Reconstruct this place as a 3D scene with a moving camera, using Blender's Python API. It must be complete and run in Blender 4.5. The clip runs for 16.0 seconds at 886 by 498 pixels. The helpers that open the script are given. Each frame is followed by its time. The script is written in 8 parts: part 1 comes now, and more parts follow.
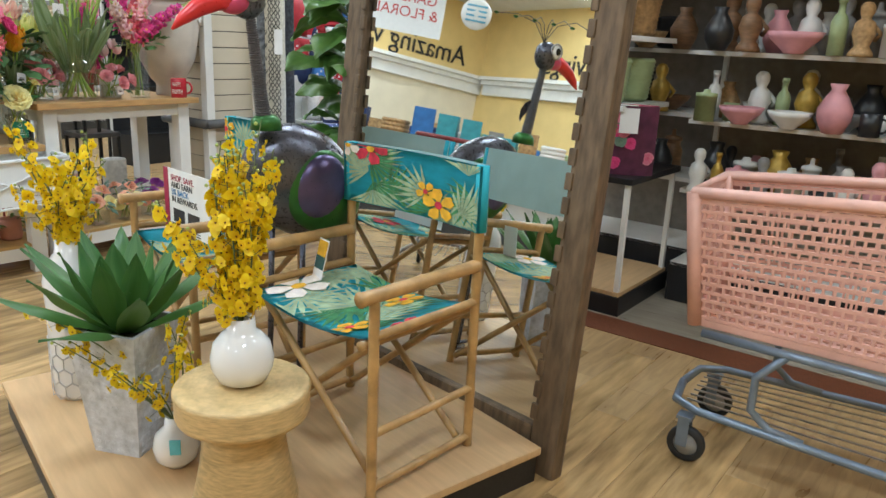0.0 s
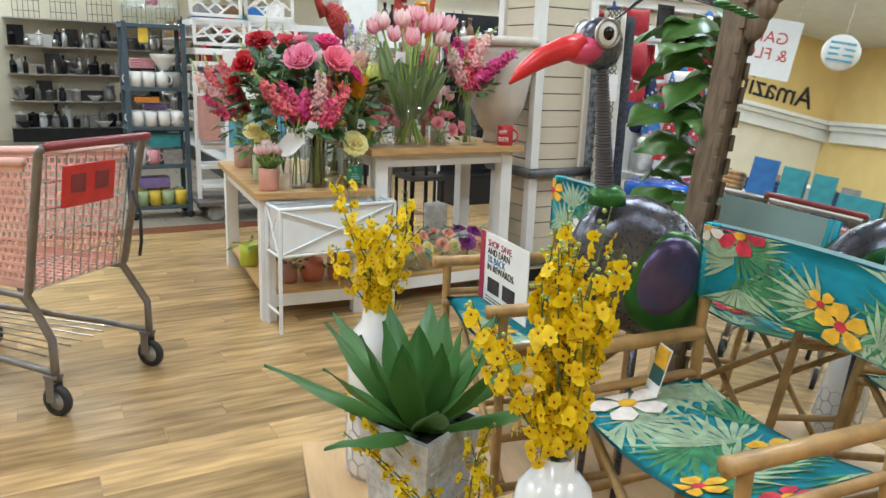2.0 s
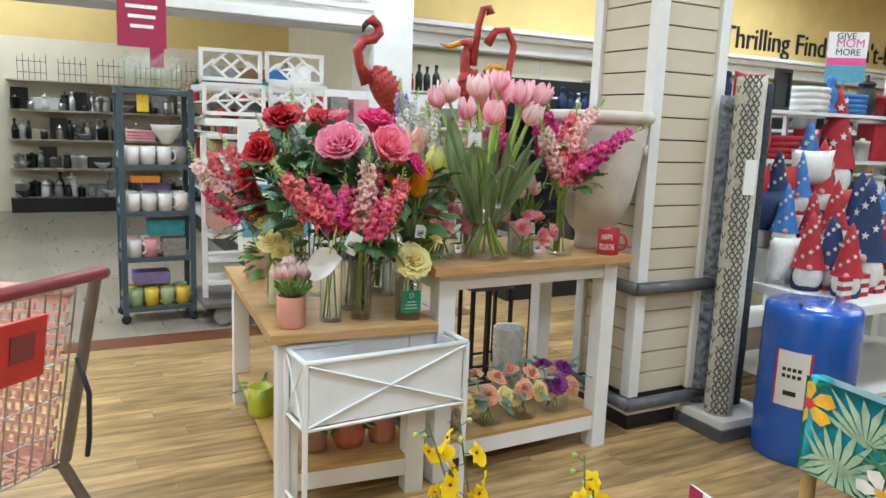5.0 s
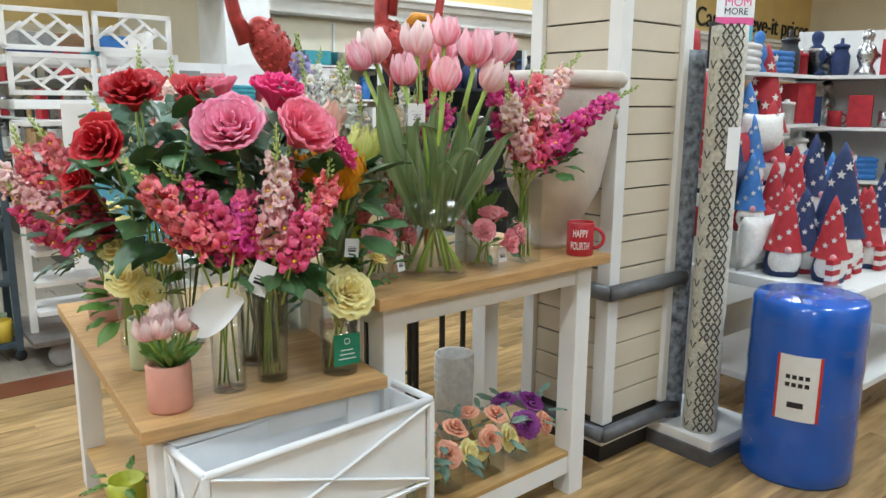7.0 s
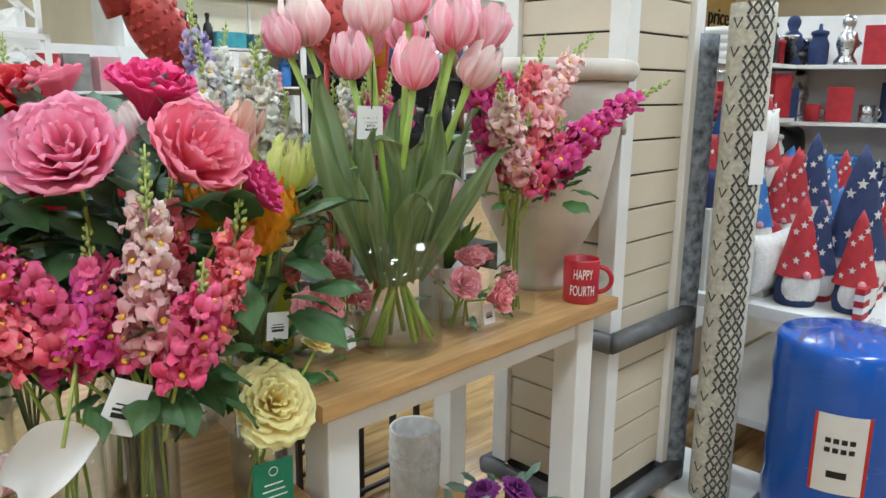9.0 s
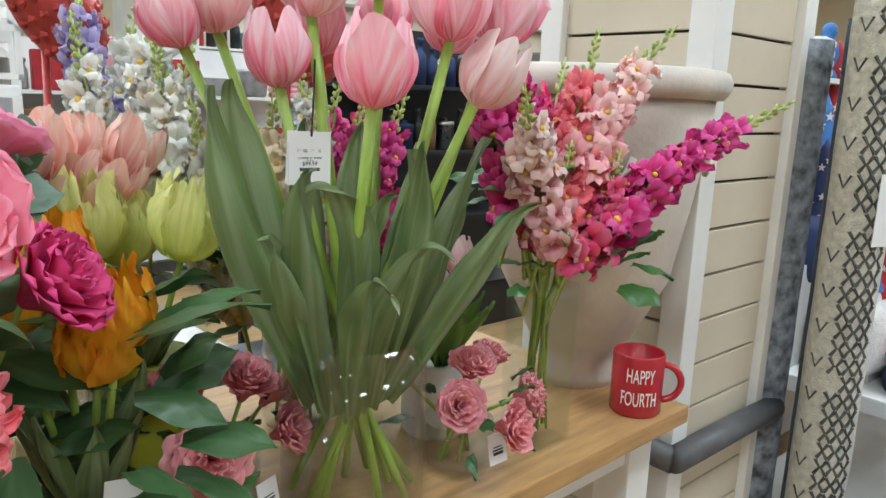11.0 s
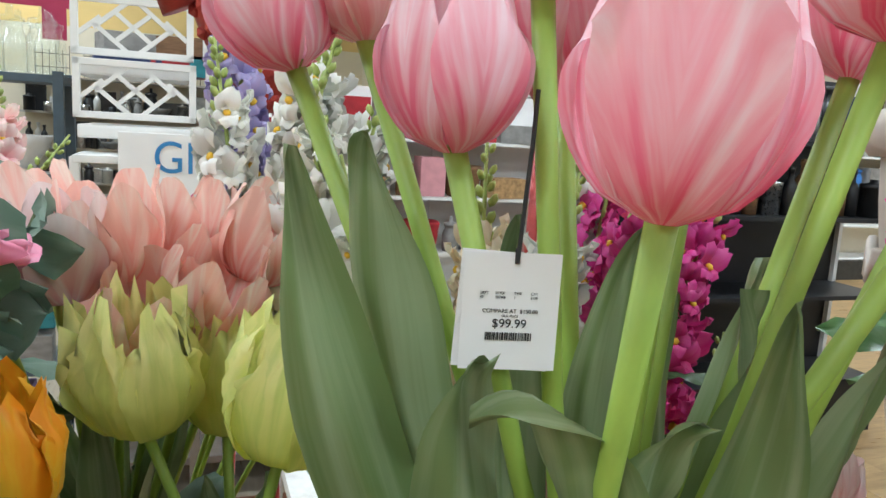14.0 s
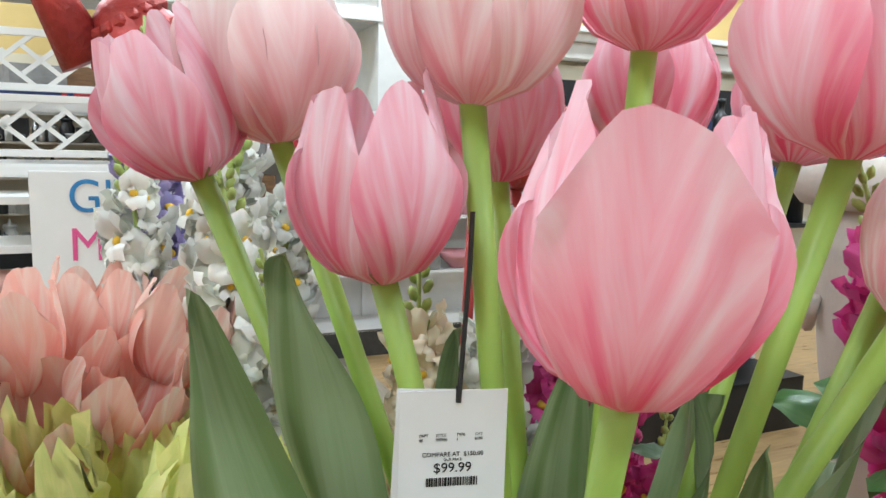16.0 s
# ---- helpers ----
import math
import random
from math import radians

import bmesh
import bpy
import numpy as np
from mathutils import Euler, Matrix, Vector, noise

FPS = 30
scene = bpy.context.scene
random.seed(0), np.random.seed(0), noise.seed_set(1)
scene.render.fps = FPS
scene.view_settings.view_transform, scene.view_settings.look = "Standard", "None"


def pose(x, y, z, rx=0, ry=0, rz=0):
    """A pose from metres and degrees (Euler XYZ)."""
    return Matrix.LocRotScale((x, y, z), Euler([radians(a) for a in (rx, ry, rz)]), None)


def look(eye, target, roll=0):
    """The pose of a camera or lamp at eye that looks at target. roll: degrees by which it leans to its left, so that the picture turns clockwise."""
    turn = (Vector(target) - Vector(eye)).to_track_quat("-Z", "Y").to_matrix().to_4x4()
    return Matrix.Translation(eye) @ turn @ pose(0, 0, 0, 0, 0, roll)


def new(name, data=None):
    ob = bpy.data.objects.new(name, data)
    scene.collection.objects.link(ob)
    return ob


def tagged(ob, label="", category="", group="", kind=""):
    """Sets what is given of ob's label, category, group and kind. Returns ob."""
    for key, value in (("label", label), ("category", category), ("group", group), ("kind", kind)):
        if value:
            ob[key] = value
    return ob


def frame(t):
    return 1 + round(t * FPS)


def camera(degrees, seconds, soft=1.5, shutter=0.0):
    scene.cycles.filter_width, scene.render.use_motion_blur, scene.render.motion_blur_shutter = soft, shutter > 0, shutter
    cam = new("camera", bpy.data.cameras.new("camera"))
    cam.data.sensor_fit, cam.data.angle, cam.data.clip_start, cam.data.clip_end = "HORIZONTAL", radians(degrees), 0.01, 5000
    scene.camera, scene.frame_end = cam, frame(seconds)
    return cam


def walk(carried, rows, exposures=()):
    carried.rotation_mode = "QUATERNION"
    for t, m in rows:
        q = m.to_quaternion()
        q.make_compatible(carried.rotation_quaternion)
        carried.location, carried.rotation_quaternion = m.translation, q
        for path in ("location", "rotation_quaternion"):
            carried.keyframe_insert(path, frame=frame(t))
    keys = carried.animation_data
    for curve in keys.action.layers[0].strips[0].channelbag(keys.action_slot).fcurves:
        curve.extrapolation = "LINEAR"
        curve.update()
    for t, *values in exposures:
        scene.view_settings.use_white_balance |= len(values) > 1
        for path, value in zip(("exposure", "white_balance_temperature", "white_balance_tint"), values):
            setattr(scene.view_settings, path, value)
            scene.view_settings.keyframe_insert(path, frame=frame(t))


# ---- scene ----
cam = camera(61.7, 16.0)

PATH = [
    (0, (1.134, 0.364, 1.316), (1.445, 2.263, 0.772), 2.6),
    (0.5, (1.18, 0.486, 1.322), (1.18, 2.422, 0.818), 3.9),
    (1, (1.196, 0.595, 1.325), (0.972, 2.52, 0.83), 2.9),
    (1.5, (1.088, 0.706, 1.341), (0.738, 2.613, 0.85), 1.1),
    (2, (1.025, 0.842, 1.343), (0.534, 2.721, 0.864), 2.1),
    (2.5, (0.996, 1.023, 1.362), (0.395, 2.883, 0.941), 4.6),
    (3, (0.854, 1.164, 1.384), (0.229, 3.028, 1.015), 3.5),
    (3.5, (0.755, 1.34, 1.398), (0.145, 3.215, 1.06), 2.8),
    (3.7, (0.718, 1.42, 1.399), (0.119, 3.299, 1.069), 2.8),
    (5.8, (0.243, 2.177, 1.452), (-0.182, 4.101, 1.111), 0.2),
    (6, (0.198, 2.24, 1.45), (-0.169, 4.175, 1.101), -0.5),
    (6.5, (0.114, 2.463, 1.428), (-0.132, 4.413, 1.057), 0.5),
    (7, (-0.019, 2.664, 1.411), (-0.188, 4.619, 1.025), 0.4),
    (7.5, (-0.1, 2.842, 1.441), (-0.085, 4.798, 1.028), -0.9),
    (8, (-0.105, 3.046, 1.434), (-0.013, 5.002, 1.026), 1.0),
    (8.5, (-0.133, 3.2, 1.435), (-0.071, 5.155, 1.018), 1.0),
    (8.7, (-0.165, 3.251, 1.438), (-0.113, 5.206, 1.016), 0.8),
    (10.8, (-0.1, 3.854, 1.453), (-0.169, 5.811, 1.048), 1.9),
    (11, (-0.086, 3.907, 1.454), (-0.155, 5.865, 1.055), 2.3),
    (11.5, (0.023, 4.04, 1.478), (-0.166, 5.997, 1.112), 3.3),
    (12, (0.045, 4.17, 1.491), (-0.239, 6.123, 1.169), 2.8),
    (12.5, (-0.008, 4.26, 1.511), (-0.419, 6.199, 1.245), 3.0),
    (13, (-0.03, 4.338, 1.488), (-0.705, 6.201, 1.216), 5.3),
    (13.5, (-0.066, 4.381, 1.469), (-0.925, 6.163, 1.175), 5.8),
    (14, (-0.152, 4.421, 1.469), (-0.988, 6.21, 1.153), 3.4),
    (14.5, (-0.188, 4.464, 1.459), (-0.929, 6.285, 1.091), 2.8),
    (15, (-0.195, 4.489, 1.457), (-0.906, 6.317, 1.067), 3.0),
    (15.5, (-0.189, 4.477, 1.479), (-0.884, 6.32, 1.127), 2.4),
    (16, (-0.171, 4.464, 1.522), (-0.851, 6.324, 1.24), 1.5),
]
walk(cam, [(t, look(eye, target, roll)) for t, eye, target, roll in PATH])

# ---- light ----
world = bpy.data.worlds.new("store_air")
scene.world = world
world.use_nodes = True
world.node_tree.nodes["Background"].inputs[0].default_value = (1.0, 0.97, 0.92, 1)
world.node_tree.nodes["Background"].inputs[1].default_value = 0.12

TF = pose(-0.372, 4.562, 0, 0, 0, 44.2)      # the shop's own axes: u along the tables, v away from them
CEIL = 4.3
LAMPS = [(u, v) for u in (-5.5, -1.8, 1.9, 5.6) for v in (-5.2, -1.6, 2.0, 5.2)] + [(-5.5, 8.2), (-1.8, 8.2), (-8.2, 1.6), (-8.2, 5.6), (9.3, 2.0), (9.3, 5.2), (9.3, -1.6), (13.0, 2.0)]
for u, v in LAMPS:
    lamp = bpy.data.lights.new("ceiling_lamp", "AREA")
    lamp.shape, lamp.size, lamp.size_y, lamp.energy = "RECTANGLE", 1.2, 0.6, 70
    lamp.color = (0.695, 0.868, 1.0)
    lo = new("ceiling_lamp", lamp)
    lo.matrix_world = TF @ pose(u, v, CEIL - 0.06)


# ---- mesh helpers ----
def thing(name, label, category, m, group="", kind=""):
    ob = new(name)
    ob.empty_display_size = 0.05
    ob.matrix_world = m
    return tagged(ob, label, category, group, kind)


def mesh_of(name, bm, material, smooth=False):
    me = bpy.data.meshes.new(name)
    if smooth:
        for f in bm.faces:
            f.smooth = True
    bm.to_mesh(me)
    bm.free()
    if material:
        me.materials.append(material)
    return me


def part(name, bm, material, parent, label="", smooth=False, m=None):
    me = bm if isinstance(bm, bpy.types.Mesh) else mesh_of(name, bm, material, smooth)
    ob = new(name, me)
    ob.parent = parent
    if m is not None:
        ob.matrix_basis = m
    if label:
        ob["label"] = label
    return ob


def solo(name, bm, material, label, category, m=None, group="", kind="", smooth=False):
    ob = new(name, mesh_of(name, bm, material, smooth))
    if m is not None:
        ob.matrix_world = m
    return tagged(ob, label, category, group, kind)


def B():
    return bmesh.new()


def box(bm, cx, cy, cz, sx, sy, sz, bevel=0.0, m=None):
    """A box by centre and size."""
    g = bmesh.ops.create_cube(bm, size=1.0, matrix=(m or Matrix()) @ Matrix.Translation((cx, cy, cz)) @ Matrix.Diagonal((sx, sy, sz, 1)))
    if bevel > 0:
        vs = set(g["verts"])
        es = [e for e in bm.edges if e.verts[0] in vs and e.verts[1] in vs]
        bmesh.ops.bevel(bm, geom=es, offset=bevel, segments=2, affect="EDGES", profile=0.7)
    return bm


def tube(bm, pts, r, seg=8, caps=True):
    """A round bar along points; r a number or a list."""
    pts = [Vector(p) for p in pts]
    rs = r if isinstance(r, (list, tuple)) else [r] * len(pts)
    rings, side = [], None
    for i, p in enumerate(pts):
        d = (pts[min(i + 1, len(pts) - 1)] - pts[max(i - 1, 0)]).normalized()
        if side is None:
            side = d.orthogonal().normalized()
        side = (side - d * side.dot(d)).normalized()
        up = d.cross(side)
        rings.append([bm.verts.new(p + (side * math.cos(a) + up * math.sin(a)) * rs[i]) for a in [2 * math.pi * k / seg for k in range(seg)]])
    for a, b in zip(rings, rings[1:]):
        for k in range(seg):
            bm.faces.new((a[k], a[(k + 1) % seg], b[(k + 1) % seg], b[k]))
    if caps:
        bm.faces.new(rings[0][::-1])
        bm.faces.new(rings[-1])
    return bm


def lathe(bm, prof, seg=32, m=None, close=False):
    """Turns (radius, height) pairs round z."""
    m = m or Matrix()
    rings = []
    for r, z in prof:
        if r < 1e-5:
            rings.append([bm.verts.new(m @ Vector((0, 0, z)))])
        else:
            rings.append([bm.verts.new(m @ Vector((r * math.cos(2 * math.pi * k / seg), r * math.sin(2 * math.pi * k / seg), z))) for k in range(seg)])
    for a, b in zip(rings, rings[1:]):
        for k in range(seg):
            k2 = (k + 1) % seg
            if len(a) == 1 and len(b) > 1:
                bm.faces.new((a[0], b[k2], b[k]))
            elif len(b) == 1 and len(a) > 1:
                bm.faces.new((a[k], a[k2], b[0]))
            elif len(a) > 1:
                bm.faces.new((a[k], a[k2], b[k2], b[k]))
    return bm


def sheet(bm, f, nu, nv, m=None):
    """A curved sheet: f(s, t) -> point, with s and t in 0..1 as its texture coordinates."""
    m = m or Matrix()
    uv = bm.loops.layers.uv.verify()
    g = [[bm.verts.new(m @ Vector(f(i / nu, j / nv))) for j in range(nv + 1)] for i in range(nu + 1)]
    for i in range(nu):
        for j in range(nv):
            fa = bm.faces.new((g[i][j], g[i + 1][j], g[i + 1][j + 1], g[i][j + 1]))
            fa.smooth = True
            for lp, (a, b) in zip(fa.loops, ((i, j), (i + 1, j), (i + 1, j + 1), (i, j + 1))):
                lp[uv].uv = (a / nu, b / nv)
    return bm


def lettering(name, text, size, material, parent, m, label="", depth=0.002, align="LEFT"):
    cu = bpy.data.curves.new(name, "FONT")
    cu.body, cu.size, cu.extrude, cu.align_x = text, size, depth, align
    tmp = bpy.data.objects.new(name, cu)
    me = bpy.data.meshes.new_from_object(tmp)
    me.materials.append(material)
    bpy.data.objects.remove(tmp)
    ob = new(name, me)
    ob.parent = parent
    ob.matrix_basis = m
    if label:
        ob["label"] = label
    return ob


# ---- materials ----
def mat(name, col, rough=0.5, metal=0.0, var=0.18, scale=18.0, bump=0.12, bscale=90.0, stretch=(1, 1, 1), rnd=0.0, coat=0.0, trans=0.0, sub=0.0, uvk=False):
    ma = bpy.data.materials.new(name)
    ma.use_nodes = True
    nt = ma.node_tree
    n, l = nt.nodes, nt.links
    p = n["Principled BSDF"]
    p.inputs["Roughness"].default_value = rough
    p.inputs["Metallic"].default_value = metal
    p.inputs["Coat Weight"].default_value = coat
    p.inputs["Transmission Weight"].default_value = trans
    tc = n.new("ShaderNodeTexCoord")
    mp = n.new("ShaderNodeMapping")
    mp.inputs["Scale"].default_value = stretch
    l.new(tc.outputs["UV" if uvk else "Object"], mp.inputs[0])
    big = n.new("ShaderNodeTexNoise")
    big.inputs["Scale"].default_value = scale
    big.inputs["Detail"].default_value = 5
    fine = n.new("ShaderNodeTexNoise")
    fine.inputs["Scale"].default_value = bscale
    fine.inputs["Detail"].default_value = 3
    l.new(mp.outputs[0], big.inputs[0])
    l.new(mp.outputs[0], fine.inputs[0])
    ramp = n.new("ShaderNodeValToRGB")
    c = Vector(col[:3])
    ramp.color_ramp.elements[0].position, ramp.color_ramp.elements[1].position = 0.3, 0.72
    ramp.color_ramp.elements[0].color = (*(c * (1 - var)), 1)
    ramp.color_ramp.elements[1].color = (*[min(1, x * (1 + var)) for x in c], 1)
    l.new(big.outputs[0], ramp.inputs[0])
    out = ramp.outputs[0]
    if rnd:
        oi = n.new("ShaderNodeObjectInfo")
        hs = n.new("ShaderNodeHueSaturation")
        mr = n.new("ShaderNodeMapRange")
        mr.inputs["To Min"].default_value, mr.inputs["To Max"].default_value = 1 - rnd, 1 + rnd
        l.new(oi.outputs["Random"], mr.inputs[0])
        l.new(mr.outputs[0], hs.inputs["Value"])
        l.new(out, hs.inputs["Color"])
        out = hs.outputs[0]
    l.new(out, p.inputs["Base Color"])
    rr = n.new("ShaderNodeMapRange")
    rr.inputs["To Min"].default_value, rr.inputs["To Max"].default_value = max(0.02, rough - 0.08), min(1, rough + 0.1)
    l.new(fine.outputs[0], rr.inputs[0])
    l.new(rr.outputs[0], p.inputs["Roughness"])
    if bump:
        bp = n.new("ShaderNodeBump")
        bp.inputs["Strength"].default_value = bump
        bp.inputs["Distance"].default_value = 0.004
        l.new(fine.outputs[0], bp.inputs["Height"])
        l.new(bp.outputs[0], p.inputs["Normal"])
    if sub:
        p.inputs["Subsurface Weight"].default_value = sub
        p.inputs["Subsurface Radius"].default_value = (0.01, 0.006, 0.004)
    ma["out"] = 0
    return ma


def streaked(name, base, tip, streak, rough=0.5, waves=9.0, amount=0.7, sub=0.1, fan=0.0, relief=0.25, band=None, island=0.0):
    """A petal or leaf: blends from base to tip along it, with fine streaks running lengthways."""
    ma = bpy.data.materials.new(name)
    ma.use_nodes = True
    nt = ma.node_tree
    n, l = nt.nodes, nt.links
    p = n["Principled BSDF"]
    p.inputs["Roughness"].default_value = rough
    tc = n.new("ShaderNodeTexCoord")
    sp = n.new("ShaderNodeSeparateXYZ")
    l.new(tc.outputs["UV"], sp.inputs[0])
    mp = n.new("ShaderNodeMapping")
    mp.inputs["Scale"].default_value = (waves, 0.9, 1)
    l.new(tc.outputs["UV"], mp.inputs[0])
    if fan:
        off, ab, cv, sb, xyz = [n.new(k) for k in ("ShaderNodeMath", "ShaderNodeMath", "ShaderNodeMath", "ShaderNodeMath", "ShaderNodeCombineXYZ")]
        off.operation, off.inputs[1].default_value = "SUBTRACT", 0.5
        ab.operation = "ABSOLUTE"
        cv.operation, cv.inputs[1].default_value = "MULTIPLY", fan
        sb.operation = "SUBTRACT"
        l.new(sp.outputs[0], off.inputs[0])
        l.new(off.outputs[0], ab.inputs[0])
        l.new(sp.outputs[1], cv.inputs[0])
        l.new(ab.outputs[0], sb.inputs[0])
        l.new(cv.outputs[0], sb.inputs[1])
        l.new(sb.outputs[0], xyz.inputs[0])
        l.new(sp.outputs[1], xyz.inputs[1])
        l.new(off.outputs[0], xyz.inputs[2])
        l.new(xyz.outputs[0], mp.inputs[0])
    oi = n.new("ShaderNodeObjectInfo")
    cb = n.new("ShaderNodeCombineXYZ")
    ml = n.new("ShaderNodeMath")
    ml.operation, ml.inputs[1].default_value = "MULTIPLY", 37.0
    l.new(oi.outputs["Random"], ml.inputs[0])
    l.new(ml.outputs[0], cb.inputs[2])
    ad = n.new("ShaderNodeVectorMath")
    l.new(mp.outputs[0], ad.inputs[0])
    l.new(cb.outputs[0], ad.inputs[1])
    nz = n.new("ShaderNodeTexNoise")
    nz.inputs["Scale"].default_value, nz.inputs["Detail"].default_value = 1.0, 4
    l.new(ad.outputs[0], nz.inputs[0])
    grad = n.new("ShaderNodeValToRGB")
    grad.color_ramp.elements[0].color, grad.color_ramp.elements[1].color = (*base, 1), (*tip, 1)
    grad.color_ramp.elements[0].position, grad.color_ramp.elements[1].position = 0.05, 0.8
    l.new(sp.outputs[1], grad.inputs[0])
    sr = n.new("ShaderNodeMapRange")
    sr.inputs["From Min"].default_value, sr.inputs["From Max"].default_value = band or ((0.36, 0.72) if fan else (0.42, 0.62))
    sr.inputs["To Max"].default_value = amount
    l.new(nz.outputs[0], sr.inputs[0])
    mx = n.new("ShaderNodeMix")
    mx.data_type = "RGBA"
    l.new(sr.outputs[0], mx.inputs[0])
    l.new(grad.outputs[0], mx.inputs[6])
    mx.inputs[7].default_value = (*streak, 1)
    hs = n.new("ShaderNodeHueSaturation")
    mr = n.new("ShaderNodeMapRange")
    mr.inputs["To Min"].default_value, mr.inputs["To Max"].default_value = 0.88, 1.1
    l.new(oi.outputs["Random"], mr.inputs[0])
    l.new(mr.outputs[0], hs.inputs["Value"])
    l.new(mx.outputs[2], hs.inputs["Color"])
    if island:
        ge, mi, pr = n.new("ShaderNodeNewGeometry"), n.new("ShaderNodeMapRange"), n.new("ShaderNodeMath")
        mi.inputs["To Min"].default_value, mi.inputs["To Max"].default_value = 1 - island, 1 + island * 0.6
        pr.operation = "MULTIPLY"
        l.new(ge.outputs["Random Per Island"], mi.inputs[0])
        l.new(mi.outputs[0], pr.inputs[0])
        l.new(mr.outputs[0], pr.inputs[1])
        l.new(pr.outputs[0], hs.inputs["Value"])
    l.new(hs.outputs[0], p.inputs["Base Color"])
    bp = n.new("ShaderNodeBump")
    bp.inputs["Strength"].default_value, bp.inputs["Distance"].default_value = relief, 0.002
    l.new(nz.outputs[0], bp.inputs["Height"])
    l.new(bp.outputs[0], p.inputs["Normal"])
    if sub:
        tr = n.new("ShaderNodeBsdfTranslucent")
        l.new(hs.outputs[0], tr.inputs[0])
        ms = n.new("ShaderNodeMixShader")
        ms.inputs[0].default_value = sub
        l.new(p.outputs[0], ms.inputs[1])
        l.new(tr.outputs[0], ms.inputs[2])
        l.new(ms.outputs[0], n["Material Output"].inputs[0])
    return ma


def glass(name, tint=(0.97, 0.99, 0.98), rough=0.01, ior=1.45):
    """Thin clear glass: lets light straight through, with a gloss that grows towards the edges."""
    ma = bpy.data.materials.new(name)
    ma.use_nodes = True
    n, l = ma.node_tree.nodes, ma.node_tree.links
    tr, gl, ms, lw = n.new("ShaderNodeBsdfTransparent"), n.new("ShaderNodeBsdfGlossy"), n.new("ShaderNodeMixShader"), n.new("ShaderNodeLayerWeight")
    tr.inputs[0].default_value = (*[x for x in tint], 1)
    gl.inputs["Roughness"].default_value = rough
    pw, sc = n.new("ShaderNodeMath"), n.new("ShaderNodeMapRange")
    pw.operation, pw.inputs[1].default_value = "POWER", 3.5
    sc.inputs["To Min"].default_value, sc.inputs["To Max"].default_value = 0.055, 0.55 * (ior - 1) / 0.45
    l.new(lw.outputs["Facing"], pw.inputs[0])
    l.new(pw.outputs[0], sc.inputs[0])
    l.new(sc.outputs[0], ms.inputs[0])
    l.new(tr.outputs[0], ms.inputs[1])
    l.new(gl.outputs[0], ms.inputs[2])
    l.new(ms.outputs[0], n["Material Output"].inputs[0])
    return ma


def planks(name, c1, c2, length=0.95, width=0.13, rough=0.28, turn=0.0):
    ma = bpy.data.materials.new(name)
    ma.use_nodes = True
    nt = ma.node_tree
    n, l = nt.nodes, nt.links
    p = n["Principled BSDF"]
    tc = n.new("ShaderNodeTexCoord")
    mp = n.new("ShaderNodeMapping")
    mp.inputs["Rotation"].default_value = (0, 0, radians(turn))
    l.new(tc.outputs["Object"], mp.inputs[0])
    br = n.new("ShaderNodeTexBrick")
    br.inputs["Scale"].default_value = 1
    br.inputs["Brick Width"].default_value, br.inputs["Row Height"].default_value = length, width
    br.inputs["Mortar Size"].default_value = 0.0015
    br.inputs["Color1"].default_value, br.inputs["Color2"].default_value = (0.25, 0.25, 0.25, 1), (0.8, 0.8, 0.8, 1)
    br.inputs["Mortar"].default_value = (0, 0, 0, 1)
    l.new(mp.outputs[0], br.inputs[0])
    ms = n.new("ShaderNodeMapping")
    ms.inputs["Scale"].default_value = (1.6, 11, 1)
    l.new(mp.outputs[0], ms.inputs[0])
    nz = n.new("ShaderNodeTexNoise")
    nz.inputs["Scale"].default_value, nz.inputs["Detail"].default_value, nz.inputs["Distortion"].default_value = 2.2, 8, 1.2
    l.new(ms.outputs[0], nz.inputs[0])
    lo = n.new("ShaderNodeTexNoise")
    lo.inputs["Scale"].default_value = 1.3
    l.new(mp.outputs[0], lo.inputs[0])
    mx = n.new("ShaderNodeMix")
    mx.inputs[0].default_value = 0.3
    l.new(nz.outputs[0], mx.inputs[2])
    l.new(br.outputs[0], mx.inputs[3])
    m2 = n.new("ShaderNodeMix")
    m2.inputs[0].default_value = 0.25
    l.new(mx.outputs[0], m2.inputs[2])
    l.new(lo.outputs[0], m2.inputs[3])
    rp = n.new("ShaderNodeValToRGB")
    rp.color_ramp.elements[0].color, rp.color_ramp.elements[1].color = (*c1, 1), (*c2, 1)
    rp.color_ramp.elements[0].position, rp.color_ramp.elements[1].position = 0.3, 0.68
    l.new(m2.outputs[0], rp.inputs[0])
    l.new(rp.outputs[0], p.inputs["Base Color"])
    rr = n.new("ShaderNodeMapRange")
    rr.inputs["To Min"].default_value, rr.inputs["To Max"].default_value = rough - 0.08, rough + 0.14
    l.new(nz.outputs[0], rr.inputs[0])
    l.new(rr.outputs[0], p.inputs["Roughness"])
    bp = n.new("ShaderNodeBump")
    bp.inputs["Strength"].default_value, bp.inputs["Distance"].default_value = 0.06, 0.003
    l.new(nz.outputs[0], bp.inputs["Height"])
    l.new(bp.outputs[0], p.inputs["Normal"])
    return ma


def glow(name, col, power):
    ma = bpy.data.materials.new(name)
    ma.use_nodes = True
    p = ma.node_tree.nodes["Principled BSDF"]
    p.inputs["Emission Color"].default_value = (*col, 1)
    p.inputs["Emission Strength"].default_value = power
    return ma


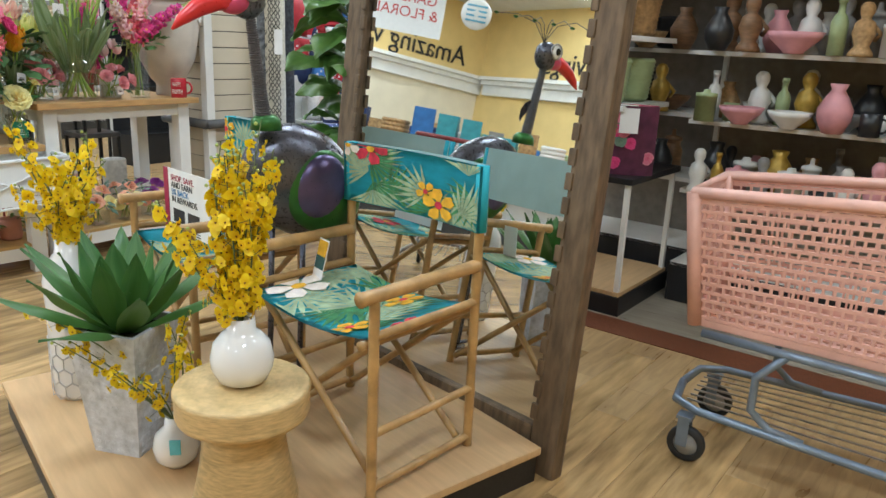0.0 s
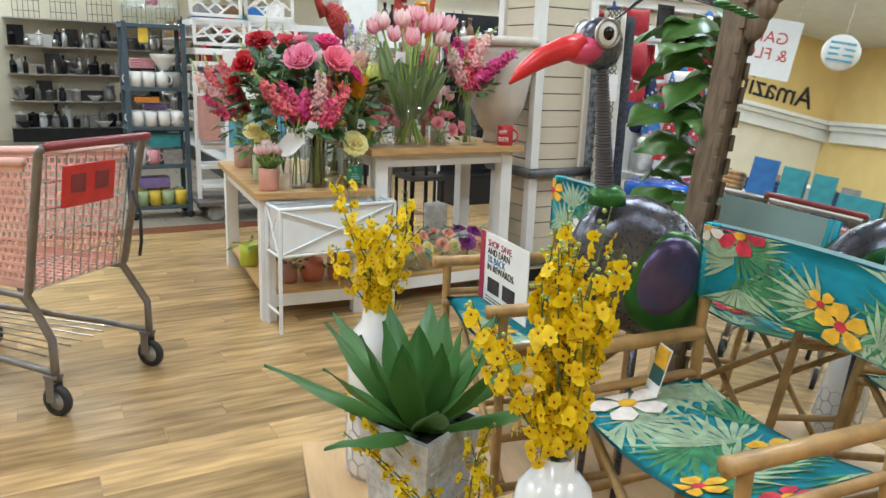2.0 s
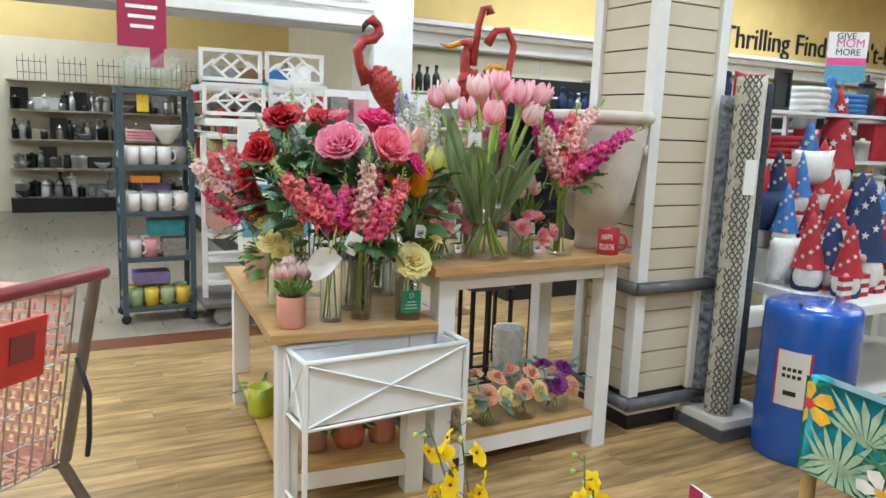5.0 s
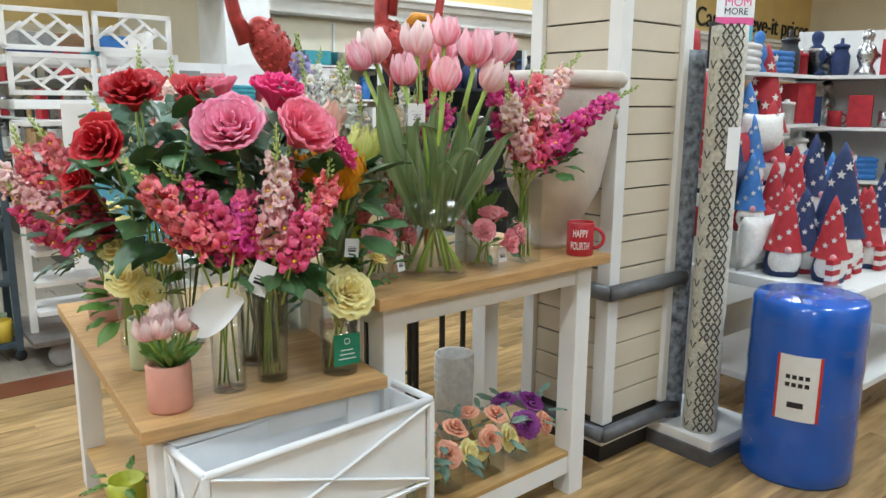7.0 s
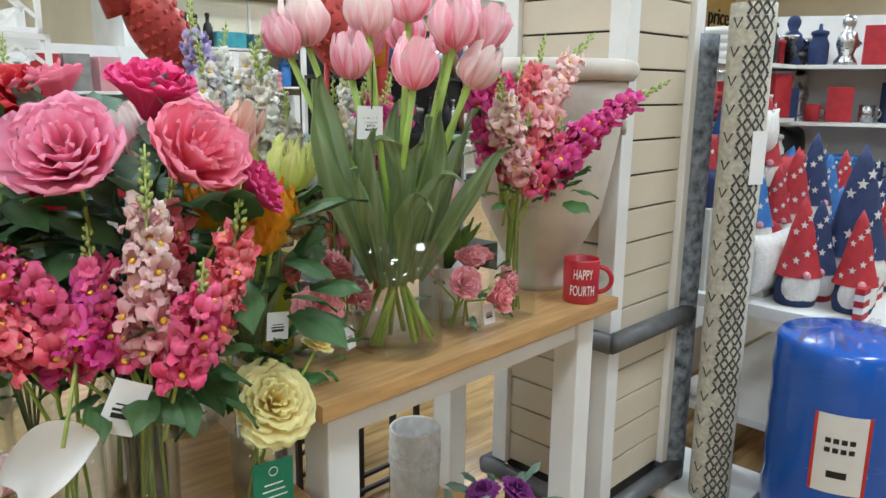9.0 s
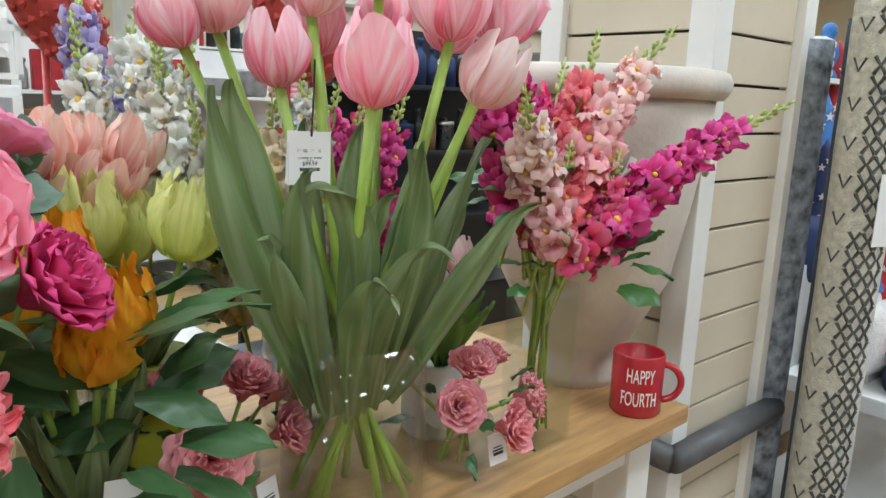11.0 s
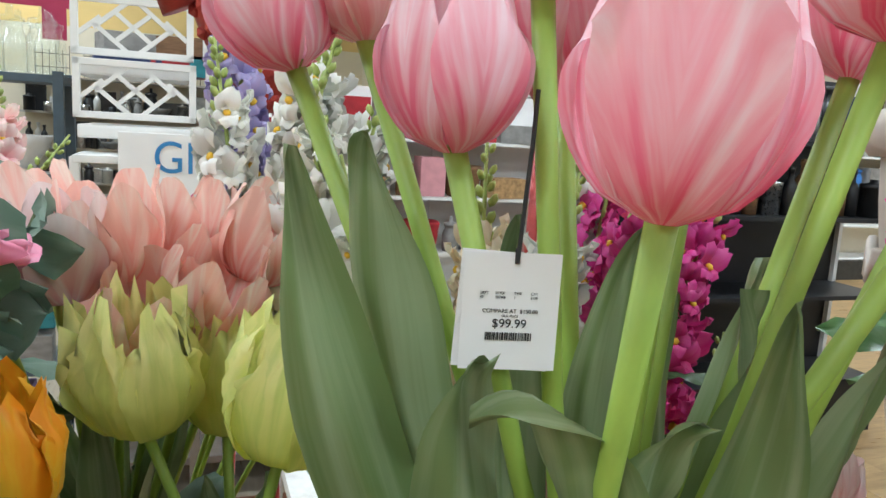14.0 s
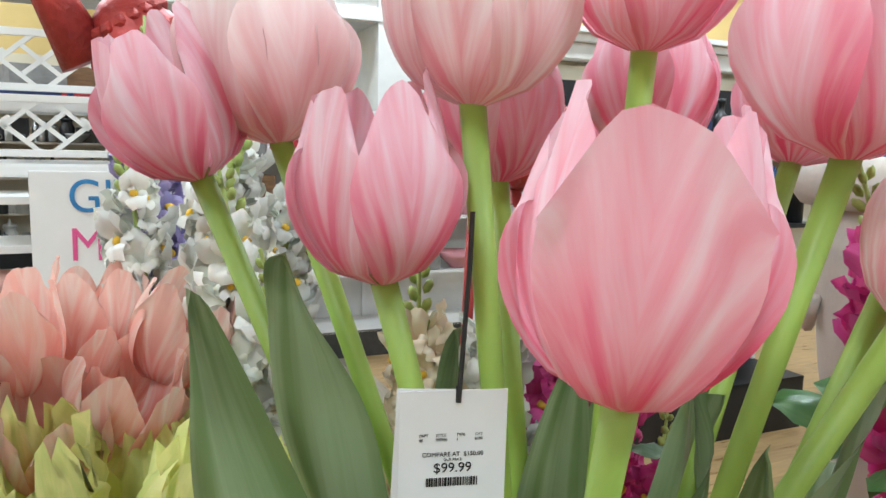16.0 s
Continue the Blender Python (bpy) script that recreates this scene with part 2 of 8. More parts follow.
FLOOR = planks("oak_vinyl", (0.23, 0.13, 0.052), (0.54, 0.36, 0.175), turn=0)
BORDER = mat("red_brown_vinyl", (0.16, 0.05, 0.022), 0.35, stretch=(2, 14, 1), var=0.35)
GREYFLOOR = planks("grey_vinyl", (0.20, 0.165, 0.125), (0.38, 0.33, 0.26), turn=90)
YELLOW = mat("yellow_wall_paint", (0.80, 0.58, 0.24), 0.8, var=0.05, scale=3)
CREAM = mat("cream_wall_paint", (0.78, 0.70, 0.55), 0.8, var=0.05, scale=3)
WHITE = mat("white_paint", (0.78, 0.77, 0.75), 0.55, var=0.05, scale=6, bump=0.05)
WHITEM = mat("white_enamel", (0.80, 0.81, 0.82), 0.35, var=0.05, scale=9, bump=0.04)
CEILM = mat("ceiling_tile", (0.70, 0.69, 0.66), 0.9, var=0.06, scale=4, bump=0.3)
WOODTOP = mat("oak_tabletop", (0.50, 0.29, 0.12), 0.42, var=0.22, scale=7, stretch=(1, 9, 9), bump=0.08)
WOODEDGE = mat("oak_edge", (0.50, 0.30, 0.11), 0.45, var=0.18, scale=7, stretch=(1, 9, 9), bump=0.08)
PALEWOOD = mat("maple_laminate", (0.58, 0.37, 0.19), 0.42, var=0.10, scale=5, stretch=(1, 8, 1), bump=0.05)
BLACK = mat("black_laminate", (0.012, 0.012, 0.014), 0.45, var=0.3, scale=8)
SLAT = mat("cream_slatwall", (0.62, 0.54, 0.42), 0.55, var=0.05, scale=7, bump=0.05)
GREYRUB = mat("grey_rubber", (0.11, 0.11, 0.115), 0.4, var=0.2)
BAMBOO = mat("bamboo_pole", (0.46, 0.27, 0.105), 0.4, var=0.3, scale=14, stretch=(1, 1, 1), bump=0.15, coat=0.2)
RATTAN = mat("split_rattan", (0.60, 0.42, 0.20), 0.45, var=0.22, scale=30, stretch=(1, 1, 6), bump=0.25)
MIRWOOD = mat("weathered_carved_wood", (0.135, 0.088, 0.052), 0.6, var=0.4, scale=20, stretch=(2, 2, 0.5), bump=0.5, bscale=60)
BLUEGREY = mat("slate_blue_paint", (0.055, 0.085, 0.11), 0.45, var=0.12)
CHROME = mat("zinc_wire", (0.42, 0.40, 0.38), 0.3, metal=0.9, var=0.15, bump=0.03)
GREYSTEEL = mat("grey_steel_tube", (0.22, 0.20, 0.19), 0.38, metal=0.5, var=0.15, bump=0.03)
BLUESTEEL = mat("blue_grey_steel_tube", (0.19, 0.24, 0.31), 0.35, metal=0.4, var=0.15, bump=0.03)
PINKPLA = mat("salmon_plastic", (0.72, 0.40, 0.33), 0.42, var=0.08, bump=0.05)
REDPLA = mat("red_plastic", (0.55, 0.035, 0.03), 0.35, var=0.12, bump=0.05)
DKRED = mat("dark_red_plastic", (0.22, 0.035, 0.04), 0.35, var=0.12)
RUBBER = mat("black_rubber", (0.02, 0.02, 0.022), 0.6, var=0.3)
WHEELGREY = mat("grey_nylon", (0.35, 0.34, 0.33), 0.5)
PAPER = mat("white_paper", (0.82, 0.82, 0.82), 0.6, var=0.03, bump=0.02)
INK = mat("black_ink", (0.015, 0.015, 0.018), 0.6, var=0.1, bump=0)
REDINK = mat("crimson_print", (0.36, 0.02, 0.07), 0.55, var=0.08, bump=0)
PINKINK = mat("pink_print", (0.75, 0.10, 0.30), 0.55, var=0.08, bump=0)
BLUEINK = mat("blue_print", (0.03, 0.22, 0.50), 0.55, var=0.25, bump=0)
TEALINK = mat("teal_print", (0.10, 0.36, 0.50), 0.55, var=0.1, bump=0)
GLASS = glass("clear_glass", rough=0.05)


# ---- the shop's shell ----
def L(u, v, z=0.0, rz=0.0, rx=0.0, ry=0.0):
    """A pose in the shop's axes."""
    return TF @ pose(u, v, z, rx, ry, rz)


def slab(name, mat_, label, category, u0, u1, v0, v1, z0, z1, bevel=0.0, kind="structure"):
    bm = B()
    box(bm, 0, 0, 0, u1 - u0, v1 - v0, z1 - z0, bevel)
    return solo(name, bm, mat_, label, category, L((u0 + u1) / 2, (v0 + v1) / 2, (z0 + z1) / 2), kind=kind)


U0, U1, V0, V1 = -9.7, 17.0, -9.0, 9.7
FLOOR_OB = slab("floor", FLOOR, "honey oak wood-look vinyl plank floor", "floor", U0, U1, V0, V1, -0.1, 0.0)
slab("ceiling", CEILM, "pale suspended shop ceiling of plain tiles", "ceiling", U0, U1, V0, V1, CEIL, CEIL + 0.1)
slab("wall_north", YELLOW, "yellow painted wall over the goods shelves", "wall", 2.2, U1, 6.9, 7.05, 2.75, CEIL)
slab("wall_north_lower", CREAM, "cream wall behind the goods shelves", "wall", 2.2, U1, 6.9, 7.05, 0, 2.45)
slab("wall_far", CREAM, "cream lower wall at the end of the kitchenware aisle", "wall", U0, 2.4, 9.55, 9.7, 0, 2.4)
slab("wall_far_upper", YELLOW, "yellow upper wall beyond the kitchenware aisle", "wall", U0, 2.4, 9.55, 9.7, 2.4, CEIL)
slab("wall_side", CREAM, "cream wall behind the pillar", "wall", 2.2, 2.4, 6.5, 9.55, 0, CEIL)
slab("wall_south", YELLOW, "yellow painted wall behind the walker", "wall", U0, U1, V0, V0 + 0.15, 0, CEIL)
slab("wall_west", YELLOW, "yellow painted side wall of the shop", "wall", U0, U0 + 0.15, V0, V1, 0, CEIL)
slab("wall_east", CREAM, "cream painted end wall of the shop", "wall", U1 - 0.15, U1, V0, V1, 0, CEIL)
trim = thing("trim", "white stepped moulding along the yellow wall", "moulding", L(0, 0), kind="structure")
for z0, z1, dv in ((2.45, 2.62, 0.30), (2.62, 2.70, 0.40), (2.70, 2.76, 0.48)):
    bm = B()
    box(bm, (2.2 + U1) / 2, 6.9 - dv / 2, (z0 + z1) / 2, U1 - 2.2, dv, z1 - z0, 0.012)
    part("moulding_step", bm, WHITE, trim)
# white bulkhead over the kitchen aisle
bulk = thing("bulkhead", "white panelled bulkhead with mouldings over the kitchen aisle", "bulkhead", L(0, 0), kind="structure")
bm = B()
box(bm, -0.3, 6.2, 3.4, 5.0, 0.6, 1.8)
part("panel_face", bm, WHITE, bulk)
for z, dv, hh in ((2.56, 0.06, 0.10), (2.72, 0.035, 0.03), (3.15, 0.03, 0.03)):
    bm = B()
    box(bm, -0.3, 5.9 - dv / 2, z, 5.0, dv, hh, 0.008)
    part("moulding", bm, WHITE, bulk)
for u in (-1.5, 1.0):
    bm = B()
    box(bm, u, 5.885, 2.95, 2.2, 0.02, 0.3, 0.005)
    part("raised_panel", bm, WHITE, bulk)
bm = B()
box(bm, 2.4, 6.2, 2.1, 0.5, 0.7, 4.2, 0.01)
solo("pillar", bm, WHITE, "white boxed pillar at the end of the bulkhead", "pillar", L(0, 0), kind="structure")
# kitchen-side floors
slab("floor_border", BORDER, "red-brown vinyl border strip in the floor", "floor border", U0, 1.6, 2.33, 2.55, 0.0, 0.003)
slab("floor_grey", GREYFLOOR, "grey wood-look vinyl floor of the kitchen aisle", "floor", U0, 1.6, 2.55, 9.5, 0.0, 0.0025)
slab("floor_border_east", BORDER, "red-brown vinyl border strip beside the decor aisle", "floor border", 1.30, 1.50, V0, -2.1, 0.0, 0.003)
slab("floor_grey_east", GREYFLOOR, "grey wood-look vinyl floor of the decor aisle", "floor", 1.50, U1, V0, -2.1, 0.0, 0.0025)
DIFF = glow("lamp_diffuser", (1.0, 0.97, 0.92), 6.0)
for u, v in LAMPS:
    fx = thing("ceiling_light", "recessed white ceiling troffer, lit", "ceiling light", L(u, v, CEIL - 0.03), group="ceiling troffers")
    bm = B()
    for sx, sy, w, h in ((0, 0.33, 1.3, 0.05), (0, -0.33, 1.3, 0.05), (0.63, 0, 0.05, 0.62), (-0.63, 0, 0.05, 0.62)):
        box(bm, sx, sy, 0, w, h, 0.05, 0.004)
    part("frame", bm, WHITE, fx)
    bm = B()
    box(bm, 0, 0, 0.012, 1.2, 0.6, 0.01)
    part("diffuser", bm, DIFF, fx)


# ---- slatwall column ----
def slat_column():
    c = thing("slatwall_column", "square column clad in cream slatwall with white corners", "column", L(1.155, 0.121))
    w = 0.385
    bm = B()
    box(bm, w / 2, w / 2, 2.2, w - 0.02, w - 0.02, 4.2)
    part("core", bm, mat("dark_groove", (0.05, 0.04, 0.03), 0.8), c)
    rows = [(z, z + 0.0955) for z in [0.190 + 0.1016 * k for k in range(5)]] + [(z, z + 0.0955) for z in [0.6945 + 0.1016 * k for k in range(35)]]
    bmA = B()
    box(bmA, 0, 0, 0, w - 0.06, 0.018, 0.0955, 0.003)
    slat = mesh_of("slat", bmA, SLAT)
    for z0, z1 in rows:
        zc = (z0 + z1) / 2
        for k, (x, y, r) in enumerate(((w / 2, 0.0, 0), (0.0, w / 2, 90), (w / 2, w, 0), (w, w / 2, 90))):
            if k < 2 or z0 < 2.2:
                part("slat", slat, None, c, m=pose(x, y, zc, 0, 0, r))
    for x, y in ((0, 0), (w, 0), (0, w), (w, w)):
        bm = B()
        box(bm, x, y, 2.24, 0.06, 0.06, 4.12, 0.004)
        part("corner_trim", bm, WHITE, c)
    for z, nm in ((0.715, "bumper_rail"), (0.15, "bumper_rail")):
        bm = B()
        o, e = -0.045, w + 0.045
        for a, b in (((o, o), (e, o)), ((o, o), (o, e)), ((e, o), (e, e)), ((o, e), (e, e))):
            tube(bm, [(a[0], a[1], z), (b[0], b[1], z)], 0.03, 12)
        part(nm, bm, GREYRUB, c, smooth=True)
    bm = B()
    box(bm, w / 2, w / 2, 0.105, w + 0.05, w + 0.05, 0.03, 0.004)
    part("skirting", bm, WHITE, c)
    bm = B()
    box(bm, w / 2, w / 2, 0.045, w - 0.01, w - 0.01, 0.09)
    part("plinth", bm, BLACK, c)


slat_column()


# ---- display tables ----
def table(name, label, w, d, h, m, shelf_z, leg=0.075, over=0.03):
    t = thing(name, label, "table", m)
    bm = B()
    box(bm, w / 2, d / 2, h - 0.017, w, d, 0.034, 0.004)
    part("tabletop", bm, WOODTOP, t, "oak veneer top")
    for x in (over + leg / 2, w - over - leg / 2):
        for y in (over + leg / 2, d - over - leg / 2):
            bm = B()
            box(bm, x, y, (h - 0.034) / 2, leg, leg, h - 0.034, 0.004)
            part("leg", bm, WHITE, t)
    for y in (over + 0.02, d - over - 0.02):
        bm = B()
        box(bm, w / 2, y, h - 0.07, w - 2 * over - 2 * leg, 0.02, 0.07, 0.002)
        part("apron", bm, WHITE, t)
        bm = B()
        box(bm, w / 2, y, shelf_z - 0.05, w - 2 * over - 2 * leg, 0.02, 0.07, 0.002)
        part("shelf_rail", bm, WHITE, t)
    for x in (over + 0.02, w - over - 0.02):
        bm = B()
        box(bm, x, d / 2, h - 0.07, 0.02, d - 2 * over - 2 * leg, 0.07, 0.002)
        part("apron", bm, WHITE, t)
    bm = B()
    box(bm, w / 2, d / 2, shelf_z - 0.01, w - 2 * over - 0.02, d - 2 * over - 0.02, 0.02, 0.003)
    part("shelf", bm, WOODEDGE, t, "oak lower shelf")
    return t


table("display_table", "tall white display table with an oak top and lower shelf", 0.995, 0.62, 0.90, L(0, -0.035, 0, 1.5), 0.17, over=0.045)
table("display_table", "low white nesting display table with an oak top", 0.632, 1.28, 0.69, L(-0.617, 0.0, 0, -4.7), 0.16)


# ---- white metal planter on legs ----
def metal_planter():
    p = thing("raised_planter", "white metal trough planter on a stand with cross braces", "planter", L(-0.548, -0.18, 0, 3.2))
    w, d, z0, z1 = 0.635, 0.19, 0.40, 0.636
    t = 0.006
    bm = B()
    box(bm, w / 2, t, (z0 + z1) / 2, w - 0.03, t, z1 - z0 - 0.02)
    part("side_panel", bm, WHITEM, p)
    bm = B()
    box(bm, w / 2, d - t, (z0 + z1) / 2, w - 0.03, t, z1 - z0 - 0.02)
    part("side_panel", bm, WHITEM, p)
    bm = B()
    box(bm, 0.015, d / 2, (z0 + z1) / 2, t, d - 0.02, z1 - z0 - 0.02)
    part("end_panel", bm, WHITEM, p)
    bm = B()
    box(bm, w - 0.015, d / 2, (z0 + z1) / 2, t, d - 0.02, z1 - z0 - 0.02)
    part("end_panel", bm, WHITEM, p)
    bm = B()
    box(bm, w / 2, d / 2, z0 + 0.03, w - 0.03, d - 0.01, 0.006)
    part("bottom_panel", bm, WHITEM, p)
    bm = B()
    for a, b in (((0, 0), (w, 0)), ((w, 0), (w, d)), ((w, d), (0, d)), ((0, d), (0, 0))):
        tube(bm, [(*a, z1), (*b, z1)], 0.010, 8)
    part("rim", bm, WHITEM, p, smooth=True)
    for x in (0, w):
        for y in (0, d):
            bm = B()
            box(bm, x, y, z1 / 2, 0.016, 0.016, z1, 0.002)
            part("leg", bm, WHITEM, p)
    for z in (z0, 0.10):
        for a, b in (((0, 0), (w, 0)), ((w, 0), (w, d)), ((w, d), (0, d)), ((0, d), (0, 0))):
            if z > 0.2 or a[0] == b[0]:
                bm = B()
                tube(bm, [(*a, z), (*b, z)], 0.007, 6)
                part("stretcher", bm, WHITEM, p)
    for y in (-0.004, d + 0.004):
        for s in (0, 1):
            bm = B()
            tube(bm, [(0.01, y, z0 + 0.01 + s * (z1 - z0 - 0.02)), (w - 0.01, y, z1 - 0.01 - s * (z1 - z0 - 0.02))], 0.005, 6)
            part("cross_brace", bm, WHITEM, p)
    for x in (-0.003, w + 0.003):
        for s in (0, 1):
            bm = B()
            tube(bm, [(x, 0.01, z0 + s * (z1 - z0)), (x, d - 0.01, z1 - s * (z1 - z0))], 0.005, 6)
            part("cross_brace", bm, WHITEM, p)


metal_planter()

# ---- platform ----
PF = pose(0.036, 2.876, 0, 0, 0, -60.0)       # platform corner; x runs along its near edge, y to the mirror
plat = thing("display_platform", "low display platform with a maple top and black sides", "platform", PF)
bm = B()
box(bm, 0.68, 0.62, 0.108, 1.36, 1.24, 0.026, 0.006)
part("top", bm, PALEWOOD, plat, "pale maple top")
bm = B()
box(bm, 0.68, 0.62, 0.047, 1.34, 1.22, 0.094)
part("base", bm, BLACK, plat, "black laminate base")


# ---- flowers: shared kinds ----
RNG = random.Random(7)
TULIP = streaked("pink_tulip_petal", (0.84, 0.10, 0.22), (0.90, 0.42, 0.50), (0.94, 0.74, 0.79), 0.45, 6.5, 0.9, 0.28, 0.38, 0.15, band=(0.36, 0.68))
TULIP_PALE = streaked("pale_tulip_petal", (0.80, 0.27, 0.32), (0.88, 0.68, 0.66), (0.94, 0.84, 0.82), 0.45, 6.5, 0.8, 0.28, 0.38, 0.15, band=(0.36, 0.68))
TULIP_PEACH = streaked("peach_tulip_petal", (0.86, 0.26, 0.22), (0.92, 0.53, 0.44), (0.95, 0.80, 0.70), 0.5, 6, 0.85, 0.28, 0.38, band=(0.42, 0.66))
TULIP_LIME = streaked("lime_parrot_petal", (0.74, 0.78, 0.18), (0.95, 0.92, 0.40), (0.58, 0.70, 0.18), 0.5, 8, 0.5, 0.38)
TULIP_ORANGE = streaked("orange_parrot_petal", (0.82, 0.40, 0.02), (0.85, 0.28, 0.01), (0.80, 0.50, 0.03), 0.5, 6, 0.6, 0.2)
PEONY_PINK = streaked("pink_peony_petal", (0.90, 0.12, 0.26), (0.94, 0.30, 0.42), (0.96, 0.45, 0.54), 0.55, 4, 0.5, 0.38)
PEONY_PALE = streaked("pale_peony_petal", (0.90, 0.18, 0.38), (0.94, 0.38, 0.55), (0.96, 0.52, 0.66), 0.55, 4, 0.5, 0.38)
PEONY_HOT = streaked("hot_pink_peony_petal", (0.72, 0.012, 0.14), (0.86, 0.05, 0.26), (0.90, 0.16, 0.36), 0.55, 5, 0.4, 0.15)
PEONY_CREAM = streaked("cream_peony_petal", (0.94, 0.66, 0.16), (0.95, 0.88, 0.42), (0.96, 0.93, 0.60), 0.55, 4, 0.4, 0.38)
ROSE_RED = streaked("red_rose_petal", (0.42, 0.004, 0.012), (0.60, 0.012, 0.025), (0.48, 0.006, 0.015), 0.5, 5, 0.4, 0.1)
ROSE_CORAL = streaked("rose_pink_petal", (0.84, 0.16, 0.23), (0.93, 0.40, 0.43), (0.94, 0.56, 0.56), 0.5, 5, 0.5, 0.35)
ROSE_PEACH = streaked("peach_rose_petal", (0.84, 0.25, 0.12), (0.87, 0.42, 0.27), (0.88, 0.55, 0.40), 0.5, 5, 0.5, 0.2)
ROSE_PLUM = streaked("plum_rose_petal", (0.10, 0.01, 0.10), (0.22, 0.02, 0.20), (0.15, 0.01, 0.15), 0.5, 5, 0.4, 0.1)
SNAP_CORAL = streaked("coral_snapdragon", (0.78, 0.02, 0.10), (0.90, 0.20, 0.25), (0.92, 0.46, 0.42), 0.5, 3, 0.35, 0.2, island=0.22)
SNAP_MAG = streaked("magenta_snapdragon", (0.66, 0.006, 0.16), (0.82, 0.07, 0.38), (0.86, 0.20, 0.48), 0.5, 3, 0.4, 0.2, island=0.22)
SNAP_RED = streaked("crimson_snapdragon", (0.68, 0.008, 0.10), (0.86, 0.10, 0.28), (0.90, 0.26, 0.40), 0.5, 3, 0.4, 0.2, island=0.22)
SNAP_BLUSH = streaked("blush_snapdragon", (0.90, 0.14, 0.26), (0.95, 0.80, 0.74), (0.95, 0.58, 0.58), 0.5, 3, 0.4, 0.25, island=0.1)
STOCK_WHITE = streaked("white_stock", (0.80, 0.80, 0.72), (0.86, 0.86, 0.82), (0.78, 0.80, 0.60), 0.5, 3, 0.3, 0.2, island=0.22)
BLOSSOM = streaked("cream_blossom", (0.85, 0.62, 0.36), (0.92, 0.84, 0.66), (0.92, 0.70, 0.50), 0.5, 3, 0.4, 0.2, island=0.15)
LILAC = streaked("blue_lilac", (0.25, 0.25, 0.60), (0.48, 0.42, 0.72), (0.6, 0.4, 0.6), 0.5, 3, 0.4, 0.2, island=0.22)
ONCID = streaked("yellow_orchid", (0.80, 0.50, 0.0), (0.88, 0.66, 0.01), (0.90, 0.72, 0.03), 0.45, 3, 0.4, 0.2)
ONCID_EYE = mat("brown_orchid_centre", (0.16, 0.03, 0.01), 0.5)
# the pale third colour paints a blotchy sheen into the leaf
LEAF = streaked("tulip_leaf", (0.135, 0.205, 0.065), (0.165, 0.24, 0.098), (0.36, 0.43, 0.28), 0.33, 5, 0.5, 0.22, 0.0, 0.10)
LEAF_DARK = streaked("dark_leaf", (0.03, 0.085, 0.025), (0.05, 0.125, 0.04), (0.09, 0.17, 0.07), 0.4, 6, 0.4, 0.08)
LEAF_EUC = streaked("eucalyptus_leaf", (0.10, 0.19, 0.13), (0.19, 0.30, 0.23), (0.26, 0.36, 0.29), 0.6, 4, 0.4, 0.1)
LEAF_ROUND = streaked("glossy_oval_leaf", (0.035, 0.12, 0.025), (0.06, 0.17, 0.045), (0.10, 0.22, 0.08), 0.35, 6, 0.4, 0.1)
LEAF_MID = streaked("fresh_leaf", (0.07, 0.17, 0.02), (0.13, 0.26, 0.05), (0.2, 0.32, 0.09), 0.45, 6, 0.4, 0.12)
STEM = mat("green_stem", (0.29, 0.43, 0.075), 0.45, var=0.25, scale=25, stretch=(1, 1, 0.3), bump=0.1)
STEM_DARK = mat("woody_stem", (0.10, 0.14, 0.05), 0.55, var=0.3, scale=25)
BUD = mat("green_bud", (0.36, 0.44, 0.12), 0.5, var=0.25, scale=60)
THROAT = mat("yellow_floret_throat", (0.85, 0.50, 0.04), 0.5, var=0.25, scale=60)
SOIL = mat("dark_moss", (0.03, 0.028, 0.015), 0.95, var=0.5, scale=40, bump=0.9)


def cup_petal(bm, phi, H, R, wmax, flare, rs, ruffle=0.0, seed=0.0, nu=10, nv=12):
    """One tulip-like petal on a cup turned round z; flare opens its tip."""
    def f(s, t):
        a = (s * 2 - 1)
        prof = math.sin(math.pi * min(1, 0.02 + 0.71 * t ** 0.62)) ** 0.8
        r = rs * R * prof * (1 - 0.10 * max(0, t - 0.6) / 0.4) + flare * t ** 3 * R + 0.003
        w = wmax * (0.78 + 0.22 * math.sin(math.pi * min(0.5, 0.9 * t))) * (1 - 0.22 * max(0, t - 0.55) / 0.45)
        zz = H * (t - 0.30 * abs(a) ** 2.6 * t ** 3.5) + ruffle * 0.012 * math.sin(9 * a + seed * 5) * t * t + 0.02 * H * math.sin(4 * a + seed) * t ** 3
        rr = r * (1 + 0.13 * a ** 4 * min(1, 2.5 * t) - 0.02 * math.cos(3 * a + seed) * t) + ruffle * 0.006 * math.sin(13 * t + 8 * a + seed) * t + 0.0016 * math.cos(9 * a + seed) * t - 0.0030 * math.exp(-18 * a * a) * t
        return (rr * math.cos(phi + a * w), rr * math.sin(phi + a * w), zz)
    return sheet(bm, f, nu, nv)


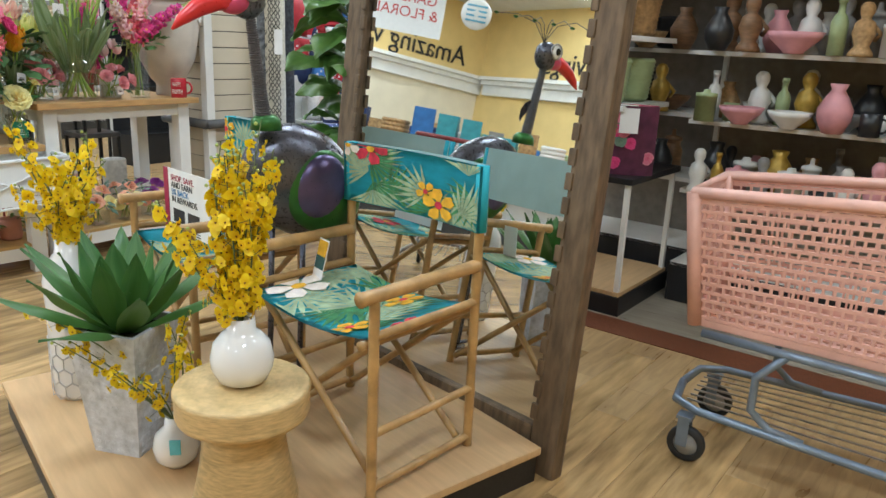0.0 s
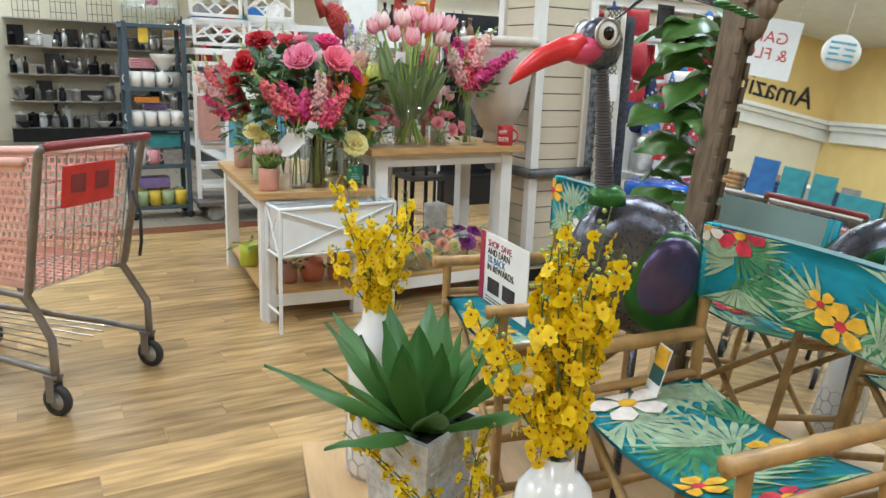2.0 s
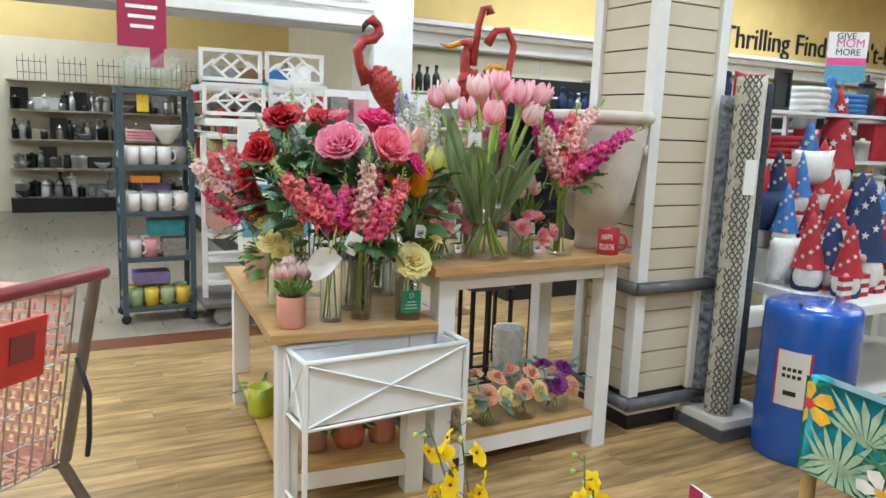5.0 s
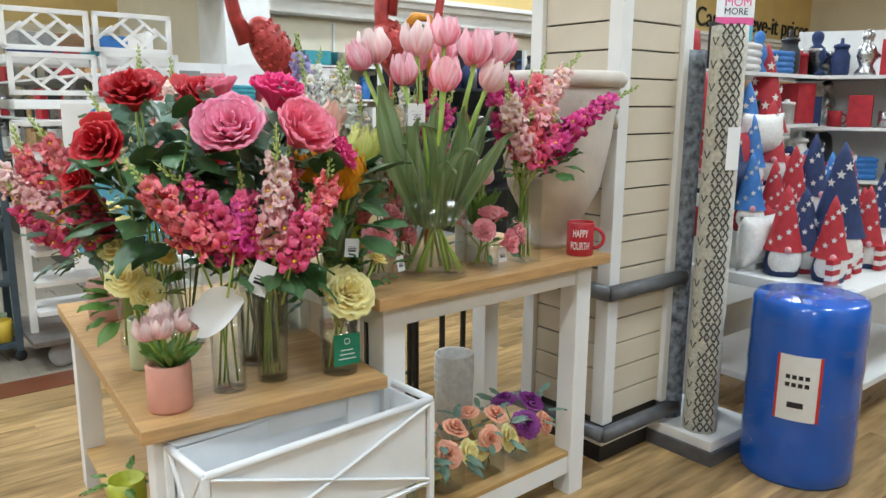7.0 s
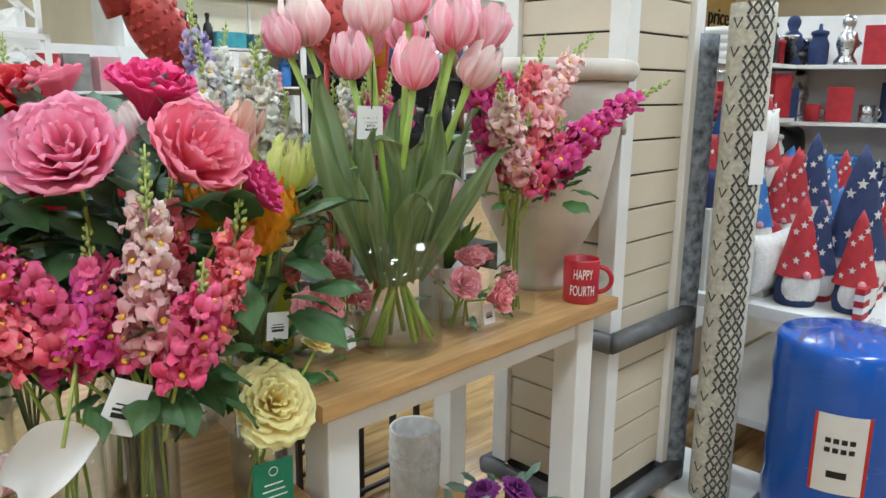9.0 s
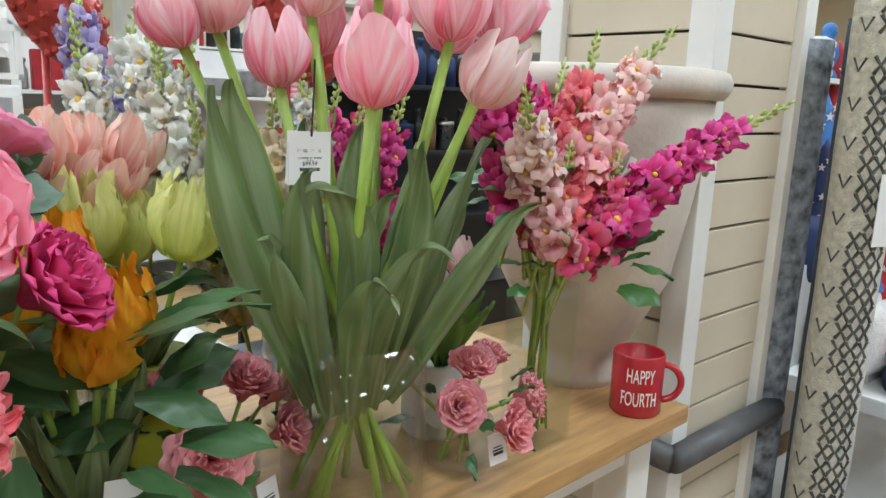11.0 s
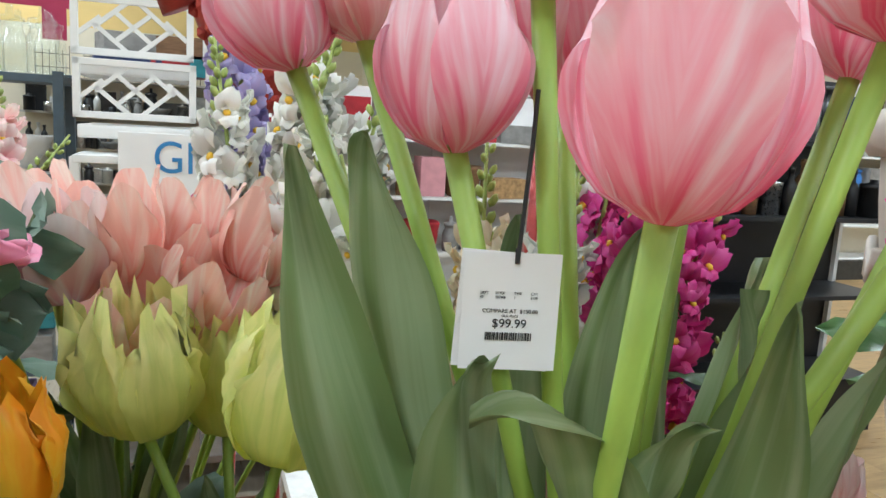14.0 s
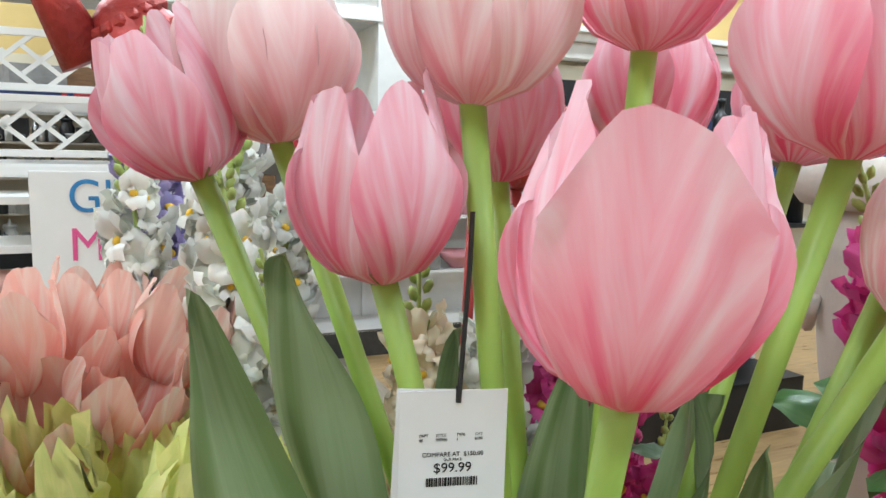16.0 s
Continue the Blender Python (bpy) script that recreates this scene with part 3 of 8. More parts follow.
def tulip(parent, m, petal, H=0.085, R=0.038, flare=0.0, stem=None, ruffle=0.0, seed=0, split=True, loose=0.0):
    """A tulip bloom of six petals, at the pose m."""
    rg = random.Random(seed * 13 + 5)
    bloom = new("bloom")
    bloom.parent, bloom.matrix_basis = parent, m
    bloom.empty_display_size = 0.01
    one = B() if not split else None
    if not split:
        bpy.data.objects.remove(bloom)
    for k in range(6):
        outer = k % 2 == 0
        fl = flare * rg.uniform(0.5, 1.4) + (loose if k == 2 else 0)
        bm = B() if split else one
        cup_petal(bm, k * math.pi / 3 + rg.uniform(-0.12, 0.12), H * (rg.uniform(0.93, 1.0) if outer else rg.uniform(0.97, 1.07)), R, 0.66 if outer else 0.70, fl, 1.0 if outer else 0.88, ruffle, seed + k)
        if split:
            part("petal", bm, petal, bloom, smooth=True)
    if not split:
        bloom = part("bloom", one, petal, parent, smooth=True, m=m)
    return bloom


def rosette(n_rings, R, H, per=5, tight=0.5, ruffle=0.25, seed=1, globe=0.0):
    """A peony or rose head: rings of cupped petals, the inner ones upright. Returns a bmesh."""
    rg = random.Random(seed)
    bm = B()
    for i in range(n_rings):
        q = i / max(1, n_rings - 1)
        n = max(3, round(per + q * 3))
        for k in range(n):
            phi = 2 * math.pi * (k + rg.uniform(-0.2, 0.2)) / n + i * 1.1
            r0, r1 = R * 0.12 * q, R * (0.20 + 0.80 * q) * rg.uniform(0.85, 1.1)
            h = H * (1.0 - (0.55 - 0.35 * globe) * q ** 2) * rg.uniform(0.9, 1.1)
            w = 0.95 - 0.30 * q
            sd = rg.uniform(0, 9)
            def f(s, t, phi=phi, r0=r0, r1=r1, h=h, w=w, sd=sd, q=q):
                a = s * 2 - 1
                ww = w * math.sin(math.pi * min(1, 0.10 + 0.82 * t)) ** 0.5
                r = r0 + (r1 - r0) * math.sin(t * math.pi * 0.5) ** (0.9 + tight) + ruffle * 0.07 * R * math.sin(5 * a + sd) * t
                r += (0.30 - 0.9 * globe) * R * q * q * max(0, t - 0.70)
                z = h * (math.sin(t * math.pi * 0.55) ** 0.8 - 0.30 * (1 - globe) * q * max(0, t - 0.7) - 0.10 * a * a * t) + ruffle * 0.10 * H * math.sin(7 * a + sd * 2) * t * t
                return (r * math.cos(phi + a * ww), r * math.sin(phi + a * ww), z)
            sheet(bm, f, 8, 7)
    return bm


def floret_spike(length, R, n, seed, budtip=0.26, lip=0.022):
    """A snapdragon spike: two-lipped ruffled florets round a slightly bent axis, buds at the tip. Three bmeshes."""
    rg = random.Random(seed)
    fl, gr, th = B(), B(), B()
    uv = fl.loops.layers.uv.verify()
    bx, by = rg.uniform(-0.12, 0.12), rg.uniform(-0.12, 0.12)
    def axis(t):
        return Vector((bx * length * math.sin(math.pi * t), by * length * math.sin(math.pi * t), length * t))
    for i in range(n):
        t = (i + rg.uniform(-0.4, 0.4)) / n
        t = max(0.0, min(1.0, t))
        a = i * 2.399 + rg.uniform(-0.5, 0.5)
        sc = (1.05 - 0.55 * t) * rg.uniform(0.8, 1.15)
        c = axis(t)
        if t > 1 - budtip:
            q = c + Vector((R * 0.22 * math.cos(a), R * 0.22 * math.sin(a), 0)) * (1.4 - t)
            bmesh.ops.create_icosphere(gr, subdivisions=1, radius=0.0100 * (1.35 - t), matrix=Matrix.Translation(q) @ Matrix.Rotation(a, 4, "Z") @ Matrix.Rotation(0.5, 4, "Y") @ Matrix.Diagonal((0.75, 0.75, 1.3, 1)))
            continue
        base = Matrix.Translation(c) @ Matrix.Rotation(a, 4, "Z") @ Matrix.Translation((R * rg.uniform(0.12, 0.42) * sc, 0, 0)) @ Matrix.Rotation(radians(70 + rg.uniform(-32, 24)), 4, "Y") @ Matrix.Rotation(rg.uniform(-0.5, 0.5), 4, "Z")
        start = len(fl.faces)
        for ang, big in ((150, 1.05), (210, 1.05), (300, 0.85), (0, 1.0), (60, 0.85)):
            L1 = lip * sc * big * rg.uniform(0.82, 1.15)
            mk = base @ Matrix.Rotation(radians(ang + rg.uniform(-12, 12)), 4, "Z")
            ph, up_ = rg.uniform(0, 6), 0.55 if big > 1.02 else 0.0
            def f(s, u, L1=L1, mk=mk, ph=ph, up_=up_):
                b = s * 2 - 1
                wid = L1 * 0.60 * math.sin(math.pi * min(1, 0.16 + 0.68 * u)) ** 0.8
                return (0.002 + L1 * (0.30 * u + 0.62 * u * u), b * wid, L1 * (1.05 * math.sin(1.75 * u) - 0.30 * u ** 3 + up_ * u * u - 0.28 * b * b * u + 0.14 * math.sin(5 * b + ph) * u))
            sheet(fl, f, 4, 4, mk)
        if i % 2 == 0:
            bmesh.ops.create_icosphere(th, subdivisions=1, radius=lip * 0.24 * sc, matrix=base @ Matrix.Translation((lip * 0.16 * sc, 0, lip * 0.72 * sc)) @ Matrix.Diagonal((1.0, 1.2, 0.7, 1)))
        fl.faces.ensure_lookup_table()
        for fa in fl.faces[start:]:
            for lp in fa.loops:
                lp[uv].uv = (lp[uv].uv[0] + a, min(1.0, 0.72 * t + 0.40 * lp[uv].uv[1]))
    tube(gr, [axis(0) - Vector((0, 0, 0.10)), axis(0), axis(0.5), axis(1) * 1.02], [0.003, 0.003, 0.0025, 0.0015], 5)
    return fl, gr, th


def blade(bm, p0, p1, p2, width, fold=0.25, roll=0.0, n=14, wave=0.003, curl=0.0, nu=6, face=None):
    """A long leaf along a bent line p0-p1-p2; curl folds its tip over."""
    p0, p1, p2 = Vector(p0), Vector(p1), Vector(p2)
    def at(t):
        return p0 * (1 - t) ** 2 + p1 * 2 * t * (1 - t) + p2 * t * t
    chord = (p2 - p0).normalized()
    bend = (p1 - (p0 + p2) / 2)
    side0 = chord.cross(bend if bend.length > 1e-4 else Vector((0.3, 1, 0))).normalized()
    if face:
        side0 = chord.cross(Vector(face)).normalized()
    def f(s, t):
        a = s * 2 - 1
        d = (at(min(1, t + 0.01)) - at(max(0, t - 0.01))).normalized()
        sd = Matrix.Rotation(roll * (0.4 + t), 3, d) @ (side0 - d * side0.dot(d)).normalized()
        up = d.cross(sd)
        tip = curl * width * 1.1 * max(0.0, t - 0.8) ** 2 / 0.04
        w = width * (0.32 + 0.68 * math.sin(math.pi * min(1, 0.08 + 0.80 * t))) * max(0.0, 1 - max(0.0, t - 0.55) / 0.45) ** 0.68 if t < 1 else 0.0
        ripple = wave * math.sin(8 * t + 3 * a + 20 * width) + 0.45 * wave * a * math.sin(19 * t + 60 * width + 2 * roll)
        return at(t) + sd * (a * w * 0.5) + up * (abs(a) ** 1.5 * fold * w * 0.5 + ripple) + Vector((0, -0.6 * tip, -0.75 * tip))
    return sheet(bm, f, nu, n)


def aim(p, d):
    """A pose at p whose z runs along d."""
    return Matrix.Translation(p) @ Vector(d).to_track_quat("Z", "Y").to_matrix().to_4x4()


def leaf_cluster(bm, at, n, size, spread, rg, wide=0.55):
    for k in range(n):
        a, e = rg.uniform(0, 6.28), rg.uniform(-0.5, 0.7)
        d = Vector((math.cos(a) * math.cos(e), math.sin(a) * math.cos(e), math.sin(e)))
        p = Vector(at) + d * rg.uniform(0.1, spread)
        s = size * rg.uniform(0.7, 1.2)
        blade(bm, p, p + d * s * 0.55 + Vector((0, 0, 0.15 * s)), p + d * s - Vector((0, 0, 0.12 * s)), s * wide, 0.2, rg.uniform(-0.6, 0.6), 5)


def glass_vase(parent, r, h, m=None, square=False, flare=0.0, wall=0.003, name="vase"):
    bm = B()
    if square:
        box(bm, 0, 0, h / 2, 2 * r, 2 * r, h, 0.004)
        top = [f for f in bm.faces if f.calc_center_median().z > h - 1e-3]
        bmesh.ops.delete(bm, geom=top, context="FACES")
        bmesh.ops.solidify(bm, geom=bm.faces[:], thickness=wall)
    else:
        rt = r * (1 + flare)
        lathe(bm, [(0, 0.0), (r * 0.96, 0.0), (r, 0.006), (r * (1 + flare * 0.3), h * 0.5), (rt, h), (rt - wall, h), (r * (1 + flare * 0.3) - wall, h * 0.5), (r - wall, 0.012), (0, 0.012)], 40)
    bmesh.ops.recalc_face_normals(bm, faces=bm.faces[:])
    ob = part(name, bm, GLASS, parent, "clear glass", smooth=not square, m=m)
    return ob


def price_tag(parent_m, w=0.045, h=0.062, label="white price tag hanging in the flowers", string=0.05):
    t = thing("price_tag", label, "price tag", parent_m, group="white price tags")
    bm = B()
    box(bm, 0, 0, -h / 2, w, 0.0008, h)
    part("card", bm, PAPER, t)
    for z, ww, hh in ((-0.45 * h, 0.5, 0.03), (-0.55 * h, 0.6, 0.05), (-0.66 * h, 0.55, 0.09)):
        bm = B()
        box(bm, 0, -0.0008, z, w * ww, 0.0004, h * hh)
        part("print_line", bm, INK, t)
    return t


# ---- the big glass of pink tulips ----
def tulip_display():
    c = thing("tulip_arrangement", "tall pink striped silk tulips with broad leaves in a glass cylinder", "flower arrangement", L(0.30, 0.108, 0.90))
    o = Vector((0.30, 0.108, 0.90))
    glass_vase(c, 0.098, 0.245)
    heads = [  # place (u, v, z) of the bloom's foot, its lean, size, flare, loose petal
        ((0.188, 0.108, 1.458), (-0.06, 0.0, 1), 0.090, 0.0345, 0.00, 0.0),
        ((0.224, -0.024, 1.440), (0.04, -0.05, 1), 0.097, 0.0365, 0.06, 0.55),
        ((0.162, 0.210, 1.520), (-0.12, 0.05, 1), 0.102, 0.043, 0.05, 0.1),
        ((0.120, 0.210, 1.500), (-0.35, 0.0, 1), 0.085, 0.034, 0.0, 0.0),
        ((0.232, 0.110, 1.540), (0.05, 0.02, 1), 0.092, 0.040, 0.05, 0.2),
        ((0.311, 0.085, 1.568), (0.0, -0.05, 1), 0.088, 0.038, 0.20, 0.3),
        ((0.362, 0.010, 1.520), (-0.02, -0.05, 1), 0.097, 0.043, 0.06, 0.1),
        ((0.445, 0.020, 1.520), (0.20, -0.05, 1), 0.094, 0.042, 0.30, 0.2),
        ((0.400, 0.003, 1.446), (0.42, -0.32, 1), 0.094, 0.035, 0.08, 0.35),
        ((0.375, 0.160, 1.515), (0.1, 0.1, 1), 0.088, 0.038, 0.0, 0.0),
        ((0.285, 0.180, 1.500), (0.0, 0.1, 1), 0.088, 0.038, 0.0, 0.0),
        ((0.455, 0.120, 1.515), (0.25, 0.05, 1), 0.088, 0.036, 0.1, 0.0),
    ]
    for i, (p, d, H, R, fl, loose) in enumerate(heads):
        p = Vector(p) - o
        tulip(c, aim(p, d) @ Matrix.Rotation(i * 1.3, 4, "Z"), TULIP_PALE if i in (2, 4, 8) else TULIP, H, R, fl, seed=i, loose=loose)
        rg = random.Random(i)
        waist = Vector((p.x * 0.10 + rg.uniform(-0.02, 0.02), p.y * 0.10 + rg.uniform(-0.02, 0.02), 0.20))
        foot = Vector((-p.x * 0.50 + rg.uniform(-0.03, 0.03), -p.y * 0.40 + rg.uniform(-0.03, 0.03), 0.016))
        foot.xy = foot.xy if foot.xy.length < 0.085 else foot.xy.normalized() * 0.085
        mid = p * 0.55 + waist * 0.45 - Vector(d) * 0.02
        bm = B()
        tube(bm, [foot, waist * 0.6 + foot * 0.4, waist, mid, p + Vector(d).normalized() * 0.004], [0.0055, 0.0055, 0.006, 0.006, 0.0065], 10)
        part("stem", bm, STEM, c, smooth=True)
    leaves = [  # foot, bend and tip (u, v, z), width, roll, curl of the tip
        ((0.235, 0.10, 1.06), (0.125, 0.13, 1.33), (0.105, 0.12, 1.470), 0.064, 0.25, 0.25),
        ((0.245, 0.12, 1.06), (0.155, 0.17, 1.40), (0.150, 0.16, 1.482), 0.058, -0.25, 0.35),
        ((0.235, 0.08, 1.06), (0.175, 0.05, 1.28), (0.112, 0.02, 1.314), 0.048, 0.5, 0.3),
        ((0.240, 0.07, 1.05), (0.150, 0.02, 1.36), (0.188, 0.045, 1.374), 0.054, 0.3, 0.15),
        ((0.250, 0.07, 1.05), (0.270, 0.01, 1.36), (0.172, 0.03, 1.358), 0.058, -0.5, 0.2),
        ((0.255, 0.05, 1.05), (0.205, -0.03, 1.27), (0.240, -0.035, 1.255), 0.046, 0.2, 0.9),
        ((0.275, 0.07, 1.05), (0.235, 0.01, 1.32), (0.290, 0.02, 1.348), 0.056, 0.2, 0.2),
        ((0.300, 0.08, 1.05), (0.320, -0.01, 1.30), (0.313, 0.00, 1.410), 0.052, -0.35, 0.15),
        ((0.290, 0.06, 1.05), (0.255, -0.02, 1.29), (0.322, -0.04, 1.293), 0.048, 0.4, 0.6),
        ((0.325, 0.07, 1.05), (0.385, -0.02, 1.24), (0.455, -0.06, 1.350), 0.048, -0.2, 0.5),
        ((0.335, 0.09, 1.05), (0.405, 0.04, 1.28), (0.476, 0.06, 1.412), 0.056, 0.35, 0.2),
        ((0.300, 0.11, 1.05), (0.285, 0.13, 1.33), (0.314, 0.12, 1.425), 0.052, -0.2, 0.1),
        ((0.325, 0.10, 1.05), (0.415, 0.11, 1.28), (0.380, 0.10, 1.390), 0.056, 0.5, 0.1),
        ((0.320, 0.12, 1.05), (0.365, 0.15, 1.32), (0.347, 0.15, 1.426), 0.050, 0.2, 0.1),
        ((0.265, 0.12, 1.05), (0.240, 0.16, 1.32), (0.246, 0.15, 1.426), 0.050, -0.3, 0.1),
        ((0.345, 0.10, 1.05), (0.470, 0.09, 1.24), (0.485, 0.10, 1.342), 0.052, 0.3, 0.3),
        ((0.350, 0.13, 1.05), (0.450, 0.17, 1.27), (0.470, 0.20, 1.400), 0.052, 0.2, 0.3),
    ]
    for p0, p1, p2, w, roll, curl in leaves:
        bm = B()
        blade(bm, Vector(p0) - o, Vector(p1) - o, Vector(p2) - o, w * 0.92, 0.38, roll * 1.5, 26, wave=0.007, curl=curl, nu=8, face=(-0.35, -1.0, 0.1))
        part("leaf", bm, LEAF, c, smooth=True)
    # the price tag hangs on a black cord from a stem
    t = thing("price_tag", "white printed price tag on a black cord among the tulips", "price tag", L(0.217, 0.088, 1.4085, -14) @ Matrix.Scale(0.98, 4), group="white price tags")
    for k, (dx, dy, rz) in enumerate(((0.0, 0.0, 0), (-0.001, 0.0016, 2.5))):
        bm = B()
        box(bm, 0, 0, -0.031, 0.052, 0.0007, 0.0635, 0.0)
        part("card", bm, PAPER, t, m=pose(dx, dy, 0, 0, rz, 0))
    for txt, sz, z, al in (("$99.99", 0.0068, -0.0395, "CENTER"), ("COMPARE AT  $150.00", 0.0030, -0.0315, "CENTER"), ("OUR PRICE", 0.0018, -0.0338, "CENTER")):
        lettering("print", txt, sz, INK, t, pose(0, -0.0008, z, 90), depth=0.0001, align=al)
    for txt, x in (("DEPT", -0.0165), ("STYLE", -0.0085), ("TYPE", 0.0015), ("CAT", 0.0105)):
        lettering("print", txt, 0.0019, INK, t, pose(x, -0.0008, -0.0215, 90), depth=0.0001)
    for txt, x in (("45", -0.0165), ("707986", -0.0085), ("1", 0.0015), ("6199", 0.0105)):
        lettering("print", txt, 0.0019, INK, t, pose(x, -0.0008, -0.0238, 90), depth=0.0001)
    rg = random.Random(3)
    x = -0.0125
    bm = B()
    while x < 0.0125:
        w = rg.choice((0.0003, 0.0005, 0.0008))
        box(bm, x, -0.0008, -0.0443, w, 0.0003, 0.0042)
        x += w + rg.choice((0.0003, 0.0005))
    part("barcode", bm, INK, t)["kind"] = "stuff"
    bm = B()
    box(bm, 0.002, 0.0, -0.001, 0.0026, 0.0012, 0.008, 0.0003)
    tube(bm, [(0.002, -0.001, -0.005), (0.003, 0.0, 0.01), (0.006, 0.002, 0.06), (0.007, 0.004, 0.085)], 0.0012, 6)
    part("cord", bm, RUBBER, t)


tulip_display()


# ---- other arrangements on the tables ----
def spikes(parent, items, o, mats, n=46, length=0.22, lip=0.0235):
    for i, (p0, p1) in enumerate(items):
        p0, p1 = Vector(p0) - o, Vector(p1) - o
        ln = (p1 - p0).length
        fl, gr, th = floret_spike(ln, 0.055, max(18, int(n * ln / 0.22)), i + int(1000 * abs(p1.x)), lip=lip)
        m = aim(p0, p1 - p0)
        part("flower_spike", fl, mats[i % len(mats)], parent, smooth=True, m=m)
        part("floret_throat", th, THROAT, parent, "yellow floret throats", smooth=True, m=m)["kind"] = "stuff"
        part("spike_stem", gr, BUD, parent, smooth=True, m=m)


def stems(parent, tops, foot_r, waist, o, r=0.003, material=None):
    for i, p in enumerate(tops):
        rg = random.Random(i + 40)
        p = Vector(p) - o
        a = rg.uniform(0, 6.28)
        bm = B()
        ft = Vector((foot_r * math.cos(a) * rg.uniform(0.3, 0.9), foot_r * math.sin(a) * rg.uniform(0.3, 0.9), 0.016))
        w = Vector((p.x * 0.15 + ft.x * 0.3, p.y * 0.15 + ft.y * 0.3, waist))
        tube(bm, [ft, w, p * 0.6 + w * 0.4, p], r, 6)
        part("stem", bm, material or STEM, parent, smooth=True)


PEONY_MESH = rosette(5, 0.066, 0.082, 5, 0.15, 0.45, 4, 1.0)
PE_PINK = mesh_of("peony", PEONY_MESH, PEONY_PINK, True)
PE_PALE = mesh_of("peony", rosette(5, 0.068, 0.080, 5, 0.15, 0.45, 8, 1.0), PEONY_PALE, True)
PE_HOT = mesh_of("peony", rosette(5, 0.060, 0.072, 5, 0.15, 0.5, 11, 1.0), PEONY_HOT, True)
PE_CREAM = mesh_of("peony", rosette(6, 0.058, 0.056, 5, 0.2, 0.5, 14, 0.35), PEONY_CREAM, True)
RO_RED = mesh_of("rose", rosette(5, 0.052, 0.062, 4, 0.4, 0.35, 17, 0.6), ROSE_RED, True)
RO_CORAL = mesh_of("rose", rosette(6, 0.039, 0.052, 4, 0.4, 0.45, 21, 0.8), ROSE_CORAL, True)
RO_CORAL_OPEN = mesh_of("rose", rosette(7, 0.052, 0.056, 5, 0.4, 0.7, 22, 0.4), ROSE_CORAL, True)
RO_PEACH = mesh_of("rose", rosette(5, 0.034, 0.038, 5, 0.5, 0.4, 25), ROSE_PEACH, True)
RO_PLUM = mesh_of("rose", rosette(6, 0.038, 0.036, 5, 0.4, 0.6, 27), ROSE_PLUM, True)
RO_CREAM = mesh_of("rose", rosette(5, 0.034, 0.036, 5, 0.5, 0.4, 29), PEONY_CREAM, True)


ON_LOW = (0.015, -0.075, 0.03)      # the low table's things, from their first layout to its top


def arrangement(label, u, v, z, vase, heads=(), spike_items=(), spike_mats=(), leaves=(), lmat=None, category="flower arrangement", wide=0.55, shift=None):
    """heads: (mesh, (u, v, z), lean, scale); leaves: (place, count, size, spread)."""
    o = Vector((u, v, z))
    du, dv, dz = shift or (ON_LOW if z == 0.66 else (0, 0, 0))
    c = thing("flower_arrangement", label, category, L(u + du, v + dv, z + dz), group="silk flower arrangements")
    kind, r, h = vase[:3]
    if kind == "round":
        glass_vase(c, r, h, flare=vase[3] if len(vase) > 3 else 0)
    elif kind == "square":
        glass_vase(c, r, h, square=True)
    elif kind == "pot":
        bm = B()
        lathe(bm, [(0, 0), (r * 0.94, 0), (r, 0.008), (r, h - 0.003), (r - 0.002, h), (r - 0.008, h), (r - 0.01, h - 0.02), (0, h - 0.02)], 36)
        part("pot", bm, vase[3], c, smooth=True)
    tops = []
    for me, p, d, s in heads:
        q = Vector(p) - o
        part("bloom", me, None, c, m=aim(q, d) @ Matrix.Rotation(RNG.uniform(0, 6), 4, "Z") @ Matrix.Diagonal((s, s, s, 1)))
        tops.append(p)
    if spike_items:
        spikes(c, spike_items, o, spike_mats)
        tops += [a for a, b in spike_items]
    stems(c, tops, r * 0.8 if kind != "pot" else r * 0.4, h * 0.9, o)
    for at, n, size, spread in leaves:
        bm = B()
        leaf_cluster(bm, Vector(at) - o, n, size, spread, RNG, wide)
        part("foliage", bm, lmat or LEAF_DARK, c, smooth=True)
    return c


PINKPOT = mat("matt_pink_ceramic", (0.62, 0.29, 0.22), 0.6, var=0.08, bump=0.05)
DUSTY = mat("dusty_pink_ceramic", (0.50, 0.26, 0.22), 0.6, var=0.08, bump=0.05)
LIMEPOT = mat("lime_ceramic", (0.42, 0.45, 0.04), 0.4, var=0.1)
GREENGLASS = mat("pale_green_ceramic", (0.55, 0.60, 0.38), 0.4, var=0.1)
UP = (0, 0, 1)

arrangement("small rose-pink silk ranunculus in a round glass bowl", 0.075, 0.15, 0.90, ("round", 0.048, 0.085, 0.1), shift=(0.065, 0.03, 0), heads=[
    (RO_CORAL_OPEN, (0.030, 0.085, 1.020), (-0.3, -0.9, 0.5), 1.0), (RO_CORAL, (0.10, 0.14, 1.06), (0.2, -0.4, 1), 1.1), (RO_CORAL, (0.125, 0.105, 1.015), (0.5, -0.8, 0.5), 1.0),
    (RO_CORAL, (0.03, 0.16, 1.06), (-0.4, -0.1, 1), 1.1), (RO_CORAL, (0.07, 0.20, 1.05), (0, 0.4, 1), 1.0), (RO_CORAL, (0.145, 0.17, 1.03), (0.7, 0, 0.8), 0.9)],
    leaves=[((0.075, 0.14, 1.0), 10, 0.05, 0.05)])
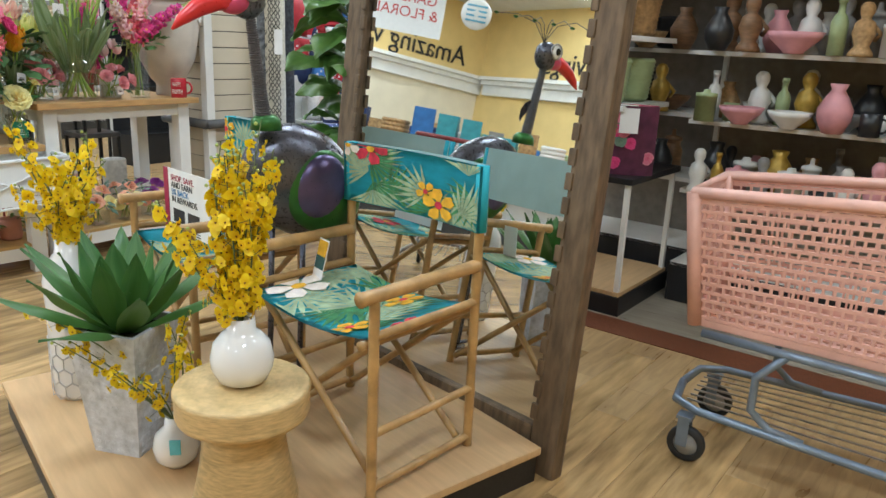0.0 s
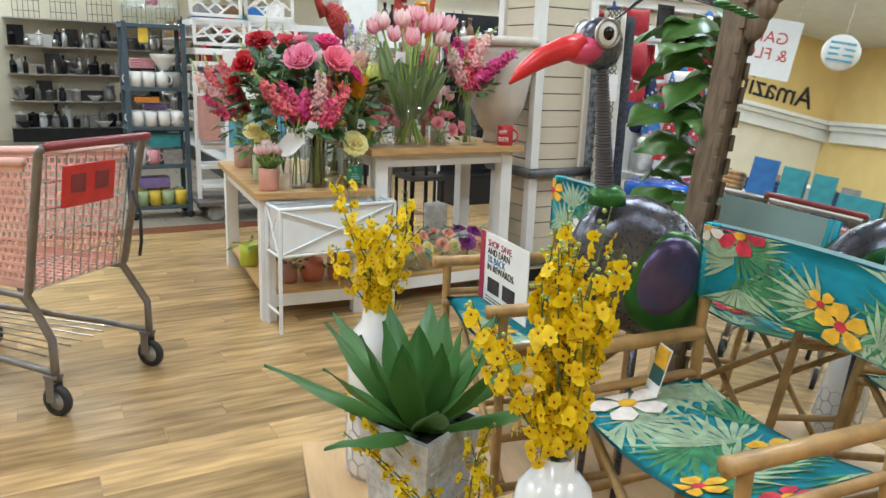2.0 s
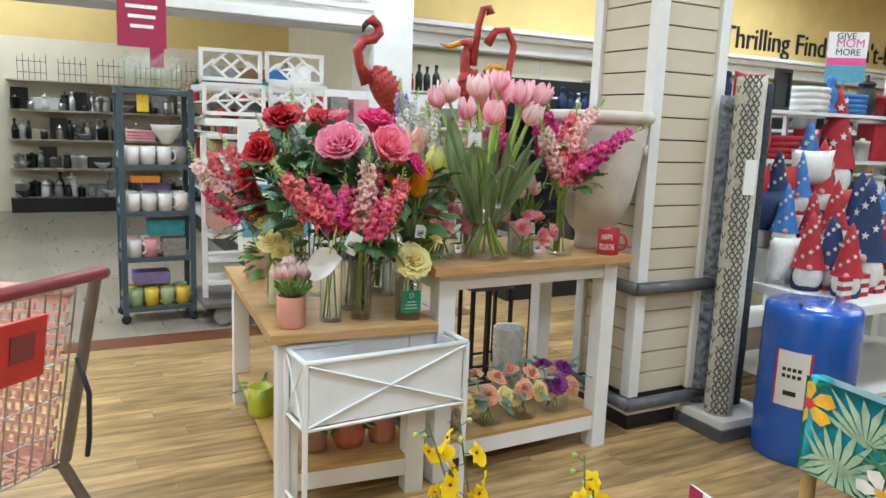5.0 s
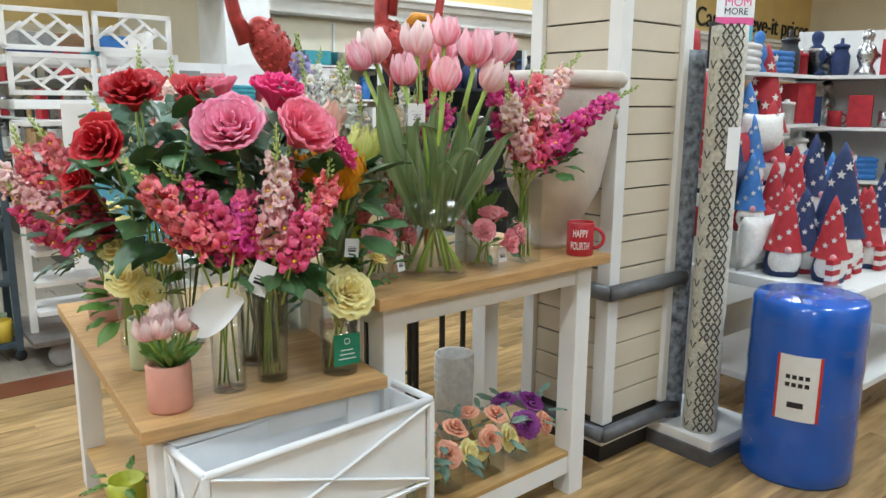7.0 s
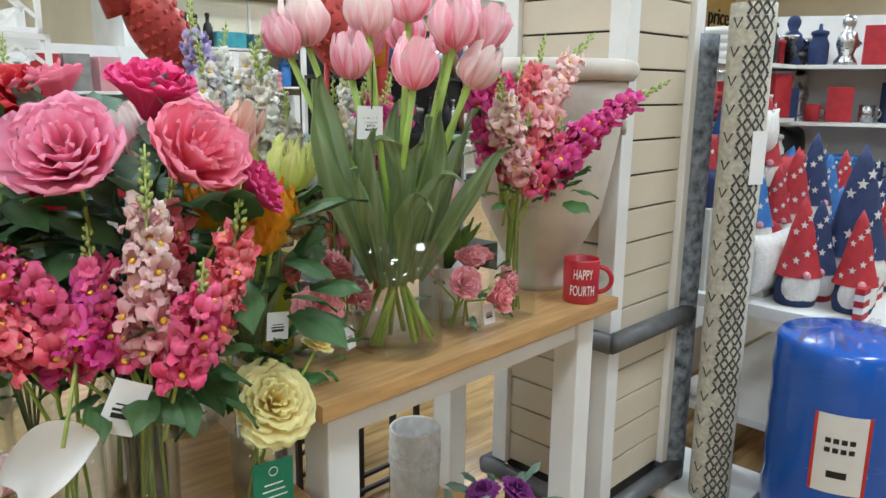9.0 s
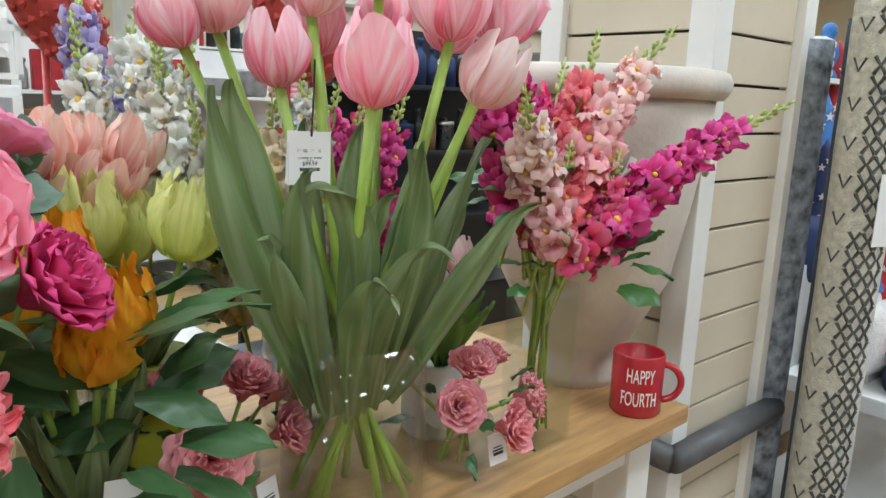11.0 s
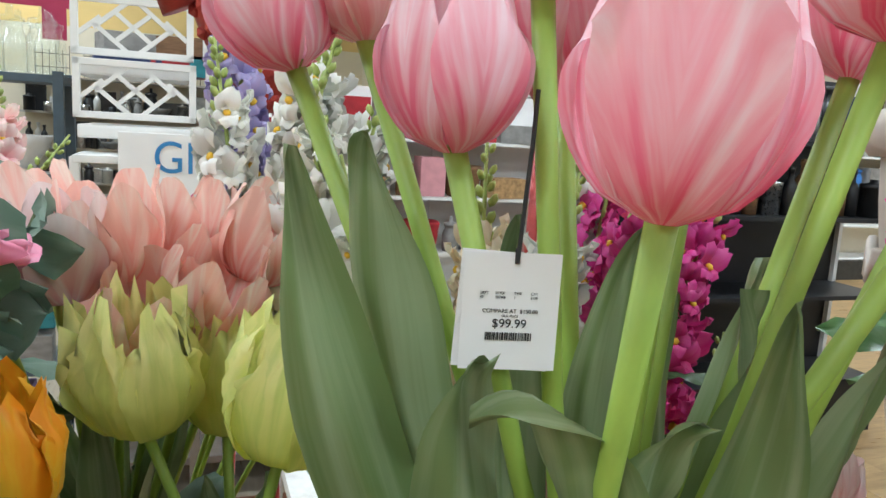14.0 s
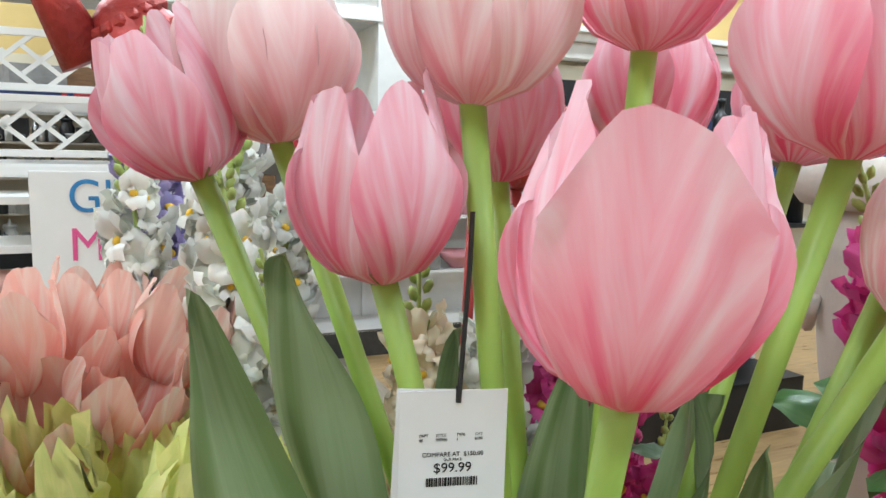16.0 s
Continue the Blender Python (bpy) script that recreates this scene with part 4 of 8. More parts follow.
arrangement("small rose-pink silk ranunculus in a low glass bowl", 0.43, 0.095, 0.90, ("round", 0.050, 0.080, 0.1), shift=(0.05, -0.005, 0), heads=[
    (RO_CORAL, (0.425, 0.075, 1.045), (0, -0.4, 1), 1.05), (RO_CORAL, (0.385, 0.06, 1.015), (-0.4, -0.9, 0.6), 1.1), (RO_CORAL, (0.445, 0.03, 0.985), (0.2, -1, 0.3), 1.1),
    (RO_CORAL, (0.475, 0.09, 1.045), (0.4, -0.1, 1), 0.9), (RO_CORAL_OPEN, (0.515, 0.06, 1.00), (0.8, -0.7, 0.4), 0.85), (RO_CORAL, (0.36, 0.12, 1.04), (-0.6, 0.2, 1), 1.0)],
    leaves=[((0.43, 0.09, 0.99), 10, 0.05, 0.05)])
arrangement("tall coral and magenta silk snapdragons in a square glass vase", 0.655, 0.085, 0.90, ("square", 0.042, 0.27), (), [
    ((0.560, -0.005, 1.250), (0.405, -0.075, 1.470)), ((0.590, 0.085, 1.280), (0.560, 0.100, 1.560)), ((0.605, 0.030, 1.265), (0.665, 0.020, 1.560)),
    ((0.620, 0.000, 1.330), (0.735, -0.060, 1.565)), ((0.645, -0.020, 1.265), (0.862, -0.185, 1.466)), ((0.565, 0.020, 1.240), (0.580, -0.010, 1.400)),
    ((0.610, 0.110, 1.290), (0.700, 0.110, 1.520)), ((0.550, 0.060, 1.290), (0.500, 0.110, 1.520)), ((0.600, -0.010, 1.225), (0.640, -0.050, 1.390))],
    (SNAP_BLUSH, SNAP_MAG, SNAP_CORAL, SNAP_BLUSH, SNAP_MAG, SNAP_CORAL, SNAP_RED, SNAP_MAG, SNAP_RED),
    [((0.645, -0.02, 1.205), 9, 0.058, 0.03), ((0.600, 0.0, 1.210), 9, 0.060, 0.03), ((0.680, -0.01, 1.225), 6, 0.055, 0.03), ((0.600, 0.06, 1.32), 16, 0.06, 0.07)], LEAF_ROUND, wide=0.66)
arrangement("cream silk peony with yellow sprigs in a labelled glass vase", -0.100, 0.155, 0.66, ("round", 0.050, 0.15, 0.08), shift=(0.035, -0.09, 0.03), heads=[
    (PE_CREAM, (-0.125, 0.085, 0.885), (-0.15, -0.8, 0.6), 1.3), (RO_CREAM, (-0.03, 0.08, 0.965), (0.4, -0.2, 1), 0.8), (RO_CREAM, (-0.16, 0.16, 0.99), (-0.2, 0.2, 1), 0.8)],
    leaves=[((-0.10, 0.20, 0.90), 26, 0.06, 0.09), ((0.0, 0.16, 0.93), 14, 0.05, 0.06)], lmat=LEAF_ROUND)
arrangement("deep pink and coral silk snapdragons in a clear glass cylinder", -0.370, 0.200, 0.66, ("round", 0.042, 0.23), (), [
    ((-0.42, 0.10, 1.05), (-0.60, 0.16, 1.26)), ((-0.36, 0.10, 1.02), (-0.52, 0.20, 1.24)), ((-0.46, 0.16, 1.06), (-0.56, 0.26, 1.22)), ((-0.40, 0.07, 1.03), (-0.34, 0.14, 1.16))],
    (SNAP_CORAL, SNAP_RED, SNAP_CORAL, SNAP_MAG), [((-0.36, 0.12, 1.0), 10, 0.08, 0.07)])
arrangement("blush and crimson silk snapdragons in a tall flared glass vase", -0.250, 0.200, 0.66, ("round", 0.040, 0.30, 0.2), (), [
    ((-0.30, 0.06, 1.03), (-0.29, 0.05, 1.33)), ((-0.26, 0.05, 1.02), (-0.16, 0.03, 1.27)), ((-0.32, 0.09, 1.02), (-0.35, 0.12, 1.22)), ((-0.25, 0.10, 1.05), (-0.22, 0.12, 1.28)), ((-0.28, 0.02, 1.00), (-0.25, -0.02, 1.18))],
    (SNAP_BLUSH, SNAP_CORAL, SNAP_RED, SNAP_CORAL, SNAP_RED), [((-0.25, 0.12, 1.0), 12, 0.08, 0.08)])
arrangement("full pink silk peony bouquet with dark leaves in a glass vase", -0.220, 0.350, 0.66, ("round", 0.055, 0.28), [
    (PE_PALE, (-0.335, 0.175, 1.285), (-0.5, -0.7, 0.7), 1.35), (PE_PINK, (-0.205, 0.145, 1.275), (0.2, -0.85, 0.6), 1.4), (PE_HOT, (-0.20, 0.24, 1.36), (0.1, -0.3, 1), 1.25),
    (PE_HOT, (-0.120, 0.11, 1.235), (0.7, -0.6, 0.6), 0.95), (PE_PINK, (-0.31, 0.30, 1.36), (-0.3, 0.2, 1), 1.0), (PE_PALE, (-0.12, 0.30, 1.32), (0.5, 0.2, 1), 1.0)],
    leaves=[((-0.12, 0.16, 1.15), 26, 0.12, 0.12), ((-0.25, 0.27, 1.20), 26, 0.12, 0.14), ((-0.06, 0.18, 1.06), 22, 0.11, 0.10), ((-0.20, 0.22, 1.02), 24, 0.11, 0.13)])
arrangement("deep red silk roses with dark leaves in a glass vase", -0.440, 0.470, 0.66, ("round", 0.055, 0.28), [
    (RO_RED, (-0.50, 0.38, 1.36), (-0.3, -0.5, 0.9), 1.6), (RO_RED, (-0.375, 0.34, 1.345), (0.2, -0.6, 0.8), 1.6), (RO_RED, (-0.57, 0.36, 1.26), (-0.7, -0.6, 0.4), 1.5),
    (RO_RED, (-0.45, 0.50, 1.37), (0, 0.2, 1), 1.2), (RO_RED, (-0.60, 0.44, 1.18), (-0.8, -0.4, 0.3), 1.1), (RO_RED, (-0.36, 0.29, 1.26), (0.2, -0.9, 0.4), 1.0)],
    leaves=[((-0.45, 0.33, 1.28), 26, 0.11, 0.12), ((-0.45, 0.42, 1.15), 34, 0.13, 0.17), ((-0.50, 0.30, 1.12), 24, 0.11, 0.12), ((-0.38, 0.36, 1.05), 28, 0.12, 0.15)])
arrangement("dusty pink silk stock with buds in a clear glass vase", -0.455, 0.670, 0.66, ("round", 0.045, 0.26), (), [
    ((-0.60, 0.52, 1.08), (-0.70, 0.56, 1.34)), ((-0.62, 0.56, 1.08), (-0.80, 0.66, 1.30)), ((-0.56, 0.50, 1.04), (-0.66, 0.48, 1.22)), ((-0.64, 0.60, 1.06), (-0.72, 0.70, 1.32)), ((-0.58, 0.52, 1.06), (-0.60, 0.50, 1.30)), ((-0.60, 0.58, 1.0), (-0.76, 0.58, 1.18))],
    (SNAP_CORAL, SNAP_BLUSH, SNAP_RED, SNAP_CORAL, SNAP_MAG, SNAP_RED), [((-0.58, 0.55, 1.02), 24, 0.06, 0.14)], LEAF_EUC)
arrangement("yellow silk peonies in a dusty pink pot", -0.425, 1.06, 0.66, ("pot", 0.065, 0.13, DUSTY), [
    (RO_CREAM, (-0.47, 0.96, 0.97), (-0.4, -0.6, 0.6), 1.25), (RO_CREAM, (-0.39, 0.92, 0.98), (0.2, -0.7, 0.6), 1.1), (RO_CREAM, (-0.41, 1.02, 1.02), (0, 0, 1), 1.1), (RO_CREAM, (-0.51, 1.04, 1.0), (-0.7, 0, 0.7), 1.1)],
    leaves=[((-0.43, 1.0, 0.92), 22, 0.07, 0.10), ((-0.45, 1.0, 1.06), 18, 0.05, 0.10)])
arrangement("pale green and cream silk hydrangea in a green ceramic jar", -0.48, 0.50, 0.66, ("pot", 0.045, 0.14, GREENGLASS), [
    (RO_CREAM, (-0.56, 0.36, 0.94), (-0.4, -0.7, 0.6), 1.3), (RO_CREAM, (-0.52, 0.34, 0.90), (-0.1, -0.9, 0.4), 1.2), (RO_CREAM, (-0.55, 0.42, 0.99), (-0.3, -0.2, 1), 1.3), (RO_CREAM, (-0.47, 0.38, 0.98), (0.3, -0.4, 0.9), 1.2)],
    leaves=[((-0.52, 0.40, 0.88), 18, 0.07, 0.06)], lmat=LEAF_MID)
for u, v, z, lab in ((-0.20, 0.34, 1.20, "grey-green silk eucalyptus branches in a glass vase"), (-0.30, 0.62, 1.18, "spreading silk eucalyptus greenery in a glass vase")):
    c = thing("flower_arrangement", lab, "foliage arrangement", L(u, v - 0.07, 0.69), group="silk flower arrangements")
    glass_vase(c, 0.05, 0.26)
    for k in range(11):
        a = k * 0.57 + u
        top = Vector((0.17 * math.cos(a), 0.15 * math.sin(a), 0.70 + 0.12 * math.sin(3.1 * k)))
        bm, ls = B(), B()
        base = Vector((0, 0, 0.02))
        pts = [base.lerp(top, t) + Vector((0, 0, 0.10 * math.sin(math.pi * t))) for t in (0, 0.35, 0.6, 0.8, 1)]
        tube(bm, pts, 0.002, 5)
        part("stem", bm, STEM_DARK, c)
        for j in range(18):
            t = 0.45 + 0.55 * j / 17
            p = base.lerp(top, t) + Vector((0, 0, 0.10 * math.sin(math.pi * t)))
            an = RNG.uniform(0, 6.28)
            d = Vector((math.cos(an), math.sin(an), RNG.uniform(-0.2, 0.6)))
            s = RNG.uniform(0.036, 0.056)
            blade(ls, p, p + d * s * 0.5, p + d * s, s * 1.0, 0.15, RNG.uniform(-1, 1), 4)
        part("foliage", ls, LEAF_EUC, c, smooth=True)


# tulips of other colours
def tulip_bunch(label, u, v, z, vase, heads, petal, H=0.085, R=0.036, ruffle=0.0, leaf_n=8, lw=0.035, flare=0.1, leaf=None, lh=0.75):
    o = Vector((u, v, z))
    du, dv, dz = ON_LOW if z == 0.66 else (0, 0, 0)
    c = thing("tulip_arrangement", label, "flower arrangement", L(u + du, v + dv, z + dz), group="silk tulip arrangements")
    if vase[0] == "pot":
        bm = B()
        r, h = vase[1], vase[2]
        lathe(bm, [(0, 0), (r * 0.94, 0), (r, 0.008), (r, h - 0.003), (r - 0.002, h), (r - 0.007, h), (r - 0.009, h - 0.012), (0, h - 0.012)], 40)
        part("pot", bm, vase[3], c, smooth=True)
    else:
        glass_vase(c, vase[1], vase[2])
    for i, (p, d) in enumerate(heads):
        q = Vector(p) - o
        tulip(c, aim(q, d) @ Matrix.Rotation(i * 1.7, 4, "Z"), petal[i % len(petal)], H, R, flare, seed=i + int(900 * abs(u)), ruffle=ruffle)
        bm = B()
        w = Vector((q.x * 0.2, q.y * 0.2, vase[2]))
        tube(bm, [Vector((q.x * 0.1, q.y * 0.1, vase[2] * 0.8)), w, q * 0.6 + w * 0.4, q + Vector(d).normalized() * 0.003], 0.0042, 8)
        part("stem", bm, STEM, c, smooth=True)
    mid = sum((Vector(p) - o for p, d in heads), Vector()) / len(heads)
    for k in range(leaf_n):
        a = k * 6.28 / leaf_n + u
        top = Vector((mid.x + 0.07 * math.cos(a), mid.y + 0.07 * math.sin(a), vase[2] + (mid.z - vase[2]) * lh * RNG.uniform(0.8, 1.15)))
        bm = B()
        blade(bm, (0.3 * mid.x, 0.3 * mid.y, vase[2] * 0.85), (mid.x * 0.6 + 0.06 * math.cos(a), mid.y * 0.6 + 0.06 * math.sin(a), vase[2] + (top.z - vase[2]) * 0.6), top, lw, 0.3, RNG.uniform(-0.5, 0.5), 10)
        part("leaf", bm, leaf or LEAF, c, smooth=True)


tulip_bunch("pink silk mini tulips in a matt pink ceramic pot", -0.530, 0.175, 0.66, ("pot", 0.052, 0.115, PINKPOT),
            [((-0.58, 0.15, 0.845), (-0.2, -0.2, 1)), ((-0.555, 0.13, 0.85), (0, -0.2, 1)), ((-0.5, 0.15, 0.85), (0.2, -0.2, 1)), ((-0.47, 0.17, 0.845), (0.3, 0, 1)), ((-0.53, 0.20, 0.86), (0, 0.1, 1))], (TULIP_PALE,), 0.055, 0.024, leaf_n=12, lw=0.028, leaf=LEAF_MID, lh=0.7)
tulip_bunch("lime parrot silk tulips in a lime ceramic pot", 0.095, 0.300, 0.90, ("pot", 0.062, 0.20, LIMEPOT),
            [((0.118, 0.232, 1.238), (0.15, -0.1, 1)), ((0.030, 0.300, 1.236), (-0.1, -0.1, 1)), ((0.09, 0.35, 1.21), (0, 0.1, 1))], (TULIP_LIME,), 0.104, 0.041, ruffle=1.1, lw=0.03, lh=0.55)
tulip_bunch("orange parrot silk tulips in a tall glass", -0.045, 0.215, 0.66, ("round", 0.04, 0.30),
            [((-0.030, 0.150, 1.165), (-0.1, -0.2, 1)), ((-0.055, 0.250, 1.205), (-0.1, 0, 1)), ((-0.10, 0.23, 1.17), (-0.2, 0, 1)), ((-0.04, 0.185, 1.13), (-0.1, -0.5, 0.9))], (TULIP_ORANGE,), 0.085, 0.036, ruffle=0.7)
tulip_bunch("pale peach silk tulips in a tall glass vase", -0.020, 0.550, 0.66, ("round", 0.07, 0.35),
            [((0.095, 0.47, 1.300), (0.3, -0.2, 1)), ((0.02, 0.44, 1.245), (0, -0.5, 1)), ((-0.045, 0.45, 1.290), (-0.1, -0.2, 1)), ((0.055, 0.45, 1.265), (0.2, -0.5, 1)), ((-0.01, 0.47, 1.300), (-0.1, -0.2, 1)), ((-0.09, 0.46, 1.255), (-0.4, -0.2, 1)), 
             ((0.04, 0.52, 1.300), (0.1, 0.1, 1)), ((-0.07, 0.53, 1.305), (-0.3, 0.1, 1)), ((-0.13, 0.47, 1.290), (-0.4, 0, 1)), ((-0.10, 0.44, 1.255), (-0.5, -0.4, 0.9))], (TULIP_PEACH, TULIP_PEACH, TULIP_PALE), 0.086, 0.036, flare=0.25)
arrangement("white silk stock and lilac sprigs in a glass vase", -0.03, 0.570, 0.66, ("round", 0.05, 0.30), shift=(0.05, -0.02, 0.03), spike_items=[
    ((0.10, 0.44, 1.24), (0.095, 0.41, 1.50)), ((0.12, 0.47, 1.28), (0.135, 0.43, 1.53)), ((0.06, 0.50, 1.24), (0.03, 0.52, 1.52)), ((0.16, 0.50, 1.26), (0.20, 0.50, 1.50)), ((0.10, 0.56, 1.3), (0.06, 0.60, 1.60)), ((0.14, 0.56, 1.3), (0.16, 0.62, 1.56))],
    spike_mats=(STOCK_WHITE, STOCK_WHITE, STOCK_WHITE, STOCK_WHITE, LILAC, STOCK_WHITE), leaves=[((0.10, 0.48, 1.15), 14, 0.07, 0.08)], lmat=LEAF_EUC)
arrangement("cream and blush silk blossom branches in a tall glass vase", -0.30, 0.95, 0.66, ("round", 0.05, 0.30), (), [
    ((-0.30, 0.92, 1.15), (-0.34, 0.90, 1.46)), ((-0.26, 0.94, 1.18), (-0.20, 0.96, 1.52)), ((-0.33, 0.95, 1.12), (-0.46, 0.98, 1.42)), ((-0.24, 0.90, 1.10), (-0.10, 0.86, 1.40)), ((-0.28, 1.0, 1.2), (-0.27, 1.06, 1.56))],
    (BLOSSOM, SNAP_BLUSH, BLOSSOM, STOCK_WHITE, SNAP_BLUSH), [((-0.28, 0.92, 1.12), 16, 0.07, 0.12)], LEAF_EUC)
arrangement("white and blush silk stock crowded in a glass cylinder", 0.36, 0.36, 0.90, ("round", 0.055, 0.22), (), [
    ((0.24, 0.33, 1.16), (0.17, 0.31, 1.44)), ((0.30, 0.32, 1.18), (0.28, 0.29, 1.46)), ((0.36, 0.33, 1.16), (0.37, 0.30, 1.45)), ((0.42, 0.34, 1.18), (0.47, 0.32, 1.46)), ((0.27, 0.38, 1.1), (0.20, 0.40, 1.36)), ((0.45, 0.38, 1.12), (0.54, 0.38, 1.40)), ((0.33, 0.30, 1.08), (0.31, 0.26, 1.30)), ((0.40, 0.31, 1.08), (0.43, 0.27, 1.30)), ((0.47, 0.40, 1.16), (0.46, 0.38, 1.50)), ((0.51, 0.41, 1.14), (0.54, 0.39, 1.50)), ((0.55, 0.42, 1.12), (0.62, 0.40, 1.48)), ((0.42, 0.42, 1.20), (0.39, 0.42, 1.52)), ((0.53, 0.38, 1.05), (0.57, 0.34, 1.28))],
    (STOCK_WHITE, BLOSSOM, STOCK_WHITE, SNAP_MAG, BLOSSOM, SNAP_RED, SNAP_BLUSH, STOCK_WHITE, SNAP_MAG, SNAP_RED, SNAP_MAG, STOCK_WHITE, SNAP_MAG), [((0.34, 0.34, 1.12), 26, 0.09, 0.13), ((0.36, 0.36, 1.25), 18, 0.08, 0.14)], LEAF_DARK)
tulip_bunch("small pale silk tulips in a white paper pot", 0.545, 0.215, 0.90, ("pot", 0.058, 0.125, PAPER),
            [((0.50, 0.17, 1.135), (-0.2, -0.2, 1)), ((0.56, 0.19, 1.175), (0, 0, 1)), ((0.60, 0.22, 1.145), (0.2, 0, 1))], (TULIP_PALE,), 0.060, 0.022, leaf_n=10, lw=0.034, leaf=LEAF_MID, lh=0.85)
# shelf posies under the tall table
for u, v, me, me2 in ((0.17, 0.13, RO_PEACH, RO_CREAM), (0.36, 0.13, RO_PEACH, RO_CREAM), (0.54, 0.13, RO_PEACH, RO_CREAM), (0.72, 0.14, RO_PLUM, RO_PEACH)):
    arrangement("posy of peach, cream and plum silk roses in a glass cube", u, v, 0.17, ("square", 0.05, 0.09), [
        (me, (u - 0.03, v - 0.05, 0.31), (-0.3, -0.8, 0.6), 1.25), (me2, (u + 0.04, v - 0.055, 0.295), (0.3, -0.9, 0.4), 1.25), (me, (u + 0.03, v - 0.01, 0.355), (0.2, -0.4, 1), 1.2), (me2, (u - 0.06, v - 0.03, 0.275), (-0.6, -0.8, 0.3), 1.0), (me, (u - 0.04, v + 0.04, 0.36), (-0.2, 0, 1), 1.1)],
        leaves=[((u, v, 0.33), 16, 0.07, 0.10)], lmat=LEAF_EUC, wide=0.4)


# ---- small things on and by the tables ----
def lathe_thing(name, prof, material, label, category, m, seg=32, group="", kind=""):
    bm = B()
    lathe(bm, prof, seg)
    bmesh.ops.recalc_face_normals(bm, faces=bm.faces[:])
    return solo(name, bm, material, label, category, m, group, kind, True)


STONE = mat("cast_stone_white", (0.62, 0.56, 0.50), 0.85, var=0.12, scale=8, bump=0.35)
for u, v, z, h, lab in ((0.940, 0.222, 0.90, 0.62, "large cream cast-stone urn with a rolled rim"),):
    ur = thing("garden_urn", lab, "urn", L(u, v, z), group="cast-stone urns")
    bm = B()
    lathe(bm, [(0, 0), (0.076, 0), (0.080, 0.02), (0.074, 0.05), (0.078, 0.075), (0.105, 0.10), (0.165, 0.22), (0.195, 0.38), (0.214, h - 0.10), (0.218, h - 0.05), (0.205, h - 0.05), (0.19, h - 0.10), (0.15, 0.3), (0, 0.25)], 48)
    part("body", bm, STONE, ur, smooth=True)
    bm = B()
    lathe(bm, [(0.208, h - 0.052), (0.23, h - 0.052), (0.242, h - 0.036), (0.244, h - 0.020), (0.236, h - 0.004), (0.222, h), (0.206, h - 0.006), (0.200, h - 0.03), (0.208, h - 0.052)], 48)
    part("rim", bm, STONE, ur, smooth=True)
    for k in range(4):
        a = k * math.pi / 2 + 3.9
        bm = B()
        pts = [((0.207 + 0.006) * math.cos(a + 0.15 * s), (0.207 + 0.006) * math.sin(a + 0.15 * s), h - 0.17 + 0.03 * q) for s, q in ((-1.4, 0.6), (-0.8, -0.6), (0, 0.8), (0.8, -0.6), (1.4, 0.6))]
        tube(bm, pts, 0.007, 6)
        part("scroll_relief", bm, STONE, ur, smooth=True)

mug = thing("mug", "red ceramic mug with white handwritten lettering", "mug", L(0.893, 0.046, 0.90, -50))
bm = B()
lathe(bm, [(0, 0), (0.044, 0), (0.047, 0.004), (0.047, 0.112), (0.045, 0.115), (0.043, 0.112), (0.043, 0.01), (0, 0.01)], 36)
MUGRED = mat("red_glaze", (0.46, 0.02, 0.035), 0.22, var=0.08, scale=10, bump=0.03, coat=0.3)
part("cup", bm, MUGRED, mug, smooth=True)
bm = B()
tube(bm, [(0.045 + 0.034 * math.sin(a), 0.0, 0.058 + 0.034 * math.cos(a)) for a in [math.pi * k / 12 for k in range(13)]], 0.0065, 8)
part("handle", bm, MUGRED, mug, smooth=True)
for txt, z in (("HAPPY", 0.067), ("FOURTH", 0.024)):
    cu = bpy.data.curves.new("lettering", "FONT")
    cu.body, cu.size, cu.extrude, cu.align_x = txt, 0.030, 0.0004, "CENTER"
    tmp = bpy.data.objects.new("lettering", cu)
    me = bpy.data.meshes.new_from_object(tmp)
    bpy.data.objects.remove(tmp)
    for vt in me.vertices:
        x, y, d = vt.co.x * 0.58, vt.co.y * 1.25, vt.co.z
        a = x / 0.0475 - math.pi / 2
        vt.co = ((0.0474 + d) * math.cos(a), (0.0474 + d) * math.sin(a), z + y)
    me.materials.append(PAPER)
    part("lettering", me, None, mug)

for u, v, rz in ((0.495, 0.023, 0), (0.165, 0.105, 20)):
    price_tag(L(u, v, 0.975, rz) @ pose(0, 0, 0, -12, 0, 0), 0.036, 0.045)
price_tag(L(-0.325, -0.055, 1.045, 0) @ pose(0, 0, 0, 0, 28, 0), 0.055, 0.075, "blank white gift card tilted in the flowers")
price_tag(L(-0.012, 0.075, 1.05, 0) @ pose(0, 0, 0, -5, 8, 0), 0.045, 0.05)
lab = thing("label_card", "green label card tied to the peony vase", "label", L(-0.078, 0.006, 0.722, -8))
bm = B()
box(bm, 0, 0, 0.047, 0.074, 0.0012, 0.085)
part("card", bm, mat("green_card", (0.01, 0.20, 0.11), 0.5, var=0.05), lab)
bm = B()
for k in range(3):
    box(bm, 0, -0.001, 0.022 + 0.012 * k, 0.05 - 0.008 * k, 0.0006, 0.0022)
tube(bm, [(0.008 * math.cos(a), -0.0012, 0.070 + 0.008 * math.sin(a)) for a in [k * 0.52 for k in range(13)]], 0.0009, 4)
part("print", bm, PAPER, lab)
bm = B()
